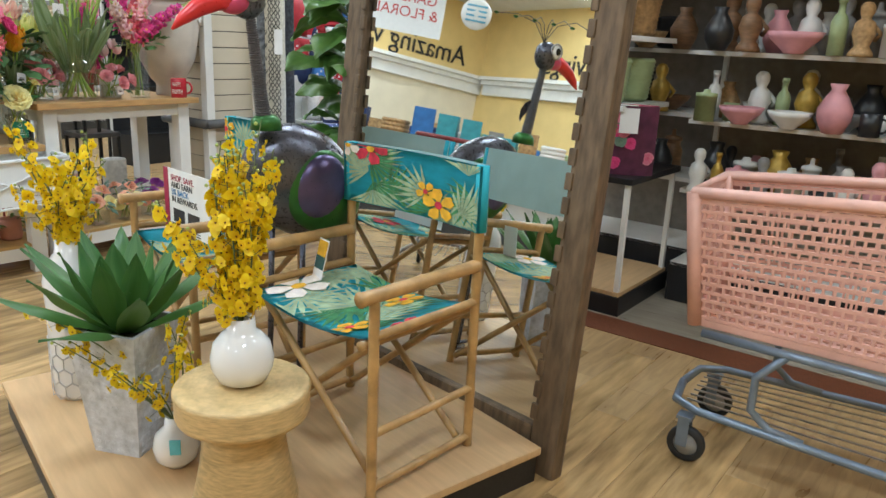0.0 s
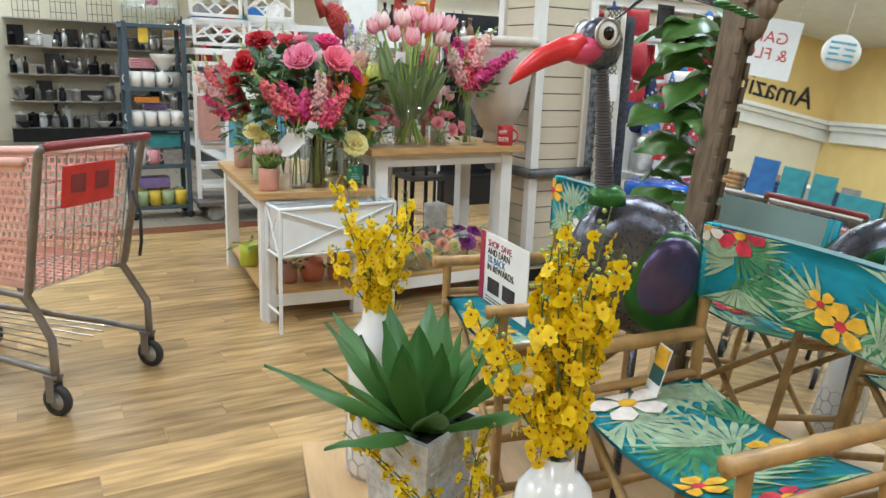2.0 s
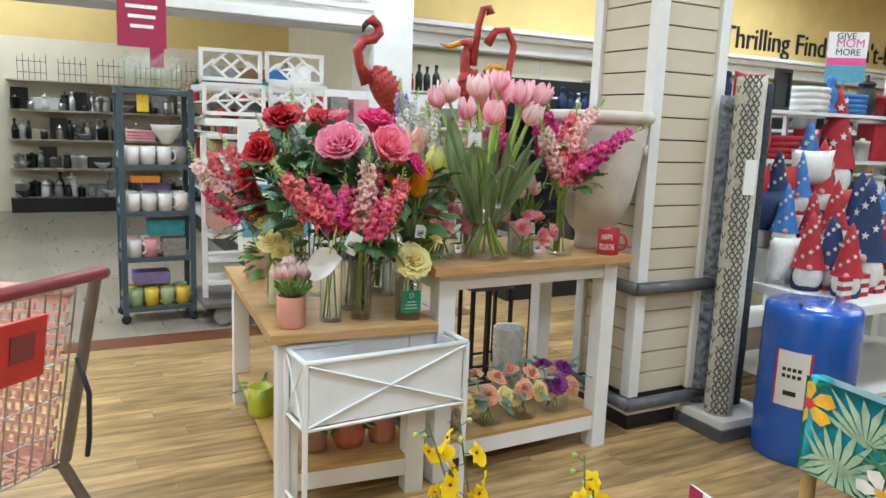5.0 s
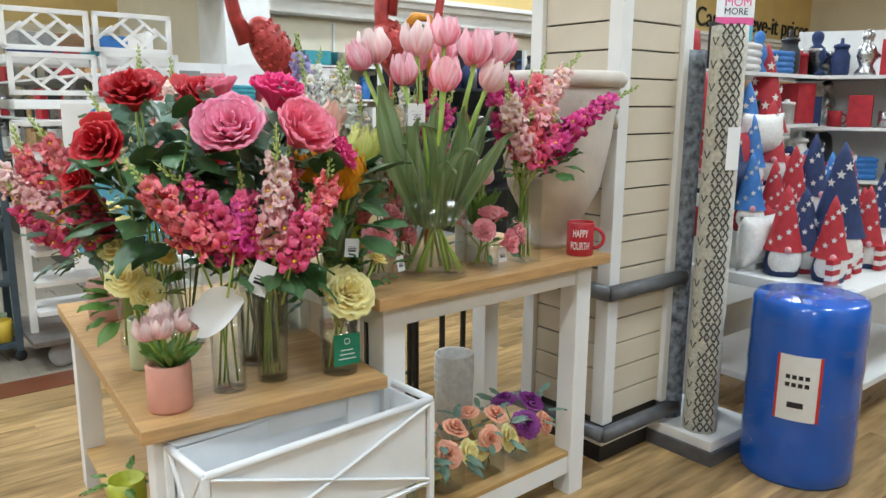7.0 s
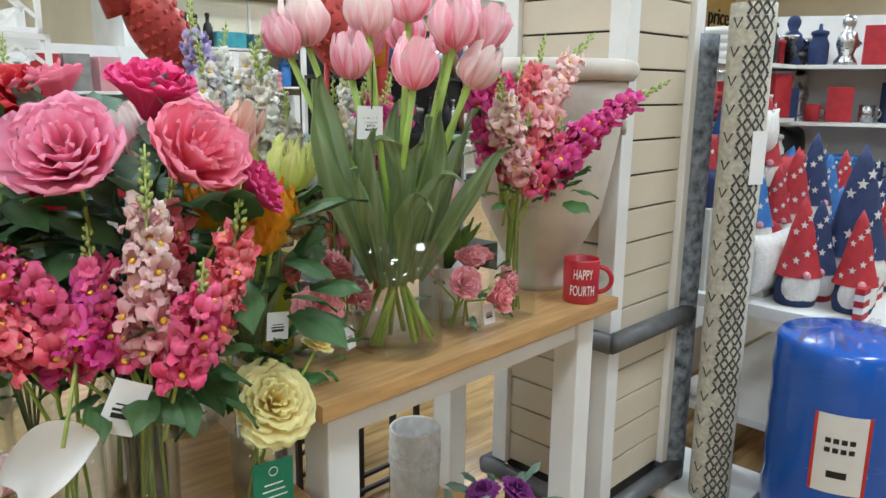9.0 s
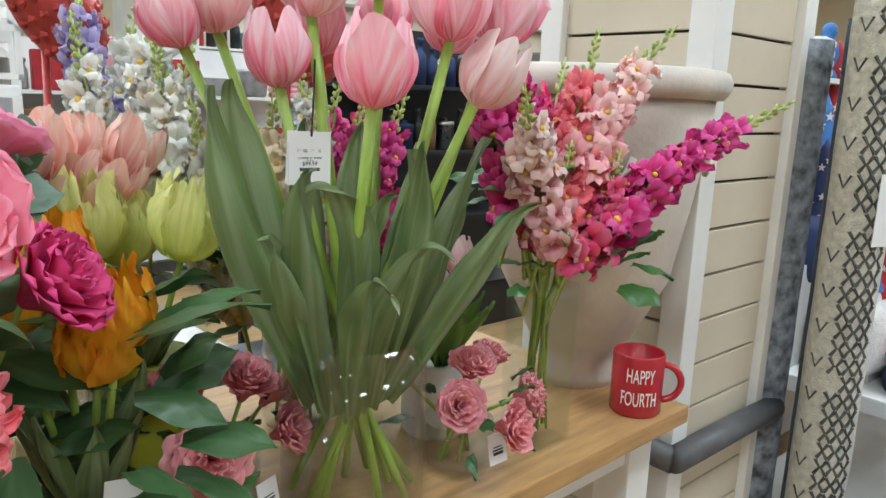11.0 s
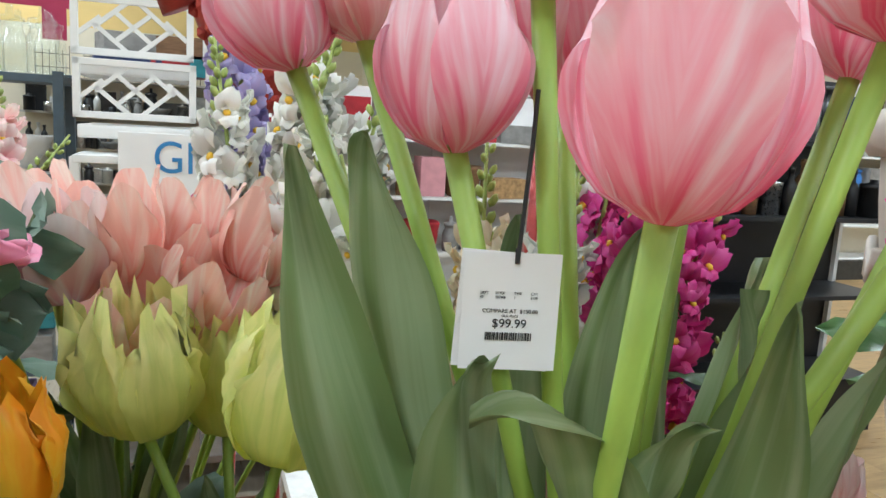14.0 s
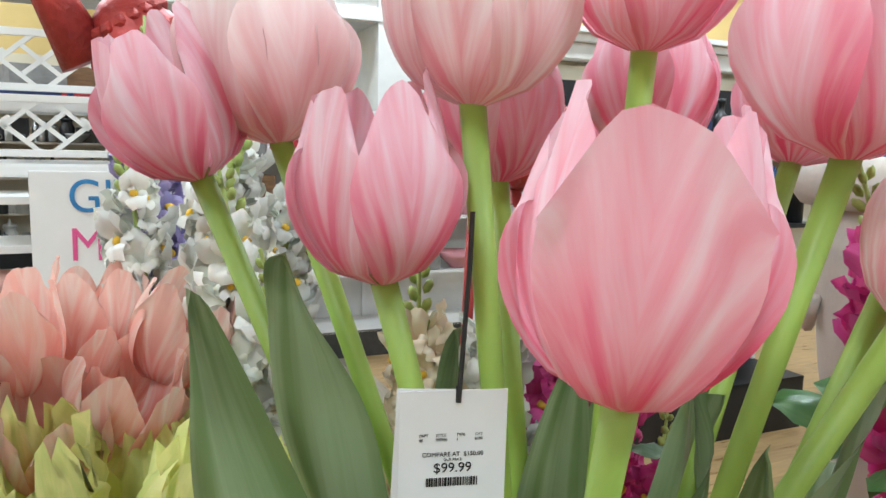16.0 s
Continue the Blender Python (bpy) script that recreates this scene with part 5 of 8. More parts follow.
sheet(bm, lambda s, t: (-0.055 + 0.11 * t + 0.012 * math.sin(5 * s), -0.02 + 0.03 * s * (1 - s) + 0.01 * math.sin(4 * t), (-0.055 + 0.11 * s) * math.sin(math.pi * min(1, 0.12 + 0.8 * t)) ** 0.7 + 0.05 * t), 10, 12)
solo("calla_bloom", bm, PAPER, "single white silk calla petal leaning from a vase", "flower", L(-0.420, 0.040, 0.905), smooth=True)

# sign board behind the flowers
give = thing("sign_board", "white promotional sign board with blue and pink lettering", "sign", L(0.085, 2.48, 0.60, -8) @ Matrix.Scale(1.78, 4))
bm = B()
box(bm, 0, 0, 0.21, 0.29, 0.006, 0.48, 0.002)
part("board", bm, PAPER, give)
bm = B()
box(bm, 0.075, -0.005, 0.475, 0.13, 0.004, 0.036)
part("red_strip", bm, mat("red_sign", (0.36, 0.015, 0.02), 0.5, var=0.06), give)
lettering("lettering", "PRICES THAT WOW", 0.013, PAPER, give, pose(0.018, -0.0075, 0.470, 90), depth=0.0003)
lettering("lettering", "GIVE", 0.088, BLUEINK, give, pose(-0.082, -0.004, 0.375, 90) @ Matrix.Diagonal((0.92, 1, 1, 1)), depth=0.0005)
lettering("lettering", "MOM", 0.088, PINKINK, give, pose(-0.082, -0.004, 0.285, 90) @ Matrix.Diagonal((0.92, 1, 1, 1)), depth=0.0005)
bm = B()
box(bm, 0, -0.004, 0.12, 0.26, 0.001, 0.20)
part("teal_band", bm, TEALINK, give)
bm = B()
box(bm, 0, 0.0, -0.17, 0.02, 0.02, 0.335)
part("stand", bm, GREYSTEEL, give)


# flamingo figures
FLAM = mat("painted_red_metal", (0.42, 0.05, 0.045), 0.35, metal=0.25, var=0.3, scale=30, bump=0.5, bscale=120)
FLAMY = mat("painted_orange_metal", (0.72, 0.30, 0.03), 0.35, metal=0.2, var=0.2)


def flamingo(u, v, z, flip, label, neck, head, body, legs_to):
    f = thing("flamingo_figure", label, "garden figure", L(u, v, z), group="metal flamingos")
    bm = B()
    bmesh.ops.create_uvsphere(bm, u_segments=22, v_segments=14, radius=1, matrix=Matrix.Translation(body) @ Matrix.Rotation(radians(58), 4, "Y") @ Matrix.Diagonal((0.125, 0.062, 0.068, 1)))
    part("body", bm, FLAM, f, smooth=True)
    bm = B()
    for i in range(7):
        for j in range(8):
            a, t = -1.2 + 2.4 * j / 7, -0.7 + 1.4 * i / 6
            q = Matrix.Translation(body) @ Matrix.Rotation(radians(58), 4, "Y") @ Vector((0.125 * t, -0.063 * math.cos(a) * math.sqrt(max(0, 1 - t * t)), 0.069 * math.sin(a) * math.sqrt(max(0, 1 - t * t))))
            bmesh.ops.create_cone(bm, segments=6, radius1=0.010, radius2=0.002, depth=0.007, cap_ends=True, matrix=Matrix.Translation(q) @ Matrix.Rotation(radians(90), 4, "X"))
    part("feathers", bm, FLAM, f)
    bm = B()
    tube(bm, neck, [0.034] + [0.024] * (len(neck) - 2) + [0.02], 12)
    part("neck", bm, FLAM, f, smooth=True)
    bm = B()
    tube(bm, head[:3], [0.022, 0.024, 0.014], 10)
    part("head", bm, FLAM, f, smooth=True)
    bm = B()
    tube(bm, head[2:], [0.014, 0.011, 0.003], 8)
    part("beak", bm, BLACK if not flip else FLAMY, f, smooth=True)
    for dx in (-0.02, 0.03):
        bm = B()
        tube(bm, [(body[0] + dx, body[1], body[2] - 0.07), (body[0] + dx * 1.4, body[1], (body[2] + legs_to) / 2), (body[0] + dx, body[1], legs_to)], 0.007, 8)
        part("leg", bm, FLAM, f, smooth=True)


flamingo(0.10, 0.82, 0.01, 0, "red painted metal flamingo figure with a curved neck", [(-0.045, 0, 1.60), (-0.085, 0, 1.68), (-0.10, 0, 1.74), (-0.07, 0, 1.79), (-0.02, 0, 1.80), (0.005, 0, 1.83), (0.0, 0, 1.865)], [(0.0, 0, 1.86), (-0.03, 0, 1.885), (-0.055, 0, 1.87), (-0.07, 0, 1.85), (-0.075, 0, 1.825)], (0.045, 0, 1.575), -0.01)
flamingo(0.44, 0.54, 0, 1, "red and orange painted metal garden bird with a crest", [(-0.01, 0, 1.62), (-0.03, 0, 1.68), (-0.03, 0, 1.74), (-0.02, 0, 1.78)], [(-0.02, 0, 1.76), (-0.02, 0, 1.805), (-0.06, 0, 1.795), (-0.12, 0, 1.775), (-0.16, 0, 1.785)], (0.03, 0, 1.58), 0.90)
f3 = thing("flamingo_figure", "orange and red painted metal bird with curling tail plumes", "garden figure", L(0.56, 0.50, 0.90), group="metal flamingos")
for k, (pts, mt) in enumerate(((((0.02, 0, 0.0), (0.04, 0, 0.60), (0.06, 0, 0.80), (0.08, 0, 0.90), (0.04, 0, 0.97), (-0.02, 0, 0.96), (-0.06, 0, 0.90)), FLAM), (((0.03, 0, 0.60), (0.04, 0, 0.74), (0.02, 0, 0.80), (-0.04, 0, 0.80), (-0.06, 0, 0.77)), FLAMY), (((-0.12, 0.02, 0.80), (-0.10, 0.02, 0.98), (-0.08, 0.02, 1.05), (-0.05, 0.02, 1.06), (-0.04, 0.02, 1.03)), FLAM))):
    bm = B()
    tube(bm, pts, [0.016] * (len(pts) - 1) + [0.022], 10)
    part("plume", bm, mt, f3, smooth=True)

# pots on the lower shelves
CORALPOT = mat("coral_ceramic", (0.62, 0.20, 0.13), 0.4, var=0.1)
for u, v, r, h, mt, lb in ((-0.40, 0.19, 0.055, 0.11, DUSTY, "dusty pink ceramic plant pot"), (-0.26, 0.17, 0.065, 0.12, CORALPOT, "round coral ceramic plant pot"), (-0.115, 0.17, 0.056, 0.115, PINKPOT, "pale pink ceramic plant pot with green moss"), (-0.50, 0.60, 0.055, 0.13, LIMEPOT, "yellow-green ceramic plant pot")):
    pt = thing("plant_pot", lb, "plant pot", L(u, v, 0.16), group="pots on the lower shelf")
    bm = B()
    k = 0.5 if mt is CORALPOT else 0.0
    lathe(bm, [(0, 0), (r * (0.9 - 0.3 * k), 0), (r, h * 0.15 + 0.03 * k), (r * (1 + 0.1 * k), h * 0.5), (r * (1 - 0.2 * k), h), (r * (0.9 - 0.2 * k), h), (r * 0.8, h * 0.8), (0, h * 0.8)], 32)
    part("pot", bm, mt, pt, smooth=True)
    bm = B()
    leaf_cluster(bm, (0, 0, h * 0.95), 14, 0.05, 0.02, RNG, 0.5)
    part("foliage", bm, LEAF_MID, pt, smooth=True)
ZIG = mat("white_textured_pot", (0.62, 0.61, 0.58), 0.7, var=0.15, scale=30, bump=0.4)
zp = thing("plant_pot", "white cylindrical pot with a zigzag band", "plant pot", L(0.645, 0.42, 0.17) @ Matrix.Diagonal((0.78, 0.78, 0.80, 1)))
bm = B()
lathe(bm, [(0, 0), (0.085, 0), (0.09, 0.01), (0.095, 0.40), (0.09, 0.405), (0.08, 0.40), (0.075, 0.3), (0, 0.3)], 40)
part("pot", bm, ZIG, zp, smooth=True)
for z in (0.27, 0.30, 0.33):
    bm = B()
    tube(bm, [((0.0955) * math.cos(2 * math.pi * k / 48), 0.0955 * math.sin(2 * math.pi * k / 48), z + (0.01 if k % 2 else 0)) for k in range(49)], 0.0025, 5)
    part("zigzag_band", bm, ZIG, zp)
for u, v, s, zt, mt, tp in ((0.66, 1.05, 0.34, 0.74, BLACK, GREYRUB), (0.92, 1.10, 0.40, 0.82, BLACK, GREYRUB), (0.42, 1.15, 0.36, 0.78, WHITEM, ZIG), (0.80, 0.95, 0.26, 0.60, BLACK, GREYRUB)):
    st = thing("nesting_stool", "square metal-framed nesting stool with a patterned top", "stool", L(u, v, 0), group="nesting stools")
    bm = B()
    box(bm, 0, 0, zt - 0.015, s, s, 0.03, 0.004)
    part("top", bm, tp, st)
    for x in (-s / 2 + 0.01, s / 2 - 0.01):
        for y in (-s / 2 + 0.01, s / 2 - 0.01):
            bm = B()
            box(bm, x, y, (zt - 0.03) / 2, 0.018, 0.018, zt - 0.03)
            part("leg", bm, mt, st)
    for y in (-s / 2 + 0.01, s / 2 - 0.01):
        bm = B()
        box(bm, 0, y, 0.06, s, 0.014, 0.014)
        part("stretcher", bm, mt, st)

# ---- rugs and the blue roll beside the column ----
base = thing("rug_stand", "grey and white floor stand for rolled rugs", "stand", L(1.50, -0.15))
bm = B()
box(bm, 0.16, 0.17, 0.03, 0.38, 0.40, 0.06, 0.004)
part("base", bm, GREYRUB, base)
bm = B()
box(bm, 0.16, 0.17, 0.08, 0.36, 0.38, 0.04, 0.004)
part("deck", bm, WHITE, base)


def rug(u, v, r, h, material, label, lean=0.0, knots=None):
    rg_ = thing("rolled_rug", label, "rug", L(u, v, 0.10) @ pose(0, 0, 0, 0, lean, 0), group="rolled rugs")
    bm = B()
    prof = [(0, 0), (r, 0)] + [(r * (1 + 0.012 * math.sin(k * 1.7)), h * k / 24) for k in range(1, 24)] + [(r, h), (r - 0.012, h), (r - 0.014, h - 0.01), (r - 0.026, h - 0.002), (r - 0.03, h - 0.012), (0.012, h - 0.004), (0, h - 0.012)]
    lathe(bm, prof, 36)
    part("roll", bm, material, rg_, smooth=True)
    if knots:
        rr = random.Random(5)
        bm = B()
        rows = int(h / 0.042)
        for i in range(rows):
            z = 0.03 + i * 0.042
            for a in (3.50, 3.90, 4.30):
                if i % 9 == 8 and a < 3.6:
                    continue
                for sx in (-1, 1):
                    jit = rr.uniform(-0.03, 0.03)
                    tube(bm, [((r + 0.001) * math.cos(a + sx * q + jit), (r + 0.001) * math.sin(a + sx * q + jit), z + e) for q, e in ((0.19, -0.019), (0.02, 0.0), (0.19, 0.019))], [0.0045, 0.003, 0.0045], 5, False)
            if i % 2 == 0:
                a = 2.85 + rr.uniform(-0.06, 0.06)
                tube(bm, [((r + 0.001) * math.cos(a + q), (r + 0.001) * math.sin(a + q), z + e) for q, e in ((-0.22, 0.016), (0.0, -0.012), (0.22, 0.016))], 0.0028, 5, False)
        part("diamond_pattern", bm, knots, rg_)
    return rg_


RUGW = mat("cream_shag", (0.62, 0.60, 0.52), 0.95, var=0.2, scale=60, bump=0.9, bscale=260)
RUGD = mat("grey_knotted_pile", (0.10, 0.10, 0.095), 0.95, var=0.5, scale=50, bump=0.8, bscale=260)
RUGG = mat("blue_grey_pile", (0.20, 0.22, 0.25), 0.95, var=0.75, scale=34, bump=0.8, bscale=260)
RUGK = mat("charcoal_pile", (0.045, 0.05, 0.06), 0.95, var=0.5, scale=50, bump=0.8, bscale=260)
rug(1.575, -0.055, 0.066, 1.60, RUGW, "cream rolled rug with charcoal diamond pattern on a stand", 0, RUGD)
rug(1.60, 0.125, 0.065, 1.52, RUGG, "blue-grey mottled rolled rug on a stand", 0)
rug(1.745, 0.03, 0.055, 1.58, RUGK, "charcoal rolled rug with grey bands", 0)
bm = B()
box(bm, 0, 0, 0, 0.055, 0.002, 0.16, 0.0)
solo("rug_label", bm, PAPER, "white paper label hung on the rolled rug", "label", L(1.545, -0.122, 1.25, -24))

blue = thing("plastic_wrapped_roll", "tall bright blue roll wrapped in clear film", "rolled pad", L(1.75, -0.375, 0))
BLUEROLL = mat("bright_blue_plastic", (0.008, 0.11, 0.54), 0.2, var=0.12, scale=6, bump=0.35, bscale=22, coat=0.5)
bm = B()
lathe(bm, [(0, 0), (0.198, 0), (0.205, 0.015)] + [(0.205 + 0.002 * math.sin(k * 2.2), 0.015 + 0.66 * k / 14) for k in range(1, 14)] + [(0.203, 0.69), (0.19, 0.705), (0.12, 0.70), (0.10, 0.712), (0.05, 0.70), (0, 0.705)], 56)
part("roll", bm, BLUEROLL, blue, smooth=True)
film = glass("clear_film", (0.97, 0.98, 1.0), 0.12, 1.3)
bm = B()
rr = random.Random(2)
for k in range(26):
    a = rr.uniform(0, 6.28)
    r0, r1 = rr.uniform(0.02, 0.1), rr.uniform(0.12, 0.205)
    tube(bm, [(r0 * math.cos(a), r0 * math.sin(a), 0.715 + rr.uniform(0, 0.015)), ((r0 + r1) / 2 * math.cos(a + 0.3), (r0 + r1) / 2 * math.sin(a + 0.3), 0.72 + rr.uniform(0, 0.02)), (r1 * math.cos(a + 0.5), r1 * math.sin(a + 0.5), 0.705)], rr.uniform(0.003, 0.009), 5)
part("film_folds", bm, film, blue, "crumpled clear film", smooth=True)
bm = B()
for k in range(60):
    a, z, ln = rr.uniform(2.2, 5.2), rr.uniform(0.03, 0.68), rr.uniform(0.15, 0.5)
    tilt = rr.uniform(-0.025, 0.025)
    tube(bm, [(0.2065 * math.cos(a + ln * q), 0.2065 * math.sin(a + ln * q), z + tilt * q) for q in (0, 0.33, 0.66, 1)], [0.0008, 0.002, 0.002, 0.0008], 4)
part("film_wrinkle", bm, film, blue, "stretched clear film wrinkles", smooth=True)["kind"] = "stuff"
bl = Matrix.Rotation(radians(-160), 4, "Z")
bm = B()
sheet(bm, lambda s, t: (0.2085 * math.cos(0.75 * (s - 0.5)), 0.2085 * math.sin(0.75 * (s - 0.5)), 0.27 + 0.25 * t), 8, 2, bl)
part("paper_label", bm, PAPER, blue)
bm = B()
for s0, s1 in ((0.0, 0.06), (0.93, 1.0)):
    sheet(bm, lambda s, t, s0=s0, s1=s1: (0.2092 * math.cos(0.75 * (s0 + (s1 - s0) * s - 0.5)), 0.2092 * math.sin(0.75 * (s0 + (s1 - s0) * s - 0.5)), 0.27 + 0.25 * t), 2, 2, bl)
    part("label_stripe", bm, REDPLA, blue)
    bm = B()
for i in range(4):
    for j in range(2):
        sheet(bm, lambda s, t, i=i, j=j: (0.2095 * math.cos(0.75 * (0.22 + 0.14 * i + 0.10 * s - 0.5)), 0.2095 * math.sin(0.75 * (0.22 + 0.14 * i + 0.10 * s - 0.5)), 0.40 + 0.03 * j + 0.016 * t), 2, 1, bl)
part("label_print", bm, INK, blue)
bm = B()
sheet(bm, lambda s, t: (0.2095 * math.cos(0.75 * (0.30 + 0.35 * s - 0.5)), 0.2095 * math.sin(0.75 * (0.30 + 0.35 * s - 0.5)), 0.32 + 0.022 * t), 3, 1, bl)
part("label_print", bm, INK, blue)

# ---- the platform's things ----
stool = thing("rattan_stool", "round split-rattan stool with a flat coiled top", "stool", pose(0.925, 2.13, 0.121))
bm = B()
prof = [(0, 0), (0.135, 0)]
for k in range(22):
    z = 0.01 + 0.235 * k / 21
    rr_ = 0.135 - 0.035 * math.sin(math.pi * min(1, (z / 0.235)) * 0.5)
    prof += [(rr_, z), (rr_ + 0.004, z + 0.005)]
prof += [(0.10, 0.25), (0, 0.25)]
lathe(bm, prof, 48)
part("base", bm, RATTAN, stool, smooth=True)
bm = B()
prof = [(0.08, 0.25), (0.15, 0.252)]
for k in range(5):
    prof += [(0.165 + 0.004 * (k % 2), 0.258 + 0.012 * k)]
prof += [(0.172, 0.325), (0.168, 0.333)] + [(0.165 - 0.0082 * k, 0.335 + (0.0015 if k % 2 else 0)) for k in range(20)] + [(0, 0.335)]
lathe(bm, prof, 56)
part("top", bm, RATTAN, stool, smooth=True)

GLAZE = mat("white_glaze", (0.80, 0.80, 0.82), 0.12, var=0.03, scale=5, bump=0.02, coat=0.5)


def orchid_flower(bm, eye, p, d, s, rg):
    m = aim(p, d) @ Matrix.Rotation(rg.uniform(0, 6), 4, "Z")
    for k in range(5):
        w, ln = (0.80, 1.0) if k == 0 else (0.42, 0.62)
        mk = m @ Matrix.Rotation(k * 1.2566, 4, "Z")
        sheet(bm, lambda a, t, w=w, ln=ln, mk=mk: (s * ln * t, s * w * (a - 0.5) * math.sin(math.pi * min(1, 0.2 + 0.72 * t)) * 1.2, s * (0.25 * t - 0.25 * t * t + 0.1 * abs(a - 0.5))), 2, 3, mk)
    bmesh.ops.create_icosphere(eye, subdivisions=1, radius=s * 0.11, matrix=m @ Matrix.Translation((0, 0, s * 0.06)))


def orchid_spray(parent, foot, tips, seed, n=16, s=0.027, start=0.3):
    """Arching stems from foot to each tip, hung with small yellow blossoms."""
    rg = random.Random(seed)
    fl, ey, stm, bud = B(), B(), B(), B()
    for tip in tips:
        f, t = Vector(foot), Vector(tip)
        bend = Vector((rg.uniform(-0.03, 0.03), rg.uniform(-0.03, 0.03), 0.0))
        pts = [f.lerp(t, q) + bend * math.sin(math.pi * q) + Vector((0, 0, 0.10 * (t - f).xy.length * math.sin(math.pi * q))) for q in [k / 8 for k in range(9)]]
        tube(stm, pts, [0.0022] * 6 + [0.0014] * 3, 5)
        for i in range(n):
            q = start + (0.98 - start) * i / (n - 1)
            p = f.lerp(t, q) + bend * math.sin(math.pi * q) + Vector((0, 0, 0.10 * (t - f).xy.length * math.sin(math.pi * q)))
            a = rg.uniform(0, 6.28)
            d = Vector((math.cos(a), math.sin(a), rg.uniform(-0.5, 0.5)))
            tipw = max(0.35, 1 - 0.55 * q)
            e = p + d * rg.uniform(0.012, 0.05) * tipw
            tube(stm, [p, e], 0.0008, 3)
            if q > 0.93:
                bmesh.ops.create_icosphere(bud, subdivisions=1, radius=0.005, matrix=Matrix.Translation(e))
            else:
                orchid_flower(fl, ey, e, d, s * rg.uniform(0.8, 1.15), rg)
    part("blossoms", fl, ONCID, parent, "yellow blossoms", smooth=True)["kind"] = "stuff"
    part("blossom_centres", ey, ONCID_EYE, parent, "dark brown centres")["kind"] = "stuff"
    part("stems", stm, STEM_DARK, parent)["kind"] = "stuff"
    part("buds", bud, BUD, parent)["kind"] = "stuff"


rg = random.Random(21)
v1 = thing("orchid_vase", "round white glazed vase holding a dense yellow orchid spray", "vase", pose(0.925, 2.14, 0.457))
bm = B()
lathe(bm, [(0, 0), (0.04, 0), (0.062, 0.012), (0.077, 0.045), (0.079, 0.072), (0.070, 0.108), (0.048, 0.134), (0.036, 0.142), (0.034, 0.175), (0.031, 0.176), (0.031, 0.14), (0, 0.13)], 40)
part("vase", bm, GLAZE, v1, smooth=True)
tips = [(0.11 * math.cos(a) * r_, 0.11 * math.sin(a) * r_, h_) for a, r_, h_ in [(rg.uniform(0, 6.28), rg.uniform(0.2, 1.0), rg.uniform(0.42, 0.62)) for k in range(15)]]
tips += [(-0.17, -0.05, 0.48), (-0.14, 0.02, 0.40), (0.06, 0.0, 0.66), (-0.02, 0.05, 0.64)]
orchid_spray(v1, (0, 0, 0.15), tips, 3, 36, 0.0225, 0.12)
v2 = thing("orchid_vase", "tall white honeycomb-textured vase with a yellow orchid spray", "vase", pose(0.32, 2.80, 0.121))
bm = B()
lathe(bm, [(0, 0), (0.078, 0), (0.085, 0.02), (0.088, 0.16), (0.085, 0.30), (0.088, 0.40), (0.075, 0.45), (0.045, 0.49), (0.040, 0.53), (0.036, 0.53), (0.036, 0.48), (0, 0.45)], 40)
part("vase", bm, GLAZE, v2, smooth=True)
bm = B()
for j in range(4):
    for k in range(12):
        a, z = 2 * math.pi * (k + 0.5 * (j % 2)) / 12, 0.035 + 0.048 * j
        tube(bm, [(0.0885 * math.cos(a + 0.26 * dx), 0.0885 * math.sin(a + 0.26 * dx), z + 0.030 * dz) for dx, dz in ((-1, -0.5), (0, -1), (1, -0.5), (1, 0.5), (0, 1), (-1, 0.5), (-1, -0.5))], 0.0015, 4)
part("honeycomb_relief", bm, mat("grey_grout", (0.45, 0.45, 0.47), 0.6), v2)
tips = [(0.15 * math.cos(a) * r_, 0.15 * math.sin(a) * r_, h_) for a, r_, h_ in [(rg.uniform(0, 6.28), rg.uniform(0.2, 1.0), rg.uniform(0.66, 0.88)) for k in range(13)]] + [(-0.17, 0.06, 0.90), (-0.12, 0.04, 0.92), (0.16, -0.10, 0.80)]
orchid_spray(v2, (0, 0, 0.50), tips, 6, 27, 0.0225, 0.10)
v3 = thing("orchid_vase", "small round white vase with trailing yellow orchid stems", "vase", pose(0.715, 2.32, 0.121))
bm = B()
lathe(bm, [(0, 0), (0.035, 0), (0.058, 0.025), (0.064, 0.06), (0.055, 0.095), (0.03, 0.12), (0.026, 0.15), (0.022, 0.15), (0.02, 0.11), (0, 0.10)], 36)
part("vase", bm, GLAZE, v3, smooth=True)
bm = B()
box(bm, 0.01, -0.064, 0.085, 0.03, 0.004, 0.045, 0.001)
part("blue_label", bm, mat("sky_blue_label", (0.12, 0.52, 0.66), 0.5), v3)
orchid_spray(v3, (0, 0, 0.13), [(-0.22, -0.10, 0.42), (-0.30, 0.0, 0.38), (-0.12, -0.12, 0.34), (-0.35, 0.05, 0.44), (0.03, -0.06, 0.42), (0.05, 0.02, 0.46), (-0.42, 0.14, 0.42), (-0.05, -0.10, 0.30), (0.0, -0.02, 0.44), (0.06, -0.05, 0.36)], 9, 15, 0.020, 0.25)

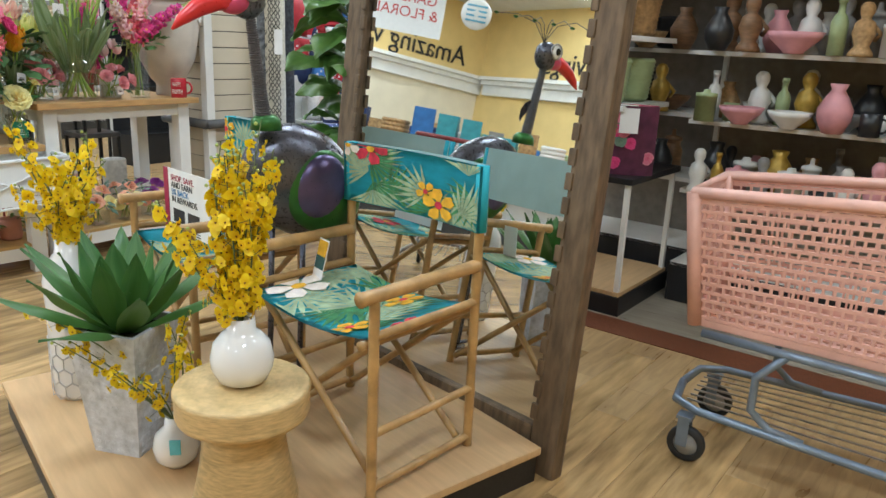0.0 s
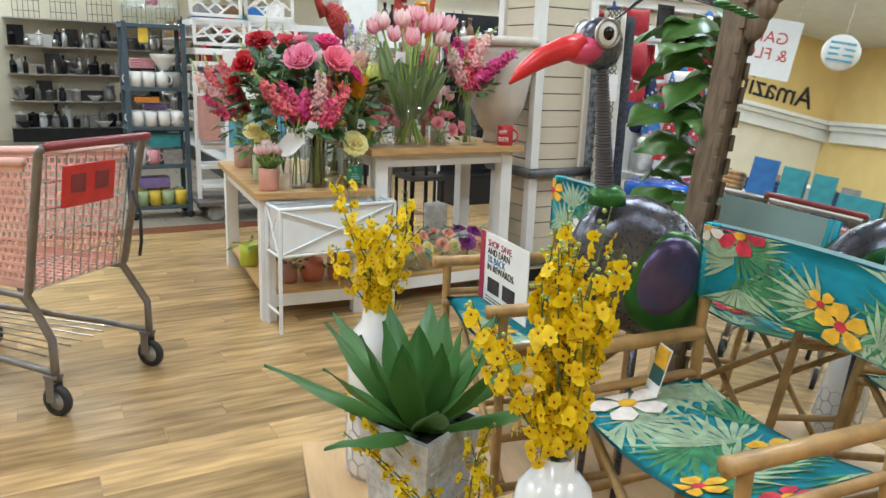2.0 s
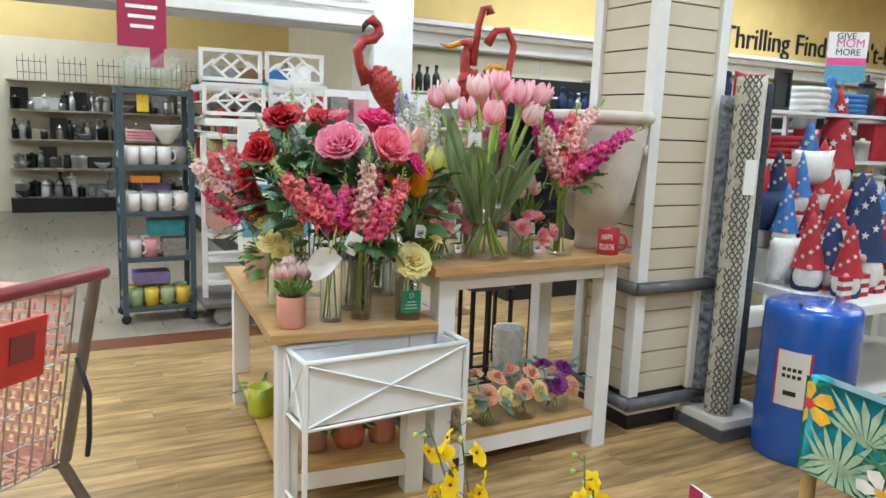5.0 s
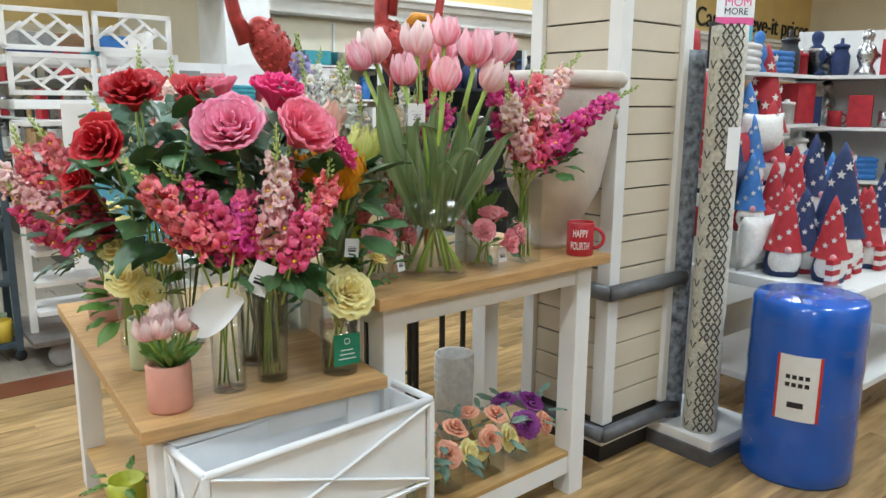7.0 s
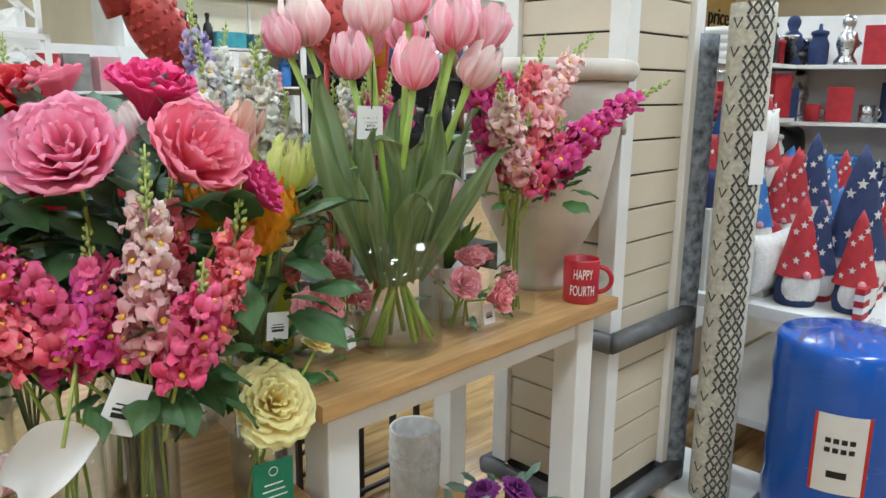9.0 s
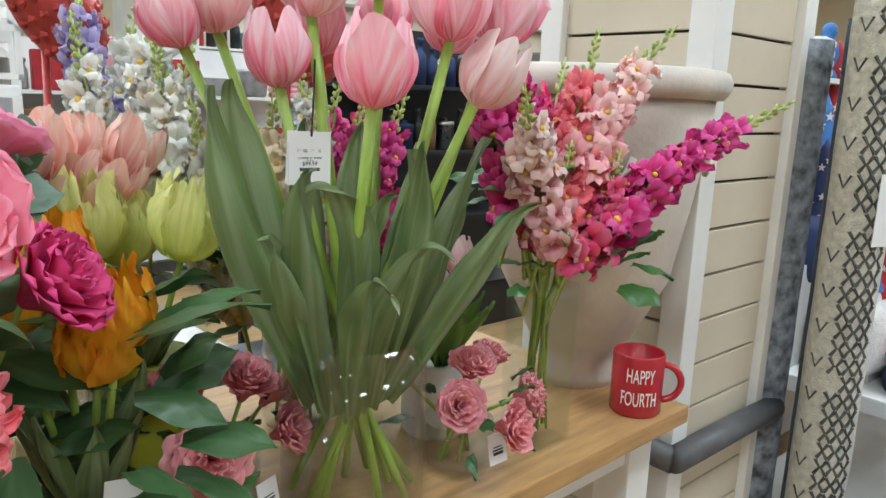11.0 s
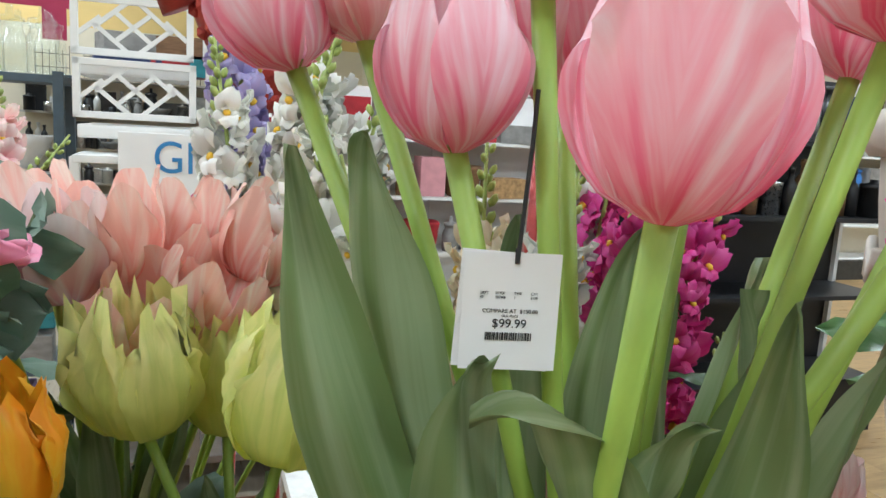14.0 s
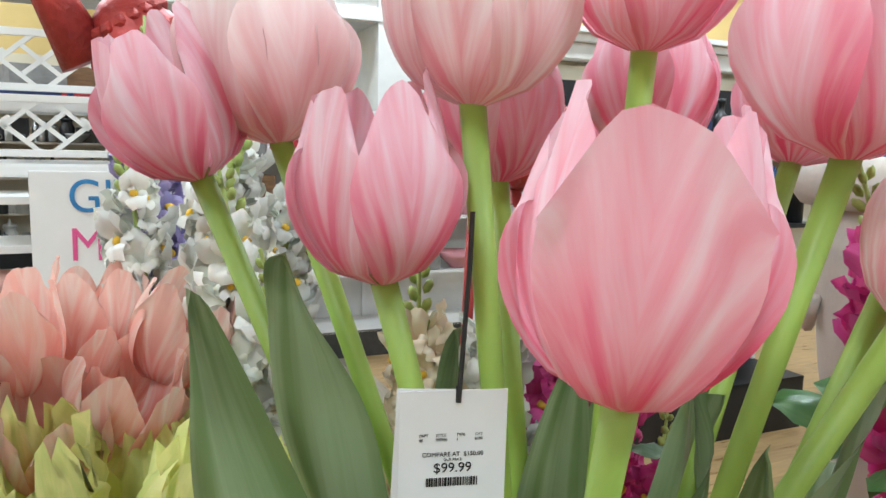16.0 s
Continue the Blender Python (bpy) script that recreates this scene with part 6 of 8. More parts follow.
ag = thing("agave_planter", "grey woven-texture square planter with a broad green agave", "potted plant", pose(0.565, 2.445, 0.121, 0, 0, -22))
PLANT = mat("grey_wash_weave", (0.60, 0.62, 0.68), 0.75, var=0.22, scale=40, bump=0.5, bscale=120)
bm = B()
H = 0.385
lower, upper = 0.072, 0.108
vs = [bm.verts.new((sx * (lower if z == 0 else upper), sy * (lower if z == 0 else upper), z)) for z in (0, H) for sx, sy in ((-1, -1), (1, -1), (1, 1), (-1, 1))]
for k in range(4):
    bm.faces.new((vs[k], vs[(k + 1) % 4], vs[4 + (k + 1) % 4], vs[4 + k]))
bm.faces.new(vs[:4][::-1])
inn = [bm.verts.new((sx * (upper - 0.012), sy * (upper - 0.012), z)) for z in (H, H - 0.04) for sx, sy in ((-1, -1), (1, -1), (1, 1), (-1, 1))]
for k in range(4):
    bm.faces.new((vs[4 + k], vs[4 + (k + 1) % 4], inn[(k + 1) % 4], inn[k]))
    bm.faces.new((inn[k], inn[(k + 1) % 4], inn[4 + (k + 1) % 4], inn[4 + k]))
bm.faces.new(inn[4:])
part("planter", bm, PLANT, ag)
bm = B()
for i in range(16):
    for j in range(8):
        for side in range(4):
            t = (i + 0.5) / 16
            w = lower + (upper - lower) * t
            x = (-0.86 + 1.72 * (j + 0.5 + 0.25 * (i % 2)) / 8.5) * w
            mm = Matrix.Rotation(side * math.pi / 2, 4, "Z") @ Matrix.Translation((x, -w - 0.0005, H * t)) @ Matrix.Rotation(0.35 if i % 2 else -0.35, 4, "Y")
            bmesh.ops.create_cube(bm, size=1, matrix=mm @ Matrix.Diagonal((w * 0.13, 0.003, 0.009, 1)))
wv = part("weave_relief", bm, PLANT, ag)
wv["kind"] = "stuff"
bm = B()
box(bm, 0, 0, H - 0.035, 2 * upper - 0.03, 2 * upper - 0.03, 0.02)
part("soil", bm, SOIL, ag)
AGAVE = streaked("agave_leaf", (0.10, 0.23, 0.05), (0.035, 0.125, 0.03), (0.09, 0.20, 0.06), 0.42, 7, 0.5, 0.08)
for k in range(24):
    a = k * 2.399
    lay = k / 23
    ln = 0.24 + 0.17 * lay
    el = 1.42 - 1.12 * lay
    d = Vector((math.cos(a) * math.cos(el), math.sin(a) * math.cos(el), math.sin(el)))
    p0 = Vector((0.02 * math.cos(a), 0.02 * math.sin(a), H - 0.03))
    bm = B()
    blade(bm, p0, p0 + d * ln * 0.6 + Vector((0, 0, 0.03)), p0 + d * ln + Vector((0, 0, 0.02 * lay)), 0.080, 0.38, 0, 11)
    part("leaf", bm, AGAVE, ag, smooth=True)


# tropical cloth
def tropical():
    ma = mat("tropical_print_canvas", (0.02, 0.42, 0.54), 0.75, var=0.15, scale=8, bump=0.15, bscale=400, uvk=True)
    return ma


CANVAS = tropical()
CANVASB = mat("canvas_reverse", (0.42, 0.58, 0.58), 0.8, var=0.08, scale=8, bump=0.15, bscale=400)
LEAFP = mat("printed_palm_green", (0.05, 0.22, 0.09), 0.75, var=0.5, scale=30)
LEAFP2 = mat("printed_pale_green", (0.34, 0.46, 0.30), 0.75, var=0.3, scale=30)
REDP = mat("printed_hibiscus_red", (0.56, 0.03, 0.06), 0.75, var=0.4, scale=30)
YELP = mat("printed_yellow", (0.80, 0.42, 0.03), 0.75, var=0.3, scale=30)
WHTP = mat("printed_white", (0.80, 0.72, 0.66), 0.75, var=0.15, scale=30)


def printed(parent, f, rg, n=10, sign=1):
    """Cloth print as thin appliques that follow the cloth f(s, t)."""
    eps = 0.001
    def lay(pts_, material, lift):
        bm = B()
        def at(s, t):
            p = Vector(f(s, t))
            nrm = (Vector(f(s + eps, t)) - p).cross(Vector(f(s, t + eps)) - p).normalized() * sign
            return p + nrm * lift
        for poly in pts_:
            vs_ = [bm.verts.new(at(min(0.985, max(0.015, s)), min(0.985, max(0.015, t)))) for s, t in poly]
            c = bm.verts.new(at(min(0.985, max(0.015, sum(q[0] for q in poly) / len(poly))), min(0.985, max(0.015, sum(q[1] for q in poly) / len(poly)))))
            for a, b in zip(vs_, vs_[1:] + vs_[:1]):
                if a.co != b.co:
                    bm.faces.new((a, b, c))
        bmesh.ops.remove_doubles(bm, verts=bm.verts[:], dist=0.0002)
        part("printed_motif", bm, material, parent)
    asp = 2.2
    for k in range(n):
        s0, t0, a0 = rg.random(), rg.random(), rg.uniform(0, 6.28)
        polys = []
        for j in range(9):
            a = a0 + (j - 4) * 0.26
            ln, w = 0.29 * (1 - 0.06 * abs(j - 4)), 0.105
            polys.append([(s0 + ln * q * math.cos(a + sg * w * (1 if 0 < q < 1 else 0)), t0 + asp * ln * q * math.sin(a + sg * w * (1 if 0 < q < 1 else 0))) for q, sg in ((0, 0), (0.5, -1), (1, 0), (0.5, 1))])
        lay(polys, (LEAFP, LEAFP2, LEAFP2)[k % 3], 0.0012 + 0.0002 * k)
    for k in range(max(3, n // 4)):
        s0, t0, sz = rg.random(), rg.random(), rg.uniform(0.07, 0.13)
        mt = (REDP, YELP, WHTP, YELP, REDP)[k % 5]
        polys = []
        for j in range(5):
            a = j * 1.2566 + k
            polys.append([(s0 + sz * q * math.cos(a + dd), t0 + asp * sz * q * math.sin(a + dd)) for q, dd in ((0.0, 0), (0.7, -0.5), (1, -0.25), (1, 0.25), (0.7, 0.5))])
        lay(polys, mt, 0.0062 + 0.0002 * k)
        lay([[(s0 + sz * 0.25 * math.cos(a), t0 + asp * sz * 0.25 * math.sin(a)) for a in [i * 1.0472 for i in range(6)]]], YELP if mt is not YELP else REDP, 0.0078 + 0.0002 * k)


def bamboo(parent, name, a, b, r):
    a, b = Vector(a), Vector(b)
    n = max(2, int((b - a).length / 0.16))
    pts, rs = [], []
    for k in range(n):
        for q, s in ((0.0, 1.10), (0.06, 1.0), (0.5, 0.97), (0.94, 1.0)):
            pts.append(a.lerp(b, (k + q) / n))
            rs.append(r * s)
    pts.append(b)
    rs.append(r * 1.08)
    bm = B()
    tube(bm, pts, rs, 10)
    return part(name, bm, BAMBOO, parent, smooth=True)


def directors_chair(m, label, seed):
    c = thing("directors_chair", label, "chair", m, group="bamboo directors chairs")
    w, d, seat, arm, back = 0.272, 0.20, 0.435, 0.575, 0.86
    for sx in (-1, 1):
        bamboo(c, "front_post", (sx * w, -d, 0), (sx * w, -d, arm), 0.0145)
        bamboo(c, "back_post", (sx * w, d, 0), (sx * w, d, back), 0.0145)
        bamboo(c, "armrest", (sx * w, -d - 0.05, arm), (sx * w, d, arm), 0.019)
        bamboo(c, "side_rail", (sx * w, -d, 0.465), (sx * w, d, 0.465), 0.0125)
        bamboo(c, "side_rail", (sx * w, -d, 0.19), (sx * w, d, 0.19), 0.0125)
        bamboo(c, "foot_rail", (sx * w, -d, 0.03), (sx * w, d, 0.03), 0.0125)
        bamboo(c, "seat_pole", (sx * (w - 0.03), -d - 0.02, seat), (sx * (w - 0.03), d + 0.02, seat), 0.0125)
    for y in (-d + 0.03, d - 0.03):
        bamboo(c, "cross_leg", (-w + 0.03, y, seat), (w - 0.02, y, 0.03), 0.0115)
        bamboo(c, "cross_leg", (w - 0.03, y + 0.025, seat), (-w + 0.02, y + 0.025, 0.03), 0.0115)
    rg_ = random.Random(seed)
    fs = lambda s, t: ((s * 2 - 1) * (w - 0.02), (t * 2 - 1) * (d + 0.005), seat + 0.018 - 0.030 * math.sin(math.pi * s) - 0.003 * math.sin(6 * t))
    bm = B()
    sheet(bm, fs, 18, 10)
    bmesh.ops.solidify(bm, geom=bm.faces[:], thickness=0.003)
    sl = part("seat_sling", bm, CANVAS, c, "turquoise tropical print canvas", smooth=True)
    printed(sl, fs, rg_, 18, 1)
    fb = lambda s, t: ((s * 2 - 1) * (w + 0.016), d - 0.020 + 0.028 * math.sin(math.pi * s), back - 0.185 + 0.19 * t)
    bm = B()
    sheet(bm, fb, 18, 6)
    bmesh.ops.solidify(bm, geom=bm.faces[:], thickness=0.003)
    bk = part("back_sling", bm, CANVAS, c, "turquoise tropical print canvas", smooth=True)
    printed(bk, fb, rg_, 16, 1)
    bm = B()
    sheet(bm, lambda s, t: (fb(s, t)[0], fb(s, t)[1] + 0.034, fb(s, t)[2]), 18, 6)
    part("back_lining", bm, CANVASB, bk, "pale reverse of the canvas", smooth=True)
    for sx in (-1, 1):
        bm = B()
        tube(bm, [(sx * w, d, back - 0.185), (sx * w, d, back + 0.004)], 0.0195, 12)
        part("sleeve", bm, CANVAS, bk, smooth=True)
    return c


directors_chair(pose(1.235, 2.44, 0.121, 0, 0, -50.6), "bamboo directors chair with turquoise tropical canvas", 11)
directors_chair(pose(0.7325, 3.095, 0.121, 0, 0, -58.6), "bamboo directors chair holding a paper sign", 17)

sg = thing("sign_card", "white promotional card in a clear stand with a crimson edge", "sign", pose(0.634, 3.11, 0.577, 0, 0, -53))
bm = B()
box(bm, 0, 0, 0.12, 0.335, 0.003, 0.235)
part("card", bm, PAPER, sg)
bm = B()
box(bm, -0.151, -0.003, 0.12, 0.033, 0.002, 0.235)
part("crimson_edge", bm, REDINK, sg)
for k, (tx, mt) in enumerate((("SHOP. SAVE.", REDINK), ("AND EARN", INK), ("5% BACK", BLUEINK), ("IN REWARDS.", INK))):
    lettering("lettering", tx, 0.032, mt, sg, pose(-0.112, -0.003, 0.195 - 0.027 * k, 90), depth=0.0005)
bm = B()
for x in (-0.06, 0.05):
    box(bm, x, -0.003, 0.065, 0.085, 0.001, 0.05)
part("printed_picture", bm, mat("dark_picture", (0.04, 0.035, 0.04), 0.5, var=0.3), sg)
bm = B()
for k in range(2):
    box(bm, -0.01, -0.003, 0.022 - 0.01 * k, 0.21, 0.001, 0.003)
part("print_line", bm, INK, sg)
cd = thing("swing_tag", "printed orange and teal product card on the canvas seat", "label", pose(1.105, 2.63, 0.575, -14, 0, -62))
for nm, z, h, mt in (("card", 0.06, 0.125, PAPER), ("picture_top", 0.093, 0.05, YELP), ("picture_bottom", 0.048, 0.042, mat("teal_card", (0.02, 0.09, 0.09), 0.5))):
    bm = B()
    box(bm, 0, 0 if nm == "card" else -0.0015, z, 0.06 if nm == "card" else 0.054, 0.002, h)
    part(nm, bm, mt, cd)


# ---- leaning mirror ----
MX = pose(1.849, 2.323, 0, 0, 0, 125.8) @ pose(0, 0, 0, 5.7, 0, 0)     # x along its foot, z up the lean, front towards +y... 
mr = thing("floor_mirror", "large leaning mirror in a carved weathered wood frame", "mirror", MX)
W, HM, P = 1.24, 1.80, 0.105
for nm, cx, cz, sx, sz in (("side_rail", P / 2, HM / 2, P, HM), ("side_rail", W - P / 2, HM / 2, P, HM), ("bottom_rail", W / 2, 0.075, W - 2 * P, 0.15), ("top_rail", W / 2, HM - 0.07, W - 2 * P, 0.14)):
    bm = B()
    box(bm, cx, 0, cz, sx - 0.002, 0.055, sz, 0.012)
    part(nm, bm, MIRWOOD, mr)
for x in (P - 0.004, W - P + 0.004):
    for k in range(21):
        bm = B()
        box(bm, x, 0.026, 0.20 + 0.073 * k, 0.026, 0.016, 0.052, 0.006)
        part("carved_block", bm, MIRWOOD, mr)
for sx, x in ((1, P), (-1, W - P)):
    bm = B()
    for t, rr_ in ((0, 0.05), (1, 0.04), (2, 0.035), (3, 0.03)):
        bmesh.ops.create_uvsphere(bm, u_segments=14, v_segments=8, radius=1, matrix=Matrix.Translation((x + sx * (0.015 + 0.035 * t), 0.0, HM - 0.29 + 0.045 * t)) @ Matrix.Diagonal((rr_ * 1.25, 0.026, rr_ * 1.3, 1)))
    part("carved_bracket", bm, MIRWOOD, mr, smooth=True)
SILVER = bpy.data.materials.new("mirror_silver")
SILVER.use_nodes = True
sp_ = SILVER.node_tree.nodes["Principled BSDF"]
sp_.inputs["Base Color"].default_value, sp_.inputs["Metallic"].default_value, sp_.inputs["Roughness"].default_value = (0.86, 0.88, 0.87, 1), 1.0, 0.015
bm = B()
box(bm, W / 2, 0.002, HM / 2, W - 2 * P + 0.02, 0.006, HM - 0.2)
part("mirror_glass", bm, SILVER, mr)
bm = B()
box(bm, W / 2, -0.018, HM / 2, W - 0.06, 0.012, HM - 0.06)
part("backboard", bm, MIRWOOD, mr)

# ---- metal bird ----
BIRDG = mat("painted_gunmetal", (0.10, 0.10, 0.125), 0.28, metal=0.6, var=0.35, scale=14, bump=0.15)
BIRDV = mat("painted_violet_metal", (0.10, 0.075, 0.17), 0.3, metal=0.5, var=0.35, scale=10)
BIRDN = mat("painted_green_metal", (0.03, 0.14, 0.03), 0.3, metal=0.4, var=0.4, scale=10)
BIRDP = mat("painted_pink_metal", (0.62, 0.07, 0.17), 0.35, metal=0.1, var=0.15)
BIRDR = mat("painted_red_metal_beak", (0.68, 0.03, 0.035), 0.3, metal=0.1, var=0.15)
bird = thing("metal_bird_figure", "tall painted metal bird with a spring neck and red beak", "garden figure", pose(0.949, 2.663, 0))
bm = B()
bdm = Matrix.Translation((0.105, 0.155, 0.845)) @ Matrix.Rotation(radians(38), 4, "Z") @ Matrix.Rotation(radians(32), 4, "Y")
bmesh.ops.create_uvsphere(bm, u_segments=36, v_segments=22, radius=1, matrix=bdm @ Matrix.Diagonal((0.235, 0.105, 0.175, 1)))
part("body", bm, BIRDG, bird, smooth=True)
for sy in (-1, 1):
    bm = B()
    bmesh.ops.create_uvsphere(bm, u_segments=28, v_segments=16, radius=1, matrix=bdm @ Matrix.Translation((0.045, sy * 0.070, -0.005)) @ Matrix.Diagonal((0.165, 0.050, 0.135, 1)))
    wing = part("wing", bm, BIRDN, bird, "green painted wing", smooth=True)
    bm = B()
    bmesh.ops.create_uvsphere(bm, u_segments=24, v_segments=14, radius=1, matrix=bdm @ Matrix.Translation((0.015, sy * 0.088, 0.0)) @ Matrix.Diagonal((0.105, 0.042, 0.110, 1)))
    part("wing_patch", bm, BIRDV, wing, "violet wing patch", smooth=True)
    bm = B()
    tube(bm, [(0.06 + 0.05 * sy, 0.12 + 0.02 * sy, 0.70), (0.05 + 0.05 * sy, 0.12, 0.40), (0.04 + 0.05 * sy, 0.12, 0.125)], 0.010, 8)
    tube(bm, [(0.04 + 0.05 * sy, 0.12, 0.132), (-0.04 + 0.05 * sy, 0.09, 0.128)], 0.008, 6)
    part("leg", bm, BIRDG, bird, smooth=True)
bm = B()
lathe(bm, [(0.0, 0.0), (0.048, 0.0), (0.044, 0.03), (0.028, 0.045), (0, 0.046)], 24, Matrix.Translation((0.005, 0.012, 1.03)))
part("collar", bm, BIRDN, bird, "green painted collar", smooth=True)
bm = B()
pts, rs = [], []
turns, nn = 42, 14
for k in range(turns * nn + 1):
    t = k / (turns * nn)
    a = 2 * math.pi * k / nn
    r_ = 0.021 - 0.009 * t
    pts.append((-0.002 - 0.030 * t + r_ * math.cos(a), 0.006 - 0.016 * t + r_ * math.sin(a), 1.07 + 0.29 * t))
tube(bm, pts, 0.0032, 5)
part("spring_neck", bm, mat("dark_spring_steel", (0.13, 0.12, 0.13), 0.35, metal=0.7),  bird, "coiled steel spring", smooth=True)
bm = B()
tube(bm, [(-0.002, 0.006, 1.07), (-0.032, -0.01, 1.36)], [0.018, 0.008], 10)
part("neck_core", bm, BLACK, bird)
hd = Matrix.Translation((-0.040, -0.012, 1.405)) @ Matrix.Rotation(radians(40), 4, "Z")
bm = B()
bmesh.ops.create_uvsphere(bm, u_segments=28, v_segments=16, radius=1, matrix=hd @ Matrix.Diagonal((0.058, 0.042, 0.060, 1)))
head_ = part("head", bm, BIRDG, bird, smooth=True)
bm = B()
bmesh.ops.create_uvsphere(bm, u_segments=24, v_segments=14, radius=1, matrix=hd @ Matrix.Translation((-0.030, 0, -0.012)) @ Matrix.Rotation(radians(-14), 4, "Y") @ Matrix.Diagonal((0.060, 0.040, 0.034, 1)))
part("face", bm, BIRDP, head_, "pink painted face", smooth=True)
bm = B()
tube(bm, [hd @ Vector(p) for p in ((-0.055, 0, -0.008), (-0.10, 0, -0.015), (-0.16, 0, -0.038), (-0.205, 0, -0.068), (-0.235, 0, -0.095))], [0.031, 0.027, 0.024, 0.016, 0.003], 14)
part("beak", bm, BIRDR, head_, "long red beak", smooth=True)
for sy in (-1, 1):
    bm = B()
    bmesh.ops.create_uvsphere(bm, u_segments=20, v_segments=12, radius=1, matrix=hd @ Matrix.Translation((-0.012, sy * 0.036, 0.022)) @ Matrix.Diagonal((0.030, 0.016, 0.030, 1)))
    ey = part("eye", bm, GLAZE, head_, "white enamel eye", smooth=True)
    bm = B()
    bmesh.ops.create_uvsphere(bm, u_segments=16, v_segments=10, radius=1, matrix=hd @ Matrix.Translation((-0.014, sy * 0.047, 0.022)) @ Matrix.Diagonal((0.016, 0.010, 0.016, 1)))
    part("pupil", bm, mat("black_gloss", (0.004, 0.004, 0.005), 0.08), ey, smooth=True)
    bm = B()
    tube(bm, [hd @ Vector((-0.012 + 0.031 * math.cos(a), sy * 0.044, 0.022 + 0.031 * math.sin(a))) for a in [k * 0.4189 for k in range(16)]], 0.004, 6)
    part("eye_ring", bm, CHROME, ey, smooth=True)
for k in range(6):
    a = -0.9 + 0.36 * k
    bm = B()
    p0 = hd @ Vector((0.03, 0, 0.05))
    pts = [p0, p0 + Vector((0.07, 0.05 * a, 0.06)), p0 + Vector((0.15, 0.13 * a, 0.07)), p0 + Vector((0.22 + 0.02 * k, 0.20 * a, 0.03))]
    tube(bm, pts, 0.0016, 5)
    q = part("crest_wire", bm, BIRDG, bird)
    bm = B()
    bmesh.ops.create_icosphere(bm, subdivisions=2, radius=1, matrix=Matrix.Translation(pts[-1]) @ Matrix.Diagonal((0.018, 0.010, 0.005, 1)))
    part("crest_tip", bm, BIRDN, q, smooth=True)
bm = B()
blade(bm, (0.0, 0.01, 1.21), (-0.03, 0.05, 1.17), (0.0, 0.04, 1.12), 0.035, 0.2, 0, 6)
part("hanging_plate", bm, BIRDG, bird, smooth=True)

# ---- fiddle-leaf tree behind the mirror ----
fig = thing("fiddle_leaf_tree", "tall silk fiddle-leaf fig tree in a basket pot", "potted tree", pose(1.30, 3.72, 0))
bm = B()
lathe(bm, [(0, 0), (0.14, 0), (0.17, 0.15), (0.165, 0.30), (0.15, 0.30), (0.15, 0.26), (0, 0.26)], 32)
part("pot", bm, RATTAN, fig, smooth=True)
bm = B()
tube(bm, [(0, 0, 0.25), (0.02, -0.02, 0.8), (-0.02, 0.01, 1.3), (0.01, 0.0, 1.62)], [0.02, 0.016, 0.012, 0.006], 8)
part("trunk", bm, STEM_DARK, fig, smooth=True)
FIGLEAF = streaked("fiddle_leaf", (0.05, 0.13, 0.02), (0.06, 0.15, 0.03), (0.13, 0.23, 0.06), 0.32, 5, 0.4, 0.1)
rg = random.Random(31)
for k in range(105):
    z = 0.50 + 1.15 * (k / 104)
    a = rg.uniform(0, 6.28)
    bend = Vector((math.cos(a), math.sin(a), rg.uniform(-0.35, 0.5))).normalized()
    ln = rg.uniform(0.14, 0.24)
    p0 = Vector((0.05 * math.cos(a), 0.05 * math.sin(a), z)) + bend * rg.uniform(0.02, 0.13)
    bm = B()
    blade(bm, p0, p0 + bend * ln * 0.6 + Vector((0, 0, 0.05)), p0 + bend * ln + Vector((0, 0, -0.06)), ln * 0.74, 0.22, rg.uniform(-0.9, 0.9), 8, wave=0.008)
    part("leaf", bm, FIGLEAF, fig, smooth=True)
    bm = B()
    tube(bm, [(0, 0, z - 0.05), p0], 0.004, 4)
    part("petiole", bm, STEM_DARK, fig)


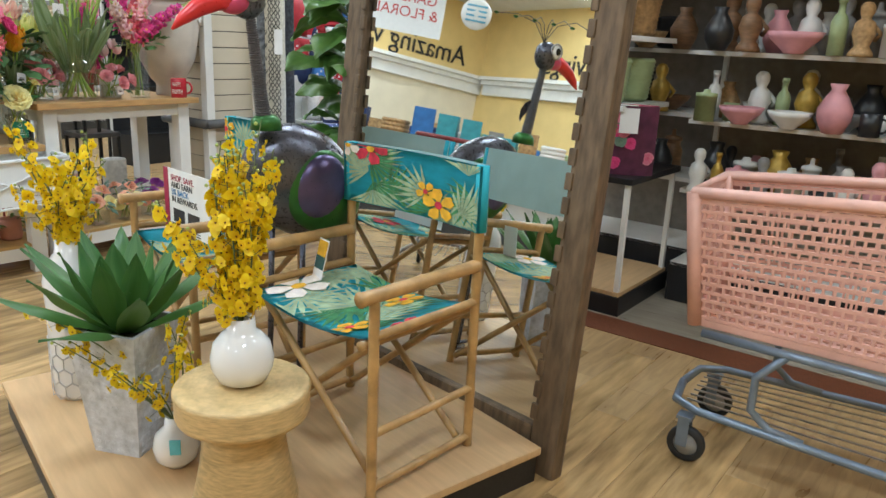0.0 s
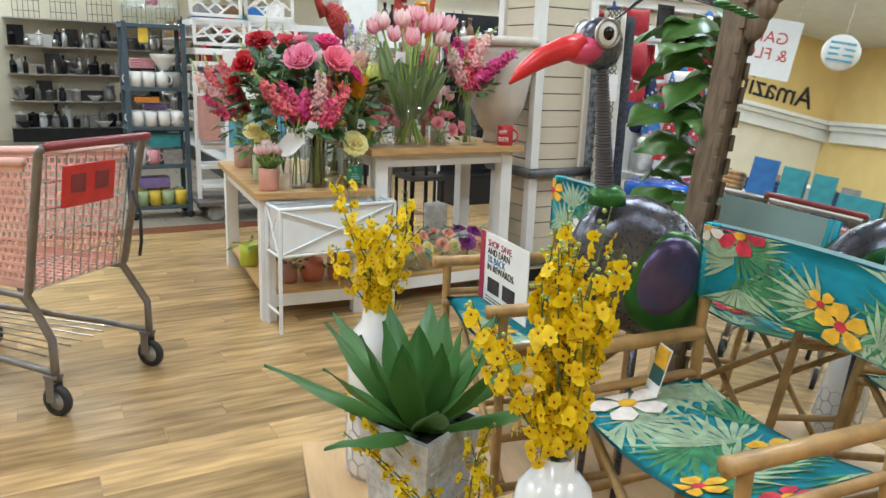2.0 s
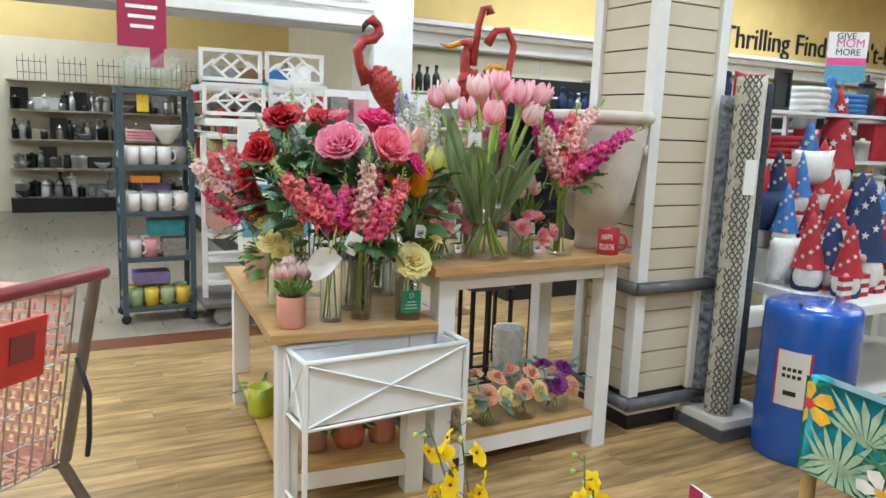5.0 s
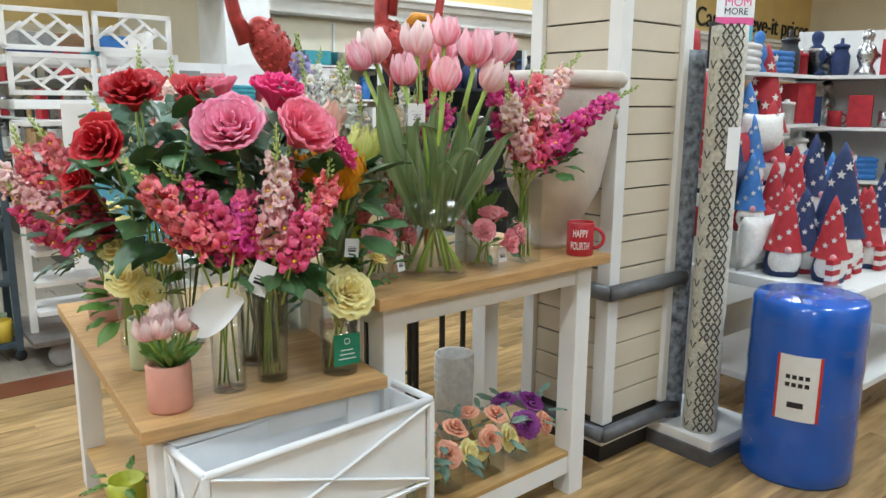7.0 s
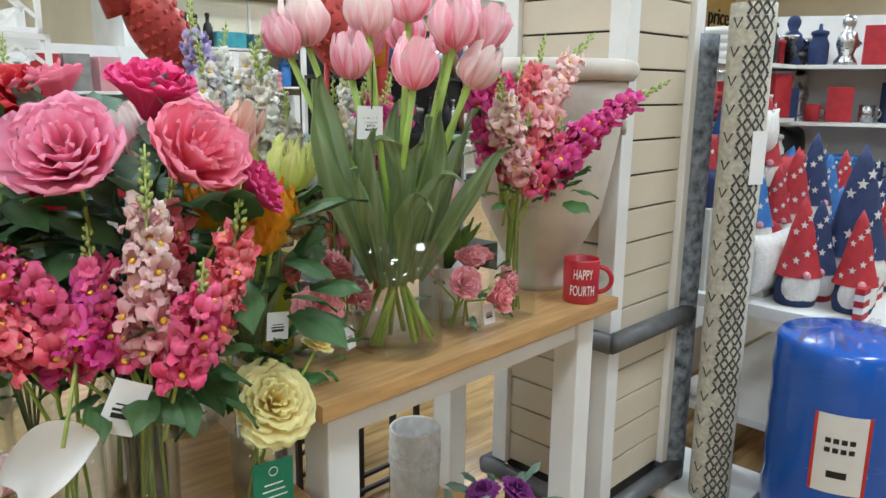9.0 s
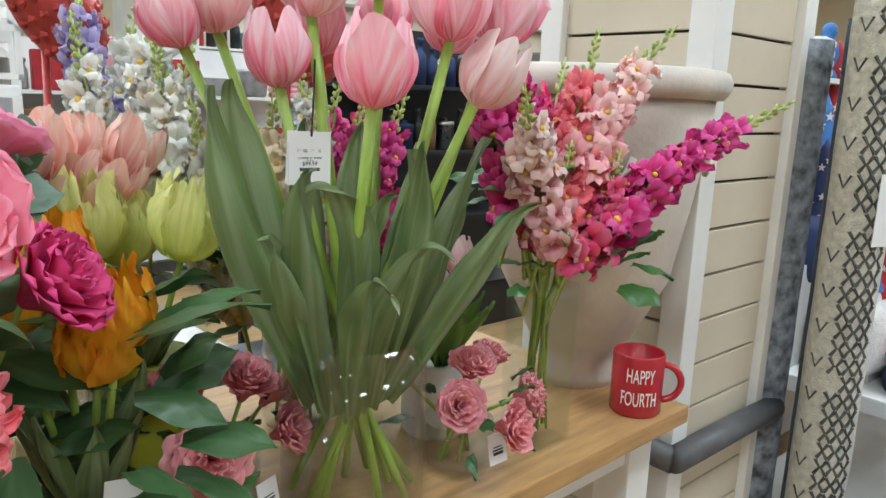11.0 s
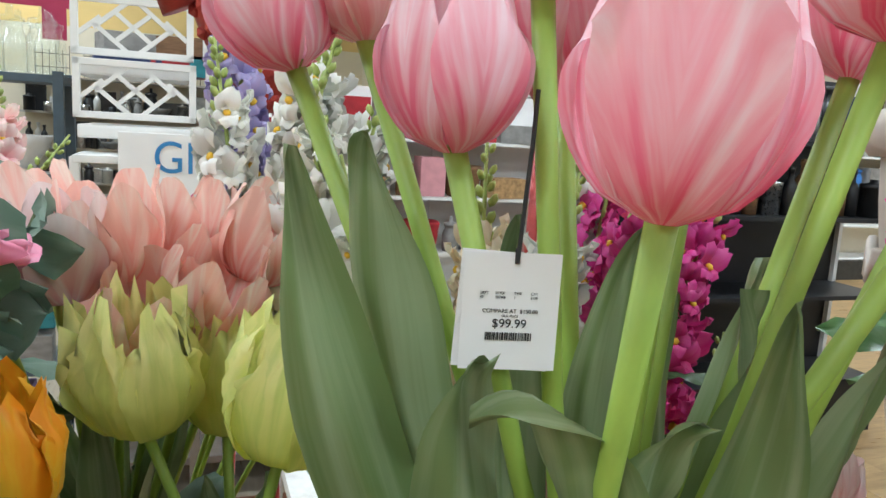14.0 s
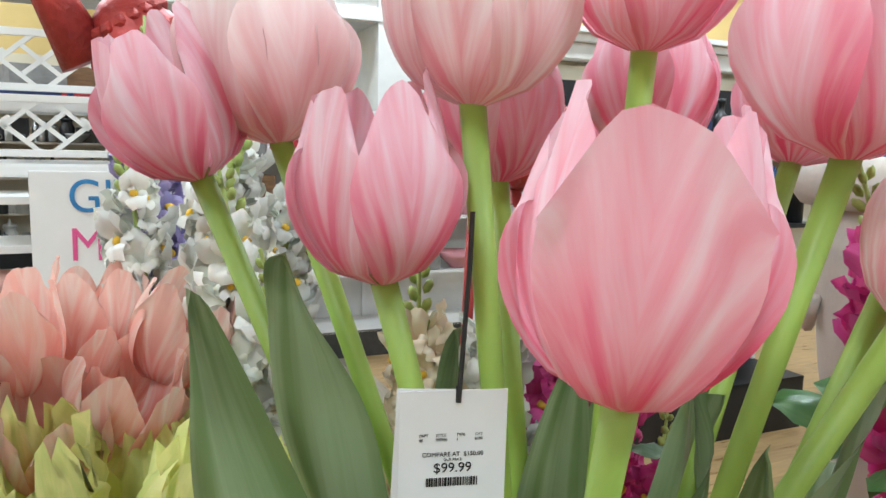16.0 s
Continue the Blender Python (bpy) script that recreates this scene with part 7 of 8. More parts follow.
# ---- trolleys ----
def trolley(m, label, frame_mat, sign):
    c = thing("shopping_cart", label, "shopping cart", m, group="shopping carts")
    L1, zb, zt = 0.92, 0.475, 0.90
    def lattice(p00, p10, p11, p01, nu, nv):
        """Slotted plastic panel between four corners."""
        bm = B()
        q = [Vector(p) for p in (p00, p10, p11, p01)]
        at = lambda s, t: (q[0] * (1 - s) + q[1] * s) * (1 - t) + (q[3] * (1 - s) + q[2] * s) * t
        nrm = (q[1] - q[0]).cross(q[3] - q[0]).normalized() * 0.004
        def strip(a, b, c_, d):
            fr = [bm.verts.new(x + nrm) for x in (a, b, c_, d)]
            bk = [bm.verts.new(x - nrm) for x in (a, b, c_, d)]
            bm.faces.new(fr)
            bm.faces.new(bk[::-1])
            for i in range(4):
                bm.faces.new((fr[i], bk[i], bk[(i + 1) % 4], fr[(i + 1) % 4]))
        for j in range(nv + 1):
            h = 0.34 / nv if 0 < j < nv else 0.10
            t0, t1 = max(0, j / nv - h / 2), min(1, j / nv + h / 2)
            strip(at(0, t0), at(1, t0), at(1, t1), at(0, t1))
        for j in range(nv):
            for i in range(nu + 1):
                s = (i + (0.5 if j % 2 else 0)) / nu
                w = 0.24 / nu
                s0, s1 = max(0, s - w / 2), min(1, s + w / 2)
                if s1 > s0:
                    strip(at(s0, j / nv), at(s1, j / nv), at(s1, (j + 1) / nv), at(s0, (j + 1) / nv))
        return bm
    wr, wf = 0.255, 0.205
    corners = {}
    for nm, x, w in (("r", 0.06, wr), ("f", L1, wf)):
        for sd, sy in (("L", 1), ("R", -1)):
            corners[nm + sd + "b"] = (x + (0.06 if nm == "r" else -0.05), sy * (w - 0.03), zb)
            corners[nm + sd + "t"] = (x, sy * w, zt - (0.0 if nm == "f" else -0.06))
    for sd in "LR":
        part("side_panel", lattice(corners["r" + sd + "b"], corners["f" + sd + "b"], corners["f" + sd + "t"], corners["r" + sd + "t"], 26, 15), PINKPLA, c)
    part("front_panel", lattice(corners["fLb"], corners["fRb"], corners["fRt"], corners["fLt"], 14, 15), PINKPLA, c)
    part("floor_panel", lattice(corners["rLb"], corners["fLb"], corners["fRb"], corners["rRb"], 20, 12), PINKPLA, c)
    bm = B()
    rim = [corners["rRt"], corners["fRt"], corners["fLt"], corners["rLt"]]
    tube(bm, rim, 0.018, 8)
    part("rim", bm, PINKPLA, c, smooth=True)
    for sd in "LR":
        bm = B()
        tube(bm, [corners["f" + sd + "b"], corners["f" + sd + "t"]], 0.024, 8)
        part("corner_post", bm, PINKPLA, c, smooth=True)
    # rear gate of wire
    for k in range(11):
        y = -0.22 + 0.044 * k
        bm = B()
        tube(bm, [(0.10, y, zb), (0.02, y * 1.08, zt + 0.08)], 0.003, 5)
        part("gate_wire", bm, CHROME, c)
    for k in range(6):
        bm = B()
        t = k / 5
        tube(bm, [(0.10 - 0.08 * t, -0.23, zb + (zt + 0.08 - zb) * t), (0.10 - 0.08 * t, 0.23, zb + (zt + 0.08 - zb) * t)], 0.003, 5)
        part("gate_wire", bm, CHROME, c)
    for sy in (-1, 1):
        bm = B()
        tube(bm, [(-0.05, sy * 0.262, 1.02), (-0.02, sy * 0.262, 1.0), (0.10, sy * 0.25, zb), (0.11, sy * 0.25, zb - 0.02), (0.0, sy * 0.26, 0.30), (0.0, sy * 0.26, 0.14)], 0.016, 10)
        part("upright", bm, frame_mat, c, smooth=True)
        bm = B()
        tube(bm, [(0.11, sy * 0.25, zb - 0.02), (L1 - 0.08, sy * 0.19, zb - 0.02)], 0.014, 8)
        part("basket_bar", bm, frame_mat, c, smooth=True)
        bm = B()
        tube(bm, [(0.0, sy * 0.26, 0.17), (0.25, sy * 0.245, 0.18), (L1 - 0.10, sy * 0.20, 0.19), (L1 - 0.02, sy * 0.15, 0.19), (L1, 0, 0.19)], 0.014, 8)
        part("base_bar", bm, frame_mat, c, smooth=True)
        bm = B()
        tube(bm, [(0.58, sy * 0.21, zb - 0.02), (0.66, sy * 0.21, 0.36), (0.66, sy * 0.21, 0.25), (0.60, sy * 0.21, 0.20), (0.50, sy * 0.215, 0.19)], 0.013, 8)
        part("brace", bm, frame_mat, c, smooth=True)
        for x, y in ((0.0, sy * 0.26), (L1 - 0.08, sy * 0.19)):
            w_ = new("caster")
            w_.parent, w_.matrix_basis = c, pose(x, y, 0.062)
            bm = B()
            lathe(bm, [(0.040, -0.014), (0.058, -0.014), (0.062, -0.008), (0.062, 0.008), (0.058, 0.014), (0.040, 0.014), (0.040, -0.014)], 24, Matrix.Rotation(radians(90), 4, "X"))
            part("tyre", bm, RUBBER, w_, smooth=True)
            bm = B()
            lathe(bm, [(0, -0.013), (0.012, -0.015), (0.016, -0.008), (0.041, -0.008), (0.041, 0.008), (0.016, 0.008), (0.012, 0.015), (0, 0.013)], 24, Matrix.Rotation(radians(90), 4, "X"))
            part("hub", bm, WHEELGREY, w_, smooth=True)
            bm = B()
            for s2 in (-1, 1):
                box(bm, 0.012, s2 * 0.022, 0.045, 0.038, 0.005, 0.10, 0.002)
            box(bm, 0.012, 0, 0.096, 0.05, 0.05, 0.012, 0.002)
            part("fork", bm, frame_mat, w_)
    for k in range(7):
        y = -0.18 + 0.06 * k
        bm = B()
        tube(bm, [(0.12, y, 0.19), (L1 - 0.05, y * 0.7, 0.19)], 0.004, 5)
        part("base_wire", bm, CHROME, c)
    bm = B()
    tube(bm, [(-0.05, -0.262, 1.02), (-0.055, -0.25, 1.022), (-0.055, 0.25, 1.022), (-0.05, 0.262, 1.02)], 0.017, 12)
    part("handle", bm, DKRED, c, "dark red plastic grip", smooth=True)
    if sign:
        sgn = Matrix.Translation((0.0, 0.02, 0.86)) @ Matrix.Rotation(radians(-9), 4, "Y")
        bm = B()
        box(bm, 0, 0, 0, 0.012, 0.26, 0.16, 0.003)
        sp = part("seat_flap", bm, REDPLA, c, "red plastic seat flap", m=sgn)
        for y in (-0.06, 0.06):
            bm = B()
            box(bm, -0.008, y, 0.01, 0.002, 0.07, 0.07)
            part("printed_square", bm, DKRED, sp)
        bm = B()
        tube(bm, [(-0.01, -0.20, 0.80), (-0.03, -0.215, 0.70), (-0.03, -0.21, 0.58), (-0.01, -0.22, 0.52)], 0.007, 6)
        part("strap", bm, RUBBER, c, smooth=True)
    return c


trolley(pose(-1.005, 3.235, 0, 0, 0, 177), "red-handled shopping cart with a salmon plastic basket", GREYSTEEL, True)
trolley(pose(2.30, 2.42, 0, 0, 0, 138) @ pose(-0.86, -0.19, 0), "salmon plastic shopping cart on a blue-grey steel frame", BLUESTEEL, False)

# ---- goods ----
GOODCOL = {
    "white": mat("white_ceramic", (0.72, 0.71, 0.68), 0.3, var=0.06), "grey": mat("grey_ceramic", (0.25, 0.24, 0.23), 0.45, var=0.25), "black": mat("black_enamel", (0.02, 0.02, 0.022), 0.35, var=0.3),
    "brown": mat("brown_wood", (0.20, 0.10, 0.045), 0.55, var=0.3, stretch=(1, 1, 4)), "tan": mat("tan_wicker", (0.42, 0.25, 0.11), 0.7, var=0.35, scale=40, bump=0.6), "steel": mat("brushed_steel", (0.5, 0.5, 0.5), 0.28, metal=1.0, var=0.1),
    "blue": mat("blue_card", (0.03, 0.16, 0.45), 0.45, var=0.2), "teal": mat("teal_card_box", (0.04, 0.30, 0.36), 0.45, var=0.2), "red": mat("red_cloth", (0.42, 0.02, 0.03), 0.7, var=0.2, bump=0.4), "navy": mat("navy_cloth", (0.018, 0.035, 0.11), 0.75, var=0.25, bump=0.4),
    "yellow": mat("yellow_glaze", (0.70, 0.48, 0.05), 0.4, var=0.15), "green": mat("sage_glaze", (0.34, 0.42, 0.22), 0.4, var=0.15), "pink": mat("pink_card", (0.66, 0.30, 0.33), 0.5, var=0.1), "orange": mat("orange_card", (0.75, 0.26, 0.03), 0.5, var=0.1), "purple": mat("lilac_cloth", (0.26, 0.19, 0.42), 0.7, var=0.15), "fluff": mat("white_fluff", (0.78, 0.76, 0.72), 0.95, var=0.1, scale=60, bump=1.0, bscale=200), "gold": mat("old_gold", (0.45, 0.28, 0.05), 0.4, metal=0.4, var=0.3),
}
SHAPES = {}


def goods_mesh(kind, col):
    key = (kind, col)
    if key in SHAPES:
        return SHAPES[key]
    bm = B()
    if kind == "vase":
        lathe(bm, [(0, 0), (0.045, 0), (0.075, 0.06), (0.08, 0.11), (0.05, 0.17), (0.03, 0.20), (0.04, 0.23), (0.033, 0.23), (0.02, 0.2), (0, 0.19)], 20)
    elif kind == "bottle":
        lathe(bm, [(0, 0), (0.035, 0), (0.036, 0.14), (0.025, 0.17), (0.014, 0.18), (0.014, 0.22), (0.018, 0.22), (0.018, 0.245), (0, 0.245)], 16)
    elif kind == "canister":
        lathe(bm, [(0, 0), (0.055, 0), (0.056, 0.13), (0.058, 0.13), (0.058, 0.15), (0.02, 0.155), (0.018, 0.17), (0, 0.172)], 20)
    elif kind == "bowl":
        lathe(bm, [(0, 0), (0.04, 0), (0.045, 0.01), (0.10, 0.06), (0.115, 0.09), (0.108, 0.09), (0.09, 0.06), (0, 0.02)], 24)
    elif kind == "mug":
        lathe(bm, [(0, 0), (0.042, 0), (0.044, 0.1), (0.040, 0.1), (0.039, 0.01), (0, 0.008)], 18)
        tube(bm, [(0.043 + 0.03 * math.sin(a), 0, 0.05 + 0.03 * math.cos(a)) for a in [math.pi * k / 8 for k in range(9)]], 0.005, 6)
    elif kind == "box":
        box(bm, 0, 0, 0.11, 0.15, 0.13, 0.22, 0.004)
    elif kind == "carton":
        box(bm, 0, 0, 0.06, 0.24, 0.16, 0.12, 0.004)
        box(bm, 0, 0, 0.1205, 0.24, 0.03, 0.002)
    elif kind == "figurine":
        lathe(bm, [(0, 0), (0.06, 0), (0.055, 0.02), (0.035, 0.05), (0.055, 0.11), (0.045, 0.16), (0.022, 0.18), (0.034, 0.21), (0.034, 0.235), (0.02, 0.255), (0, 0.26)], 16)
        tube(bm, [(0.03, 0.03, 0.15), (0.07, 0.03, 0.11), (0.04, 0.05, 0.08)], 0.012, 6)
    elif kind == "basket":
        prof = [(0, 0), (0.09, 0)]
        for k in range(10):
            prof += [(0.10 + 0.002 * k, 0.012 + 0.018 * k), (0.108 + 0.002 * k, 0.02 + 0.018 * k)]
        lathe(bm, prof + [(0.115, 0.2), (0.10, 0.19), (0, 0.05)], 24)
    elif kind == "cushion":
        for sg in (1, -1):
            sheet(bm, lambda s, t, sg=sg: ((s - 0.5) * 0.32 * (1 - 0.10 * math.sin(math.pi * t)), sg * 0.07 * (max(0, math.sin(math.pi * s) * math.sin(math.pi * t))) ** 0.5, 0.12 + (t - 0.5) * 0.24 * (1 - 0.10 * math.sin(math.pi * s))), 10, 10)
        bmesh.ops.remove_doubles(bm, verts=bm.verts[:], dist=0.001)
        bmesh.ops.recalc_face_normals(bm, faces=bm.faces[:])
    elif kind == "frame":
        for x, z, w, h in ((0, 0.01, 0.18, 0.02), (0, 0.23, 0.18, 0.02), (-0.08, 0.12, 0.02, 0.2), (0.08, 0.12, 0.02, 0.2)):
            box(bm, x, 0, z, w, 0.018, h, 0.002)
        box(bm, 0, 0.004, 0.12, 0.15, 0.004, 0.2)
    elif kind == "towels":
        ring = []
        for k in range(4):
            z = 0.034 * k
            ring += [(0.104, z + 0.001), (0.112, z + 0.010), (0.112, z + 0.024), (0.104, z + 0.033)]
        lathe(bm, [(0, 0)] + [(r * 1.25, z) for r, z in ring] + [(0, 0.136)], 4, Matrix.Diagonal((1, 0.8, 1, 1)) @ Matrix.Rotation(math.pi / 4, 4, "Z"))
    elif kind == "jar":
        lathe(bm, [(0, 0), (0.05, 0), (0.055, 0.02), (0.055, 0.12), (0.04, 0.15), (0.042, 0.17), (0.05, 0.172), (0.046, 0.19), (0.012, 0.2), (0.010, 0.23), (0, 0.235)], 18)
    mt = GLASS if col == "glass" else GOODCOL[col]
    SHAPES[key] = mesh_of(kind, bm, mt, kind not in ("box", "carton", "frame"))
    return SHAPES[key]


NAMES = {"vase": ("vase", "vase"), "bottle": ("bottle", "bottle"), "canister": ("canister", "canister"), "bowl": ("bowl", "bowl"), "mug": ("mug", "mug"), "box": ("boxed_item", "box"), "carton": ("carton", "box"), "figurine": ("figurine", "figurine"), "basket": ("basket", "basket"), "cushion": ("cushion", "cushion"), "frame": ("picture_frame", "frame"), "towels": ("folded_towel", "towel"), "jar": ("lidded_jar", "jar")}
COLW = {"white": "white ceramic", "grey": "grey stone-look", "black": "black enamelled", "brown": "dark wooden", "tan": "woven tan", "steel": "brushed steel", "blue": "blue printed", "teal": "teal printed", "red": "red fabric", "navy": "navy fabric", "yellow": "yellow glazed", "green": "sage green", "pink": "pink printed", "orange": "orange printed", "purple": "lilac", "fluff": "fluffy white", "gold": "old-gold painted", "glass": "clear glass"}
SIZE = {"vase": 0.17, "bottle": 0.08, "canister": 0.125, "bowl": 0.24, "mug": 0.13, "box": 0.165, "carton": 0.26, "figurine": 0.14, "basket": 0.25, "cushion": 0.33, "frame": 0.20, "towels": 0.24, "jar": 0.12}
HIGH = {"vase": 0.23, "bottle": 0.245, "canister": 0.172, "bowl": 0.09, "mug": 0.1, "box": 0.22, "carton": 0.122, "figurine": 0.26, "basket": 0.2, "cushion": 0.24, "frame": 0.24, "towels": 0.15, "jar": 0.235}


def good(kind, col, m, where, s=1.0, sz=None):
    nm, cat_ = NAMES[kind]
    ob = new(nm, goods_mesh(kind, col))
    ob.matrix_world = m @ Matrix.Diagonal((s, s, sz or s, 1))
    return tagged(ob, COLW[col] + " " + cat_ + " " + where, cat_, where)


def fill(m, length, z, kinds, cols, rg, where, clear, depth=0.22, s=1.0, gap=0.02):
    """Stands goods along x on a shelf at height z."""
    x = 0.04
    while True:
        k, c_ = rg.choice(kinds), rg.choice(cols)
        q = s * rg.uniform(0.85, 1.15)
        q = min(q, (clear - 0.01) / HIGH[k])
        if x + SIZE[k] * q > length - 0.03:
            return
        good(k, c_, m @ pose(x + SIZE[k] * q / 2, depth * rg.uniform(0.42, 0.58), z + 0.001, 0, 0, rg.uniform(-12, 12) if k != "mug" else rg.uniform(-60, 20)), where, q)
        x += SIZE[k] * q + gap * rg.uniform(0.2, 1.6)


def gondola(m, length, levels, depth, label, panel, shelf_mat, edge, back=True, ends=True, name="shelving_unit", top=None):
    g = thing(name, label, "shelving unit", m)
    top = top or levels[-1] + 0.35
    if back:
        bm = B()
        box(bm, length / 2, depth - 0.01, top / 2, length, 0.02, top)
        part("back_panel", bm, panel, g)
    bm = B()
    box(bm, length / 2, depth / 2, levels[0] / 2, length, depth, levels[0] - 0.004, 0.003)
    part("plinth", bm, edge, g)
    for z in levels:
        bm = B()
        box(bm, length / 2, depth / 2 - 0.01, z - 0.012, length - 0.01, depth - 0.02, 0.022, 0.002)
        part("shelf", bm, shelf_mat, g)
    n = max(1, round(length / 1.2))
    for k in range(n + 1):
        bm = B()
        box(bm, min(length - 0.012, max(0.012, length * k / n)), depth - 0.035, top / 2, 0.024, 0.03, top)
        part("upright", bm, edge if not ends else WHITE, g)
    return g


rg = random.Random(77)
# slate-blue tower of mugs
tw = L(-0.865, 2.86, 0)
twr = thing("shelf_tower", "slate-blue painted wooden shelf tower on castors", "shelving unit", tw)
for x in (0.018, 0.462):
    for y in (0.018, 0.302):
        bm = B()
        box(bm, x, y, 0.83, 0.036, 0.036, 1.54, 0.003)
        part("post", bm, BLUEGREY, twr)
        bm = B()
        lathe(bm, [(0, -0.012), (0.03, -0.012), (0.032, 0), (0.03, 0.012), (0, 0.012)], 16, Matrix.Translation((x, y, 0.033)) @ Matrix.Rotation(radians(90), 4, "X"))
        part("castor", bm, RUBBER, twr, smooth=True)
LV = (0.115, 0.46, 0.775, 1.09, 1.585)
for z in LV:
    bm = B()
    box(bm, 0.24, 0.16, z - 0.015, 0.478, 0.318, 0.03, 0.003)
    part("shelf", bm, BLUEGREY, twr)
for z, cols in ((0.115, ("green", "yellow", "green", "yellow")), (0.46, ("white", "pink")), (0.775, ("white", "white", "white", "white")), (1.09, ("white", "white", "white", "grey"))):
    for k in range(4):
        if z == 0.46 and k > 1:
            continue
        good("mug", cols[k % len(cols)], tw @ pose(0.085 + 0.103 * k, 0.06, z + 0.001, 0, 0, rg.uniform(-30, 20)), "on the slate-blue shelf tower", 1.1, 1.2)
        good("mug", cols[(k + 1) % len(cols)], tw @ pose(0.085 + 0.103 * k, 0.20, z + 0.001, 0, 0, 160), "on the slate-blue shelf tower", 1.1, 1.2)
good("towels", "purple", tw @ pose(0.24, 0.17, 0.912), "on the slate-blue shelf tower", 0.9, 0.3)
good("carton", "orange", tw @ pose(0.17, 0.10, 0.97), "on the slate-blue shelf tower", 0.75, 0.35)
good("carton", "teal", tw @ pose(0.30, 0.16, 0.60), "on the slate-blue shelf tower", 1.0, 0.9)
good("box", "grey", tw @ pose(0.34, 0.09, 0.461, 0, 0, 4), "on the slate-blue shelf tower", 1.0, 0.55)
good("carton", "purple", tw @ pose(0.2, 0.18, 0.255), "on the slate-blue shelf tower", 1.0, 0.7)
good("towels", "pink", tw @ pose(0.16, 0.2, 1.235), "on the slate-blue shelf tower", 0.9, 0.6)
good("bowl", "white", tw @ pose(0.32, 0.14, 1.23), "on the slate-blue shelf tower", 0.9, 1.4)
bm = B()
box(bm, 0, 0, 0, 0.075, 0.003, 0.12, 0.001)
solo("shelf_sign", bm, GOODCOL["yellow"], "small yellow card hung from the tower shelf", "sign", tw @ pose(0.16, 0.02, 1.50, 0, 0, 4))
for k in range(4):
    for y in (0.08, 0.23):
        good("jar", "glass", tw @ pose(0.08 + 0.108 * k, y, 1.587), "on top of the slate-blue shelf tower", 1.05)


def lattice_chair(m, label):
    c = thing("lattice_chair", label, "chair", m, group="stacked white lattice chairs")
    w, z0, z1 = 0.40, 0.0, 0.19
    for a, b in (((0, 0, z0), (w, 0, z0)), ((0, 0, z1), (w, 0, z1)), ((0, 0, z0), (0, 0, z1)), ((w, 0, z0), (w, 0, z1))):
        bm = B()
        d = Vector(b) - Vector(a)
        box(bm, *((Vector(a) + Vector(b)) / 2), abs(d.x) + 0.026, 0.024, abs(d.z) + 0.026, 0.003)
        part("back_rail", bm, WHITE, c)
    for s, t, ang in ((0.13, 0.055, 40), (0.13, 0.135, -40), (0.29, 0.055, -40), (0.29, 0.135, 40), (0.21, 0.095, 40), (0.21, 0.095, -40), (0.06, 0.095, -40), (0.36, 0.095, 40)):
        bm = B()
        box(bm, 0, 0, 0, 0.15 if 0.08 < s < 0.34 else 0.10, 0.018, 0.016, m=Matrix.Translation((s - 0.01, 0.0, t)) @ Matrix.Rotation(radians(ang), 4, "Y"))
        part("lattice_bar", bm, WHITE, c)
    bm = B()
    box(bm, w / 2, 0.20, -0.06, w, 0.42, 0.05, 0.01)
    part("seat", bm, WHITE, c)
    return c


cart = thing("flat_trolley", "grey flat trolley under stacked white furniture", "trolley", L(-0.36, 2.62, 0))
bm = B()
box(bm, 0.55, 0.25, 0.16, 1.15, 0.60, 0.03, 0.004)
part("deck", bm, GREYSTEEL, cart)
for x in (0.12, 1.0):
    for y in (0.02, 0.48):
        bm = B()
        lathe(bm, [(0.0, -0.018), (0.05, -0.018), (0.07, -0.012), (0.07, 0.012), (0.05, 0.018), (0, 0.018)], 20, Matrix.Translation((x, y, 0.072)) @ Matrix.Rotation(radians(90), 4, "X"))
        part("wheel", bm, WHEELGREY, cart, smooth=True)
for k, (u, v, z) in enumerate(((-0.33, 2.78, 1.45), (-0.34, 2.83, 1.68), (0.13, 2.82, 1.47), (0.12, 2.88, 1.69))):
    lattice_chair(L(u, v, z), "white painted chair with a lattice back, stacked")
st = thing("furniture_stack", "stack of white painted chair frames on the trolley", "chair stack", L(-0.36, 2.62, 0.175))
for k, (x, z, w, h) in enumerate(((0.02, 0.56, 0.035, 1.12), (0.40, 0.56, 0.035, 1.12), (0.56, 0.56, 0.035, 1.12), (0.94, 0.56, 0.035, 1.12))):
    bm = B()
    box(bm, x, 0.16, z, w, 0.035, h, 0.003)
    part("leg", bm, WHITE, st)
for z in (0.12, 0.28, 0.45, 0.62, 0.78, 0.95, 1.12):
    for x in (0.21, 0.75):
        bm = B()
        box(bm, x, 0.18 + 0.02 * math.sin(z * 9), z, 0.36, 0.30, 0.028, 0.004)
        part("seat_frame", bm, WHITE, st)
bm = B()
box(bm, 0, 0, 0, 0.13, 0.34, 0.34, 0.006)
solo("pink_crate", bm, DUSTY, "dusty pink crate standing on the flat trolley", "crate", L(-0.27, 2.68, 0.86))
for k, c_ in enumerate(("navy", "red", "teal", "grey", "brown", "blue")):
    good("carton", c_, L(-0.15 + 0.17 * (k % 3), 3.05, 1.62 + 0.08 * (k // 3), rg.uniform(-25, 25)), "piled behind the white chairs", 1.1, 0.6)

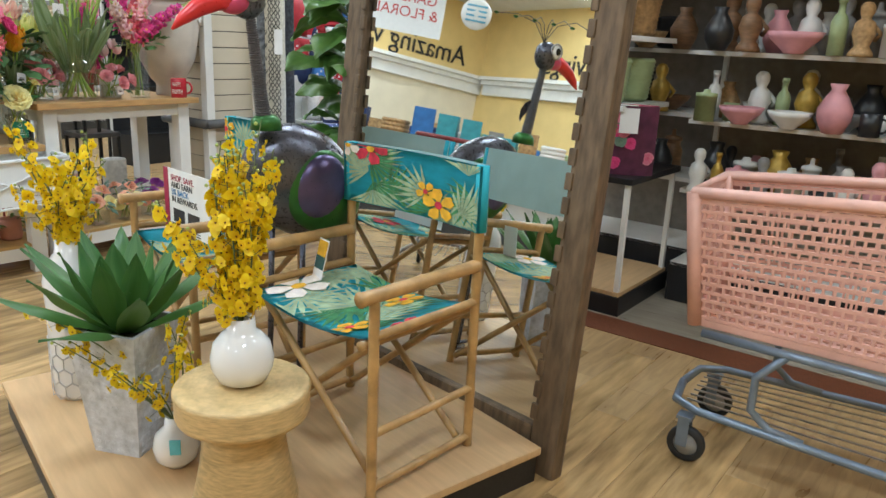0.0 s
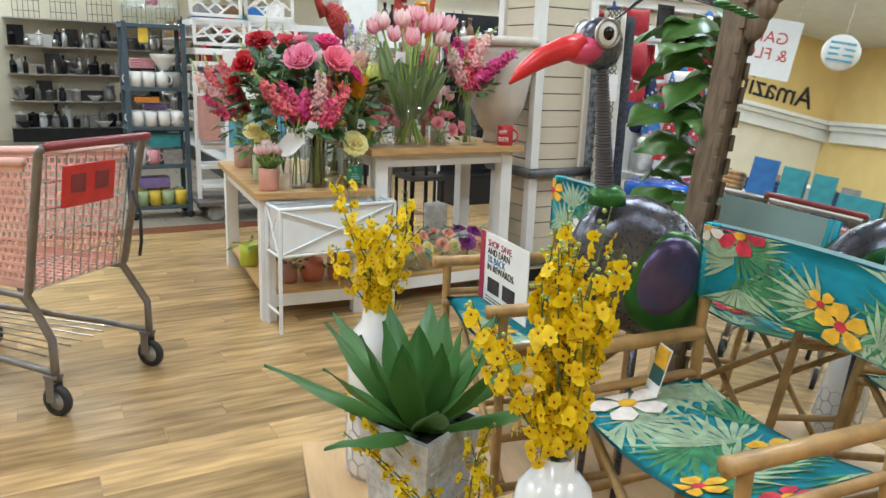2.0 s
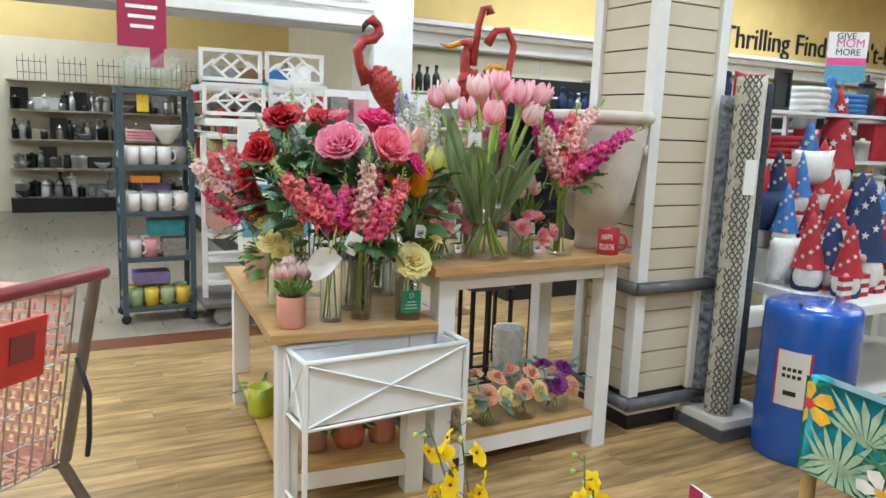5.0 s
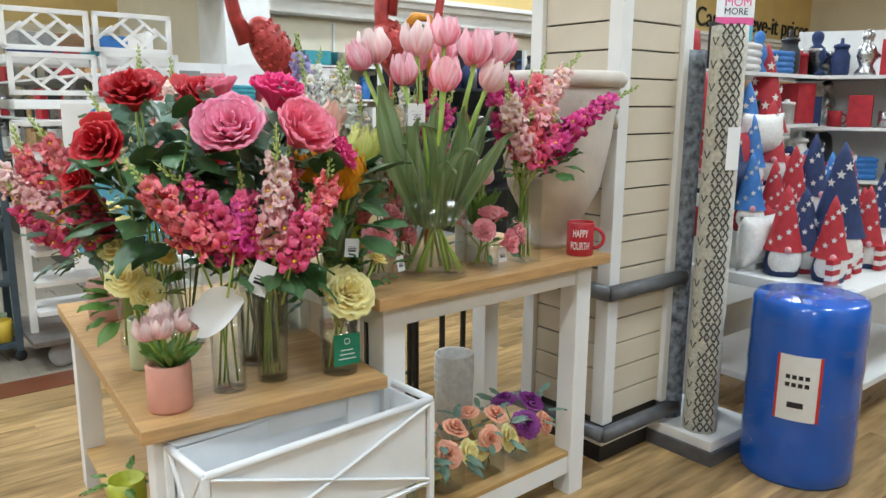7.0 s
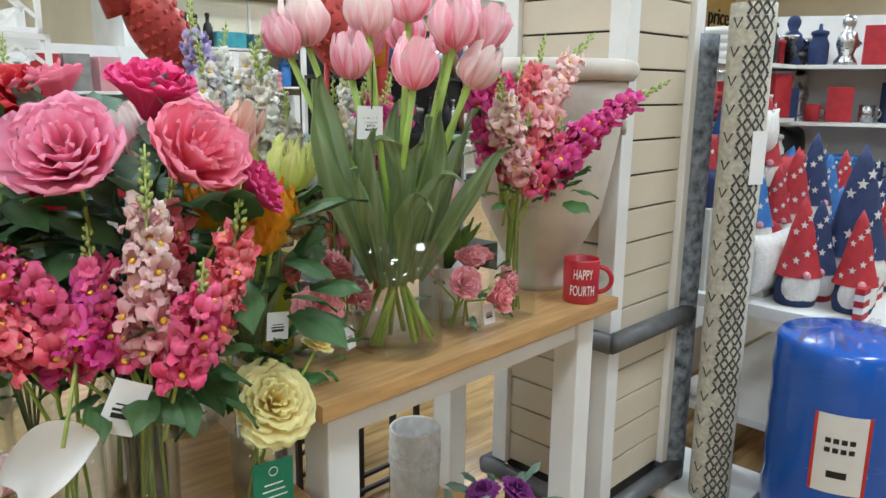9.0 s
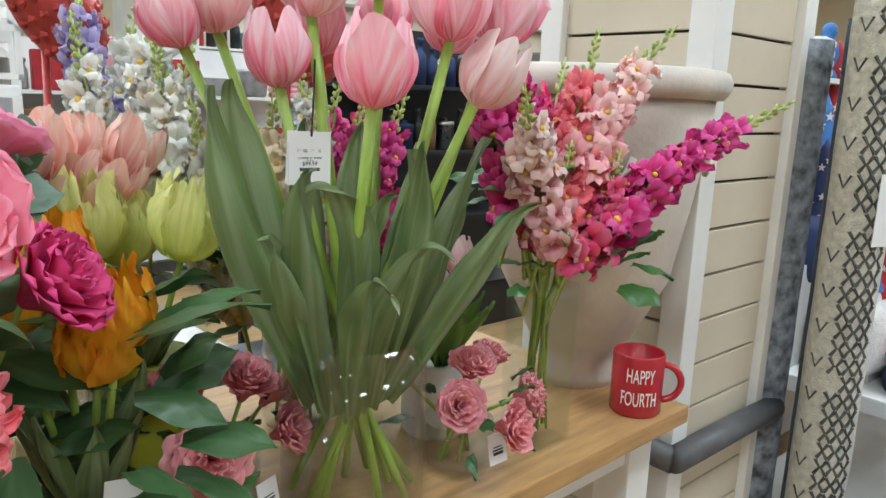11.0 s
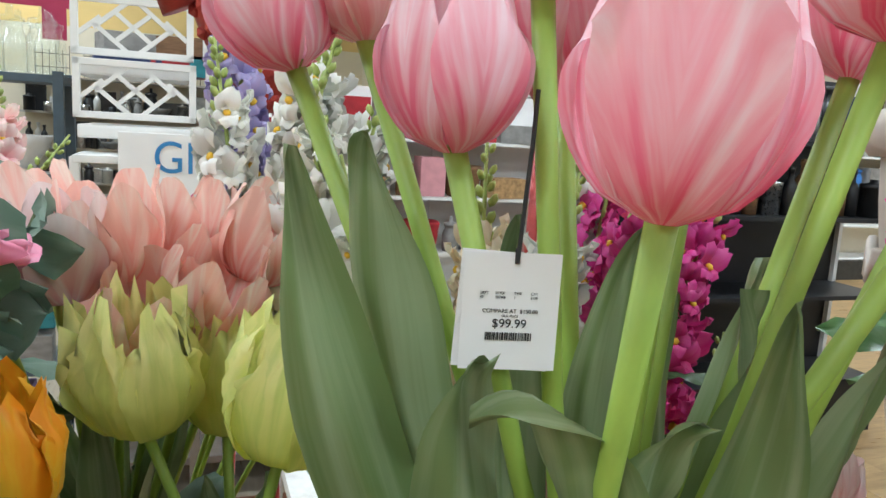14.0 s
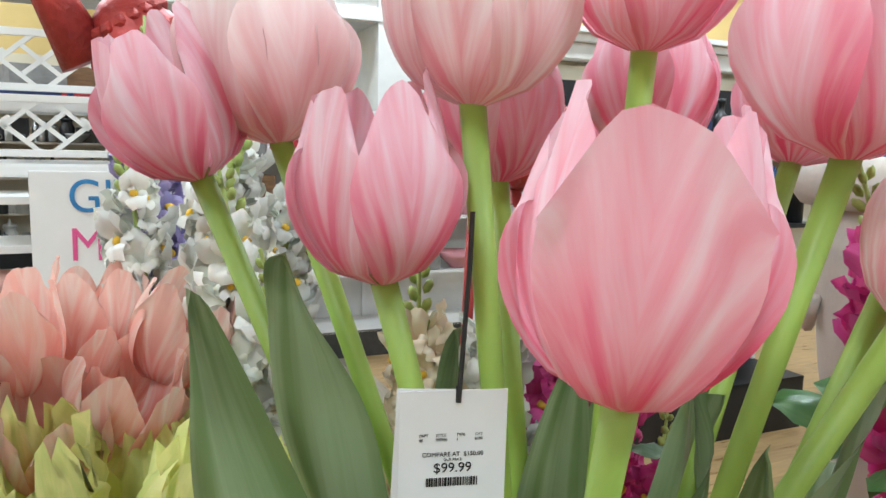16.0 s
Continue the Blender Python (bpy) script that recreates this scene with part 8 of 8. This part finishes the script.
# kitchen aisle, far end and sides
DARKMET = mat("dark_shelf_metal", (0.06, 0.058, 0.055), 0.45, metal=0.3, var=0.2)
CHRSH = mat("chrome_shelf_edge", (0.55, 0.54, 0.52), 0.3, metal=0.7, var=0.1)
fm = L(-1.75, 9.25, 0)
gondola(fm, 2.6, (0.22, 0.62, 1.02, 1.42, 1.82), 0.42, "wall shelving with black and steel kitchenware", mat("grey_shelf_back", (0.13, 0.125, 0.12), 0.6, var=0.15), CHRSH, BLACK, name="shelving_unit", top=2.1)
for z in (0.22, 0.62, 1.02, 1.42):
    fill(fm, 2.6, z, ("canister", "box", "bowl", "bottle", "frame", "jar", "carton"), ("black", "black", "steel", "grey", "white", "steel"), rg, "on the kitchen wall shelf", 0.36, 0.22, 1.25, 0.006)
    fill(fm @ pose(0, -0.10, 0), 2.6, z, ("canister", "bowl", "bottle", "jar", "mug"), ("black", "steel", "grey", "white", "black"), rg, "at the front of the kitchen wall shelf", 0.36, 0.22, 1.0, 0.05)
for k in range(5):
    rk = thing("wire_rack", "black wire kitchen rack on the top shelf", "rack", fm @ pose(0.15 + 0.5 * k, 0.2, 1.821), group="wire racks")
    bm = B()
    for j in range(6):
        tube(bm, [(0.07 * j, 0, 0), (0.07 * j, 0, 0.30 + 0.05 * (j % 2))], 0.004, 5)
    for z in (0.1, 0.25):
        tube(bm, [(0, 0, z), (0.35, 0, z)], 0.004, 5)
    part("wires", bm, GOODCOL["black"], rk)
lm = L(-1.95, 4.6, 0, 90) @ pose(0, 0, 0)
gondola(lm, 4.4, (0.20, 0.52, 0.84, 1.16, 1.48, 1.80), 0.45, "long white aisle shelving crowded with kitchen goods", WHITE, WHITE, DARKMET, top=2.15)
for z in (0.20, 0.52, 0.84, 1.16, 1.48, 1.80):
    fill(lm, 4.4, z, ("canister", "box", "bottle", "mug", "jar", "figurine", "bowl", "carton"), ("white", "steel", "grey", "brown", "white", "yellow", "black", "teal", "tan", "green"), rg, "on the aisle shelf", 0.30, 0.20)
rm_ = L(0.35, 8.6, 0, -90)
gondola(rm_, 4.6, (0.20, 0.55, 0.90, 1.25, 1.60), 0.45, "aisle shelving with household goods", WHITE, WHITE, DARKMET, top=1.9)
for z in (0.55, 0.90, 1.25, 1.60):
    fill(rm_, 4.6, z, ("canister", "box", "bottle", "jar", "bowl", "carton"), ("white", "steel", "grey", "tan", "red", "black"), rg, "on the aisle shelf", 0.32, 0.2, 1.1)
bm2 = L(0.5, 4.7, 0)
gondola(bm2, 2.6, (0.2, 0.6, 1.0, 1.4), 0.45, "white shelving with boxed goods and racks", WHITE, WHITE, DARKMET, top=1.75)
for z in (0.6, 1.0, 1.4):
    fill(bm2, 2.6, z, ("box", "carton", "towels", "jar", "basket", "bowl"), ("white", "tan", "red", "grey", "teal", "brown", "pink"), rg, "on the white shelving", 0.36, 0.2, 1.2)

# shelving under the yellow wall
wm = L(2.8, 6.35, 0)
gondola(wm, 12.0, (0.25, 0.65, 1.05, 1.45, 1.85), 0.5, "long wall shelving with blue and white boxed goods", CREAM, WHITE, DARKMET, top=2.4)
for z in (1.05, 1.45, 1.85):
    fill(wm, 12.0, z, ("box", "carton", "canister", "bottle", "jar"), ("blue", "white", "teal", "black", "grey", "red", "blue", "steel"), rg, "on the long wall shelf", 0.38, 0.24, 1.25)
sm = L(2.05, 2.6, 0)
gondola(sm, 1.5, (0.3, 0.75, 1.15, 1.52), 0.4, "dark shelving with rows of spice bottles", BLACK, BLACK, BLACK, top=1.85)
for z in (1.15, 1.52):
    fill(sm, 1.5, z, ("bottle", "bottle", "canister"), ("black", "brown", "steel", "black", "navy"), rg, "in the spice bottle rack", 0.30, 0.2, 1.0, 0.005)

# wall lettering
txt = thing("wall_lettering", "large black slogan lettering on the yellow wall", "lettering", L(0, 6.88, 0), kind="structure")
lettering("lettering", "Thrilling Finds. Can't-believe-it prices.", 0.52, INK, txt, pose(8.93, 0, 2.93, 90), depth=0.01)
ban = thing("banner", "dark red fabric banner on the white bulkhead", "banner", L(0, 5.84, 0))
bm = B()
box(bm, 0.55, 0, 3.12, 1.7, 0.01, 0.34)
part("cloth", bm, REDINK, ban)
rs_ = thing("hanging_sign", "dark red hanging sign with white print", "sign", L(-0.62, 3.6, 0))
bm = B()
box(bm, 0, 0, 2.16, 0.34, 0.01, 0.50)
box(bm, 0.1, 0, 1.84, 0.10, 0.01, 0.14)
part("board", bm, REDINK, rs_)
bm = B()
for k in range(3):
    box(bm, 0, -0.007, 2.20 - 0.07 * k, 0.22 - 0.03 * k, 0.002, 0.025)
part("print", bm, PAPER, rs_)
bm = B()
for x in (-0.15, 0.15):
    tube(bm, [(x, 0, 2.4), (x, 0, CEIL)], 0.003, 4)
part("wires", bm, CHROME, rs_)
mm = thing("hanging_sign", "white, pink and teal promotional sign on a pole", "sign", L(5.55, 2.24, 0, -35))
for nm, z, h, mt in (("upper", 2.33, 0.24, PAPER), ("band", 2.175, 0.07, PINKINK), ("lower", 2.06, 0.16, TEALINK)):
    bm = B()
    box(bm, 0, 0, z, 0.36, 0.012, h)
    part(nm + "_panel", bm, mt, mm)
for k, (t_, c_) in enumerate((("GIVE", INK), ("MOM", PINKINK), ("MORE", INK))):
    lettering("lettering", t_, 0.085 if k != 1 else 0.11, c_, mm, pose(-0.11, -0.008, 2.385 - 0.075 * k, 90), depth=0.001)
bm = B()
tube(bm, [(0, 0.01, 0), (0, 0.01, 2.0)], 0.012, 8)
part("pole", bm, CHROME, mm)
ds = thing("hanging_sign", "white hanging department sign with pink print", "sign", L(7.0, 2.0, 0, -40))
bm = B()
box(bm, 0, 0, 3.0, 1.1, 0.015, 0.55)
part("board", bm, PAPER, ds)
lettering("lettering", "DINING", 0.20, PINKINK, ds, pose(-0.35, -0.01, 2.90, 90), depth=0.001)
bm = B()
for x in (-0.5, 0.5):
    tube(bm, [(x, 0, 3.25), (x, 0, CEIL)], 0.004, 4)
part("wires", bm, CHROME, ds)

# ---- patriotic display ----
pt = thing("display_table", "white display table with holiday gnomes", "table", L(1.98, -0.42, 0))
bm = B()
box(bm, 0.70, 0.40, 0.665, 1.5, 0.85, 0.05, 0.006)
part("tabletop", bm, WHITE, pt)
for x in (0.05, 1.35):
    for y in (0.06, 0.74):
        bm = B()
        box(bm, x, y, 0.32, 0.07, 0.07, 0.64, 0.004)
        part("leg", bm, WHITE, pt)
bm = B()
box(bm, 0.70, 0.40, 0.20, 1.35, 0.75, 0.03, 0.004)
part("shelf", bm, WHITE, pt)


def gnome(m, s, hat, label, beard=True, stripes=False):
    g = thing("gnome_figure", label, "gnome", m @ pose(0, 0, 0, 0, 0, -58) @ Matrix.Diagonal((s, s, s * 1.12, 1)), group="holiday gnomes")
    bm = B()
    lathe(bm, [(0, 0), (0.10, 0), (0.115, 0.05), (0.10, 0.13), (0.06, 0.19), (0, 0.2)], 20)
    part("body", bm, GOODCOL["navy" if hat == "red" else "red"], g, smooth=True)
    bm = B()
    lathe(bm, [(0.125, 0.15), (0.115, 0.17), (0.085, 0.27), (0.06, 0.38), (0.03, 0.48), (0.0, 0.54)], 20)
    part("hat", bm, GOODCOL[hat], g, smooth=True)
    if beard:
        bm = B()
        bmesh.ops.create_uvsphere(bm, u_segments=16, v_segments=10, radius=1, matrix=Matrix.Translation((0, -0.065, 0.10)) @ Matrix.Diagonal((0.105, 0.06, 0.10, 1)))
        part("beard", bm, GOODCOL["fluff"], g, smooth=True)
        bm = B()
        bmesh.ops.create_icosphere(bm, subdivisions=2, radius=0.022, matrix=Matrix.Translation((0, -0.125, 0.165)))
        part("nose", bm, GOODCOL["pink"], g, smooth=True)
    for k in range(9):
        a, z = -2.6 + 0.26 * k, 0.20 + 0.034 * ((k * 5) % 9)
        r_ = 0.118 - 0.22 * (z - 0.15) + 0.004
        star = []
        bm = B()
        cvt = bm.verts.new((r_ * math.cos(a) * 1.03, r_ * math.sin(a) * 1.03, z))
        for j in range(10):
            q = (0.021 if j % 2 == 0 else 0.009)
            star.append(bm.verts.new(((r_ + 0.002) * math.cos(a + q / r_ * math.cos(j * 0.628 + 1.57)), (r_ + 0.002) * math.sin(a + q / r_ * math.cos(j * 0.628 + 1.57)), z + q * math.sin(j * 0.628 + 1.57))))
        for j in range(10):
            bm.faces.new((star[j], star[(j + 1) % 10], cvt))
        part("star", bm, GOODCOL["white"], g)


gnome(L(2.33, -0.20, 0.691), 0.95, "navy", "large gnome in a navy star hat with a white beard")
gnome(L(2.10, -0.28, 0.691), 0.6, "red", "small gnome in a red hat with a striped coat")
gnome(L(2.52, -0.25, 0.691), 0.62, "red", "small gnome in a red hat beside a flag mug")
gnome(L(2.18, -0.12, 0.691), 0.62, "navy", "small gnome in a navy hat")
gnome(L(2.85, 0.55, 1.00), 0.9, "blue", "gnome in a blue hat with striped braids")
gnome(L(3.3, 0.7, 1.05), 1.2, "red", "large red gnome with a fluffy beard")
good("mug", "white", L(2.70, -0.22, 0.691, -30), "on the holiday table", 1.25)
for u, v, z, c_, s in ((2.08, 0.02, 0.70, "fluff", 1.0), (2.35, 0.12, 0.70, "red", 1.1), (2.12, 0.22, 0.92, "navy", 1.0), (2.62, 0.2, 0.70, "navy", 1.1), (2.30, 0.35, 1.02, "red", 1.1), (2.55, 0.30, 1.16, "fluff", 0.9), (2.15, 0.40, 1.28, "red", 1.25), (2.85, 0.15, 0.70, "fluff", 1.0), (2.9, 0.3, 0.92, "red", 1.0)):
    good("cushion", c_, L(u, v, z, rg.uniform(-30, 30)), "heaped on the holiday table", s)
rgn = random.Random(12)
for k in range(16):
    row = k // 6
    gnome(L(2.06 + 0.20 * (k % 6) + 0.07 * (row % 2) + rgn.uniform(-0.02, 0.02), -0.10 + 0.20 * row, 0.691 + 0.16 * row, rgn.uniform(-25, 25)), rgn.uniform(0.52, 0.72), ("red", "navy", "blue", "red")[k % 4], "small holiday gnome with a starred hat and white beard")
    if row:
        bm = B()
        box(bm, 0, 0, 0.08 * row, 0.19, 0.19, 0.16 * row, 0.004)
        solo("display_riser", bm, GOODCOL["white"], "white painted riser block under a holiday gnome", "riser", L(2.06 + 0.20 * (k % 6) + 0.07 * (row % 2), -0.10 + 0.20 * row, 0.690), group="display risers")
for k in range(44):
    z = 0.80 + 0.105 * (k // 12)
    good("cushion", ("red", "navy", "fluff", "white", "red", "navy", "blue")[k % 7], L(2.06 + 0.13 * (k % 12) + rg.uniform(-0.04, 0.04), 0.30 + 0.055 * (k // 12) + rg.uniform(-0.04, 0.04), z, rg.uniform(-40, 40), rg.uniform(-12, 12), rg.uniform(-15, 15)), "heaped on the holiday table", rg.uniform(0.45, 0.68))
pm = L(2.0, 0.62, 0)
gondola(pm, 3.6, (0.25, 0.7, 0.98, 1.3, 1.6), 0.42, "white shelving with red, white and blue holiday goods", WHITE, WHITE, WHITE, top=1.75, back=False)
for z in (0.7, 0.98, 1.3, 1.6):
    fill(pm, 3.6, z, ("cushion", "box", "jar", "canister", "towels", "frame", "figurine"), ("red", "navy", "white", "red", "blue", "fluff", "black", "steel"), rg, "on the holiday shelving", 0.29, 0.2, 1.0)
pm2 = L(3.75, 0.75, 0, -65)
gondola(pm2, 2.6, (0.25, 0.62, 0.95, 1.28, 1.60), 0.42, "white shelving of flags, mugs and red and navy gifts", WHITE, WHITE, WHITE, top=1.9)
for z in (0.62, 0.95, 1.28, 1.60):
    fill(pm2, 2.6, z, ("cushion", "box", "jar", "mug", "towels", "figurine", "canister"), ("red", "navy", "white", "red", "blue", "black", "steel", "navy"), rg, "on the holiday gift shelving", 0.29, 0.2, 1.0, 0.008)
pm3 = L(3.6, 1.6, 0)
gondola(pm3, 4.5, (0.3, 0.75, 1.15, 1.5), 0.42, "white shelving with dark tableware", WHITE, WHITE, WHITE, top=1.8)
for z in (0.75, 1.15, 1.5):
    fill(pm3, 4.5, z, ("bowl", "canister", "jar", "box", "basket"), ("white", "black", "steel", "grey", "tan", "green"), rg, "on the tableware shelving", 0.32, 0.2, 1.1)
for k in range(9):
    u0 = 2.02 + 0.16 * k
    ft = thing("flag_stripe_block", "small wooden block painted with red and white stripes", "ornament", L(u0, -0.33 + 0.02 * (k % 3), 0.691), group="striped blocks")
    for j in range(5):
        bm = B()
        box(bm, 0, 0, 0.012 + 0.022 * j, 0.07, 0.03, 0.0215)
        part("stripe", bm, GOODCOL["red" if j % 2 == 0 else "white"], ft)

# ---- decor aisle beside the pink cart ----
dm = L(1.98, -2.75, 0, -90)
gondola(dm, 2.85, (0.22, 0.62, 0.98, 1.32, 1.66, 2.0), 0.5, "decor shelving crowded with figurines and vases", mat("brown_pegboard", (0.30, 0.27, 0.235), 0.7), WHITE, BLACK, top=2.35)
for z in (0.62, 0.98, 1.32, 1.66, 2.0):
    for back in (-0.16, 0.0, 0.16):
        fill(dm @ pose(0, back, 0), 2.85, z, ("figurine", "vase", "jar", "bottle", "figurine", "canister", "bowl", "mug"), ("grey", "white", "grey", "brown", "white", "black", "tan", "white", "gold", "green", "pink"), rg, "on the decor shelf", 0.32, 0.22, 0.95, 0.003)
de = L(2.30, -1.72, 0, -90)
gondola(de, 1.05, (0.22, 0.62, 0.98, 1.32, 1.66, 2.0), 0.45, "end bay of decor shelving with dark ornaments", mat("dark_pegboard", (0.24, 0.215, 0.19), 0.7), WHITE, BLACK, top=2.35)
for z in (0.62, 0.98, 1.32, 1.66, 2.0):
    for back in (-0.13, 0.05):
        fill(de @ pose(0, back, 0), 1.05, z, ("figurine", "vase", "jar", "basket", "figurine", "bowl"), ("grey", "brown", "black", "white", "tan", "green", "gold"), rg, "on the end bay of the decor shelf", 0.32, 0.22, 1.0, 0.003)
endp = thing("display_plinth", "low black plinth with a wooden deck and glass panels", "display plinth", L(1.52, -2.68, 0))
bm = B()
box(bm, 0.33, 0.28, 0.05, 0.66, 0.56, 0.10, 0.004)
part("base", bm, BLACK, endp)
bm = B()
box(bm, 0.33, 0.28, 0.112, 0.64, 0.54, 0.022, 0.003)
part("deck", bm, PALEWOOD, endp)
for x, y in ((0.03, 0.03), (0.63, 0.03), (0.03, 0.53), (0.63, 0.53)):
    bm = B()
    box(bm, x, y, 0.40, 0.025, 0.025, 0.56, 0.002)
    part("post", bm, WHITE, endp)
bm = B()
box(bm, 0.33, 0.28, 0.69, 0.66, 0.56, 0.03, 0.003)
part("top", bm, BLACK, endp)
for z in (1.03, 1.36, 1.70):
    bm = B()
    box(bm, 0.33, 0.30, z, 0.60, 0.40, 0.025, 0.003)
    part("bracket_shelf", bm, WHITE, endp)
bm = B()
box(bm, 0.33, 0.515, 1.20, 0.66, 0.03, 1.0)
part("back_panel", bm, WHITE, endp)
for k, (z, c_, kd) in enumerate(((1.375, "tan", "basket"), (1.715, "tan", "basket"), (1.045, "green", "basket"))):
    for j in range(2):
        good(kd, c_, L(1.68 + 0.3 * j, -2.40, z + 0.001), "on the end shelf of the decor aisle", 1.1)
bag = thing("floral_bag", "pink and red floral fabric bag with a white tag", "bag", L(1.60, -2.42, 0.706, -65))
fbag = lambda s, t: (-0.02 + 0.32 * s, -0.03 - 0.05 * math.sin(math.pi * s) * (0.6 + 0.4 * t), 0.34 * t)
bm = B()
sheet(bm, fbag, 10, 8)
part("front", bm, mat("dark_floral_cloth", (0.10, 0.02, 0.05), 0.8, var=0.3), bag, smooth=True)
bm = B()
sheet(bm, lambda s, t: (-0.02 + 0.32 * s, 0.03 + 0.03 * math.sin(math.pi * s), 0.34 * t), 10, 8)
part("back", bm, mat("pink_floral_cloth", (0.55, 0.12, 0.20), 0.8, var=0.5, scale=25), bag, smooth=True)
rgb = random.Random(8)
for k in range(16):
    s0, t0 = rgb.uniform(0.1, 0.9), rgb.uniform(0.08, 0.92)
    bm = B()
    me_r = rosette(3, 0.028, 0.006, 5, 0.3, 0.2, k)
    part("printed_flower", me_r, (PEONY_PINK, PEONY_HOT, LEAF_EUC)[k % 3], bag, m=aim(Vector(fbag(s0, t0)) + Vector((0, -0.003, 0)), (0, -1, 0)))
    bm.free()
bm = B()
box(bm, 0.16, -0.095, 0.27, 0.09, 0.002, 0.12)
part("white_tag", bm, PAPER, bag)

# ---- what the mirror looks back at ----
wt = thing("wall_lettering", "black slogan lettering on the side walls", "lettering", L(0, 0, 0), kind="structure")
lettering("lettering", "Amazing value", 0.62, INK, wt, pose(-9.0, 9.53, 2.92, 90), depth=0.01)
lettering("lettering", "e savings!", 0.62, INK, wt, pose(-9.53, 7.6, 2.92, 90, 0, 90), depth=0.01, align="RIGHT")
tr2 = thing("trim", "white stepped moulding round the west corner of the shop", "moulding", L(0, 0), kind="structure")
for z0, z1, dv in ((2.35, 2.58, 0.12), (2.58, 2.68, 0.20), (2.68, 2.76, 0.28)):
    bm = B()
    box(bm, -6.0, 9.55 - dv / 2, (z0 + z1) / 2, 7.1, dv, z1 - z0, 0.01)
    part("moulding_step", bm, WHITE, tr2)
    bm = B()
    box(bm, -9.55 + dv / 2, 1.0, (z0 + z1) / 2, dv, 16.5, z1 - z0, 0.01)
    part("moulding_step", bm, WHITE, tr2)
gs = thing("hanging_sign", "white hanging department sign with red lettering", "sign", pose(-7.12, 5.2, 0, 0, 0, 76))
bm = B()
box(bm, 0, 0, 2.93, 1.15, 0.015, 0.78)
part("board", bm, PAPER, gs)
for k, t_ in enumerate(("GARDEN", "& FLORAL")):
    lettering("lettering", t_, 0.22, REDPLA, gs, pose(0, -0.01, 3.0 - 0.22 * k, 90), depth=0.001, align="CENTER")
bm = B()
for x in (-0.5, 0.5):
    tube(bm, [(x, 0, 3.3), (x, 0, CEIL)], 0.004, 4)
part("wires", bm, CHROME, gs)
rs2 = thing("hanging_ornament", "round striped paper ornament hanging from the ceiling", "ornament", pose(-5.2, 3.86, 2.63, 0, 0, 80))
bm = B()
bmesh.ops.create_uvsphere(bm, u_segments=24, v_segments=14, radius=1, matrix=Matrix.Diagonal((0.19, 0.06, 0.19, 1)))
part("globe", bm, GOODCOL["white"], rs2, smooth=True)
for k in range(4):
    bm = B()
    box(bm, 0, -0.052, -0.09 + 0.06 * k, 0.25, 0.012, 0.022)
    part("stripe", bm, TEALINK, rs2)
bm = B()
tube(bm, [(0, 0, 0.19), (0, 0, CEIL - 2.63)], 0.003, 4)
part("wire", bm, CHROME, rs2)
for k, (x, y, ln) in enumerate(((-4.3, 1.4, 3.3), (-6.5, 0.6, 5.2), (-8.8, 0.0, 6.5))):
    gm = pose(x, y, 0, 0, 0, 90) @ pose(0, 0, 0)
    gondola(gm, ln, (0.25, 0.65, 1.0), 0.45, "low double shelving with boxed goods on top", WHITE, WHITE, DARKMET, top=1.02, name="shelving_unit")
    for z in (0.65, 1.0):
        fill(gm @ pose(0, 0, 0), ln, z, ("box", "carton", "box", "towels", "canister"), ("blue", "teal", "tan", "white", "navy", "grey", "green", "pink"), rg, "on the low shelving by the yellow wall", 0.42 if z > 0.9 else 0.30, 0.22, 1.5)


# ---- floor planks near the walk ----
PLANK = mat("oak_vinyl_plank", (0.42, 0.265, 0.118), 0.20, var=0.42, scale=2.4, bump=0.06, bscale=40, stretch=(1.4, 10, 1), rnd=0.26)
plank_meshes = []
for k in range(6):
    bm = B()
    box(bm, 0, 0, -0.002, 0.948, 0.1285, 0.004)
    top = [f for f in bm.faces if f.calc_center_median().z > -0.0005]
    bmesh.ops.inset_region(bm, faces=top, thickness=0.0012, depth=0.0)
    for v_ in bm.verts:
        if v_.co.z > -0.0005 and (abs(v_.co.x) > 0.4735 or abs(v_.co.y) > 0.0640):
            v_.co.z -= 0.001
        v_.co.x += 7.3 * k
        v_.co.y += 3.1 * k
    plank_meshes.append(mesh_of("plank", bm, PLANK))
floor_at = L((U0 + U1) / 2, (V0 + V1) / 2, -0.05).inverted()
rgp = random.Random(5)
for row in range(46):
    v_ = -3.62 + 0.13 * row
    for col in range(6):
        u_ = -2.9 + 0.95 * col + 0.475 * (row % 2) + 0.12 * (row % 3)
        if u_ > 0.75 and v_ < -2.2 or v_ > 2.2:
            continue
        k = rgp.randrange(6)
        part("plank", plank_meshes[k], None, FLOOR_OB, m=floor_at @ L(u_, v_, 0.002) @ Matrix.Translation((-7.3 * k, -3.1 * k, 0)))
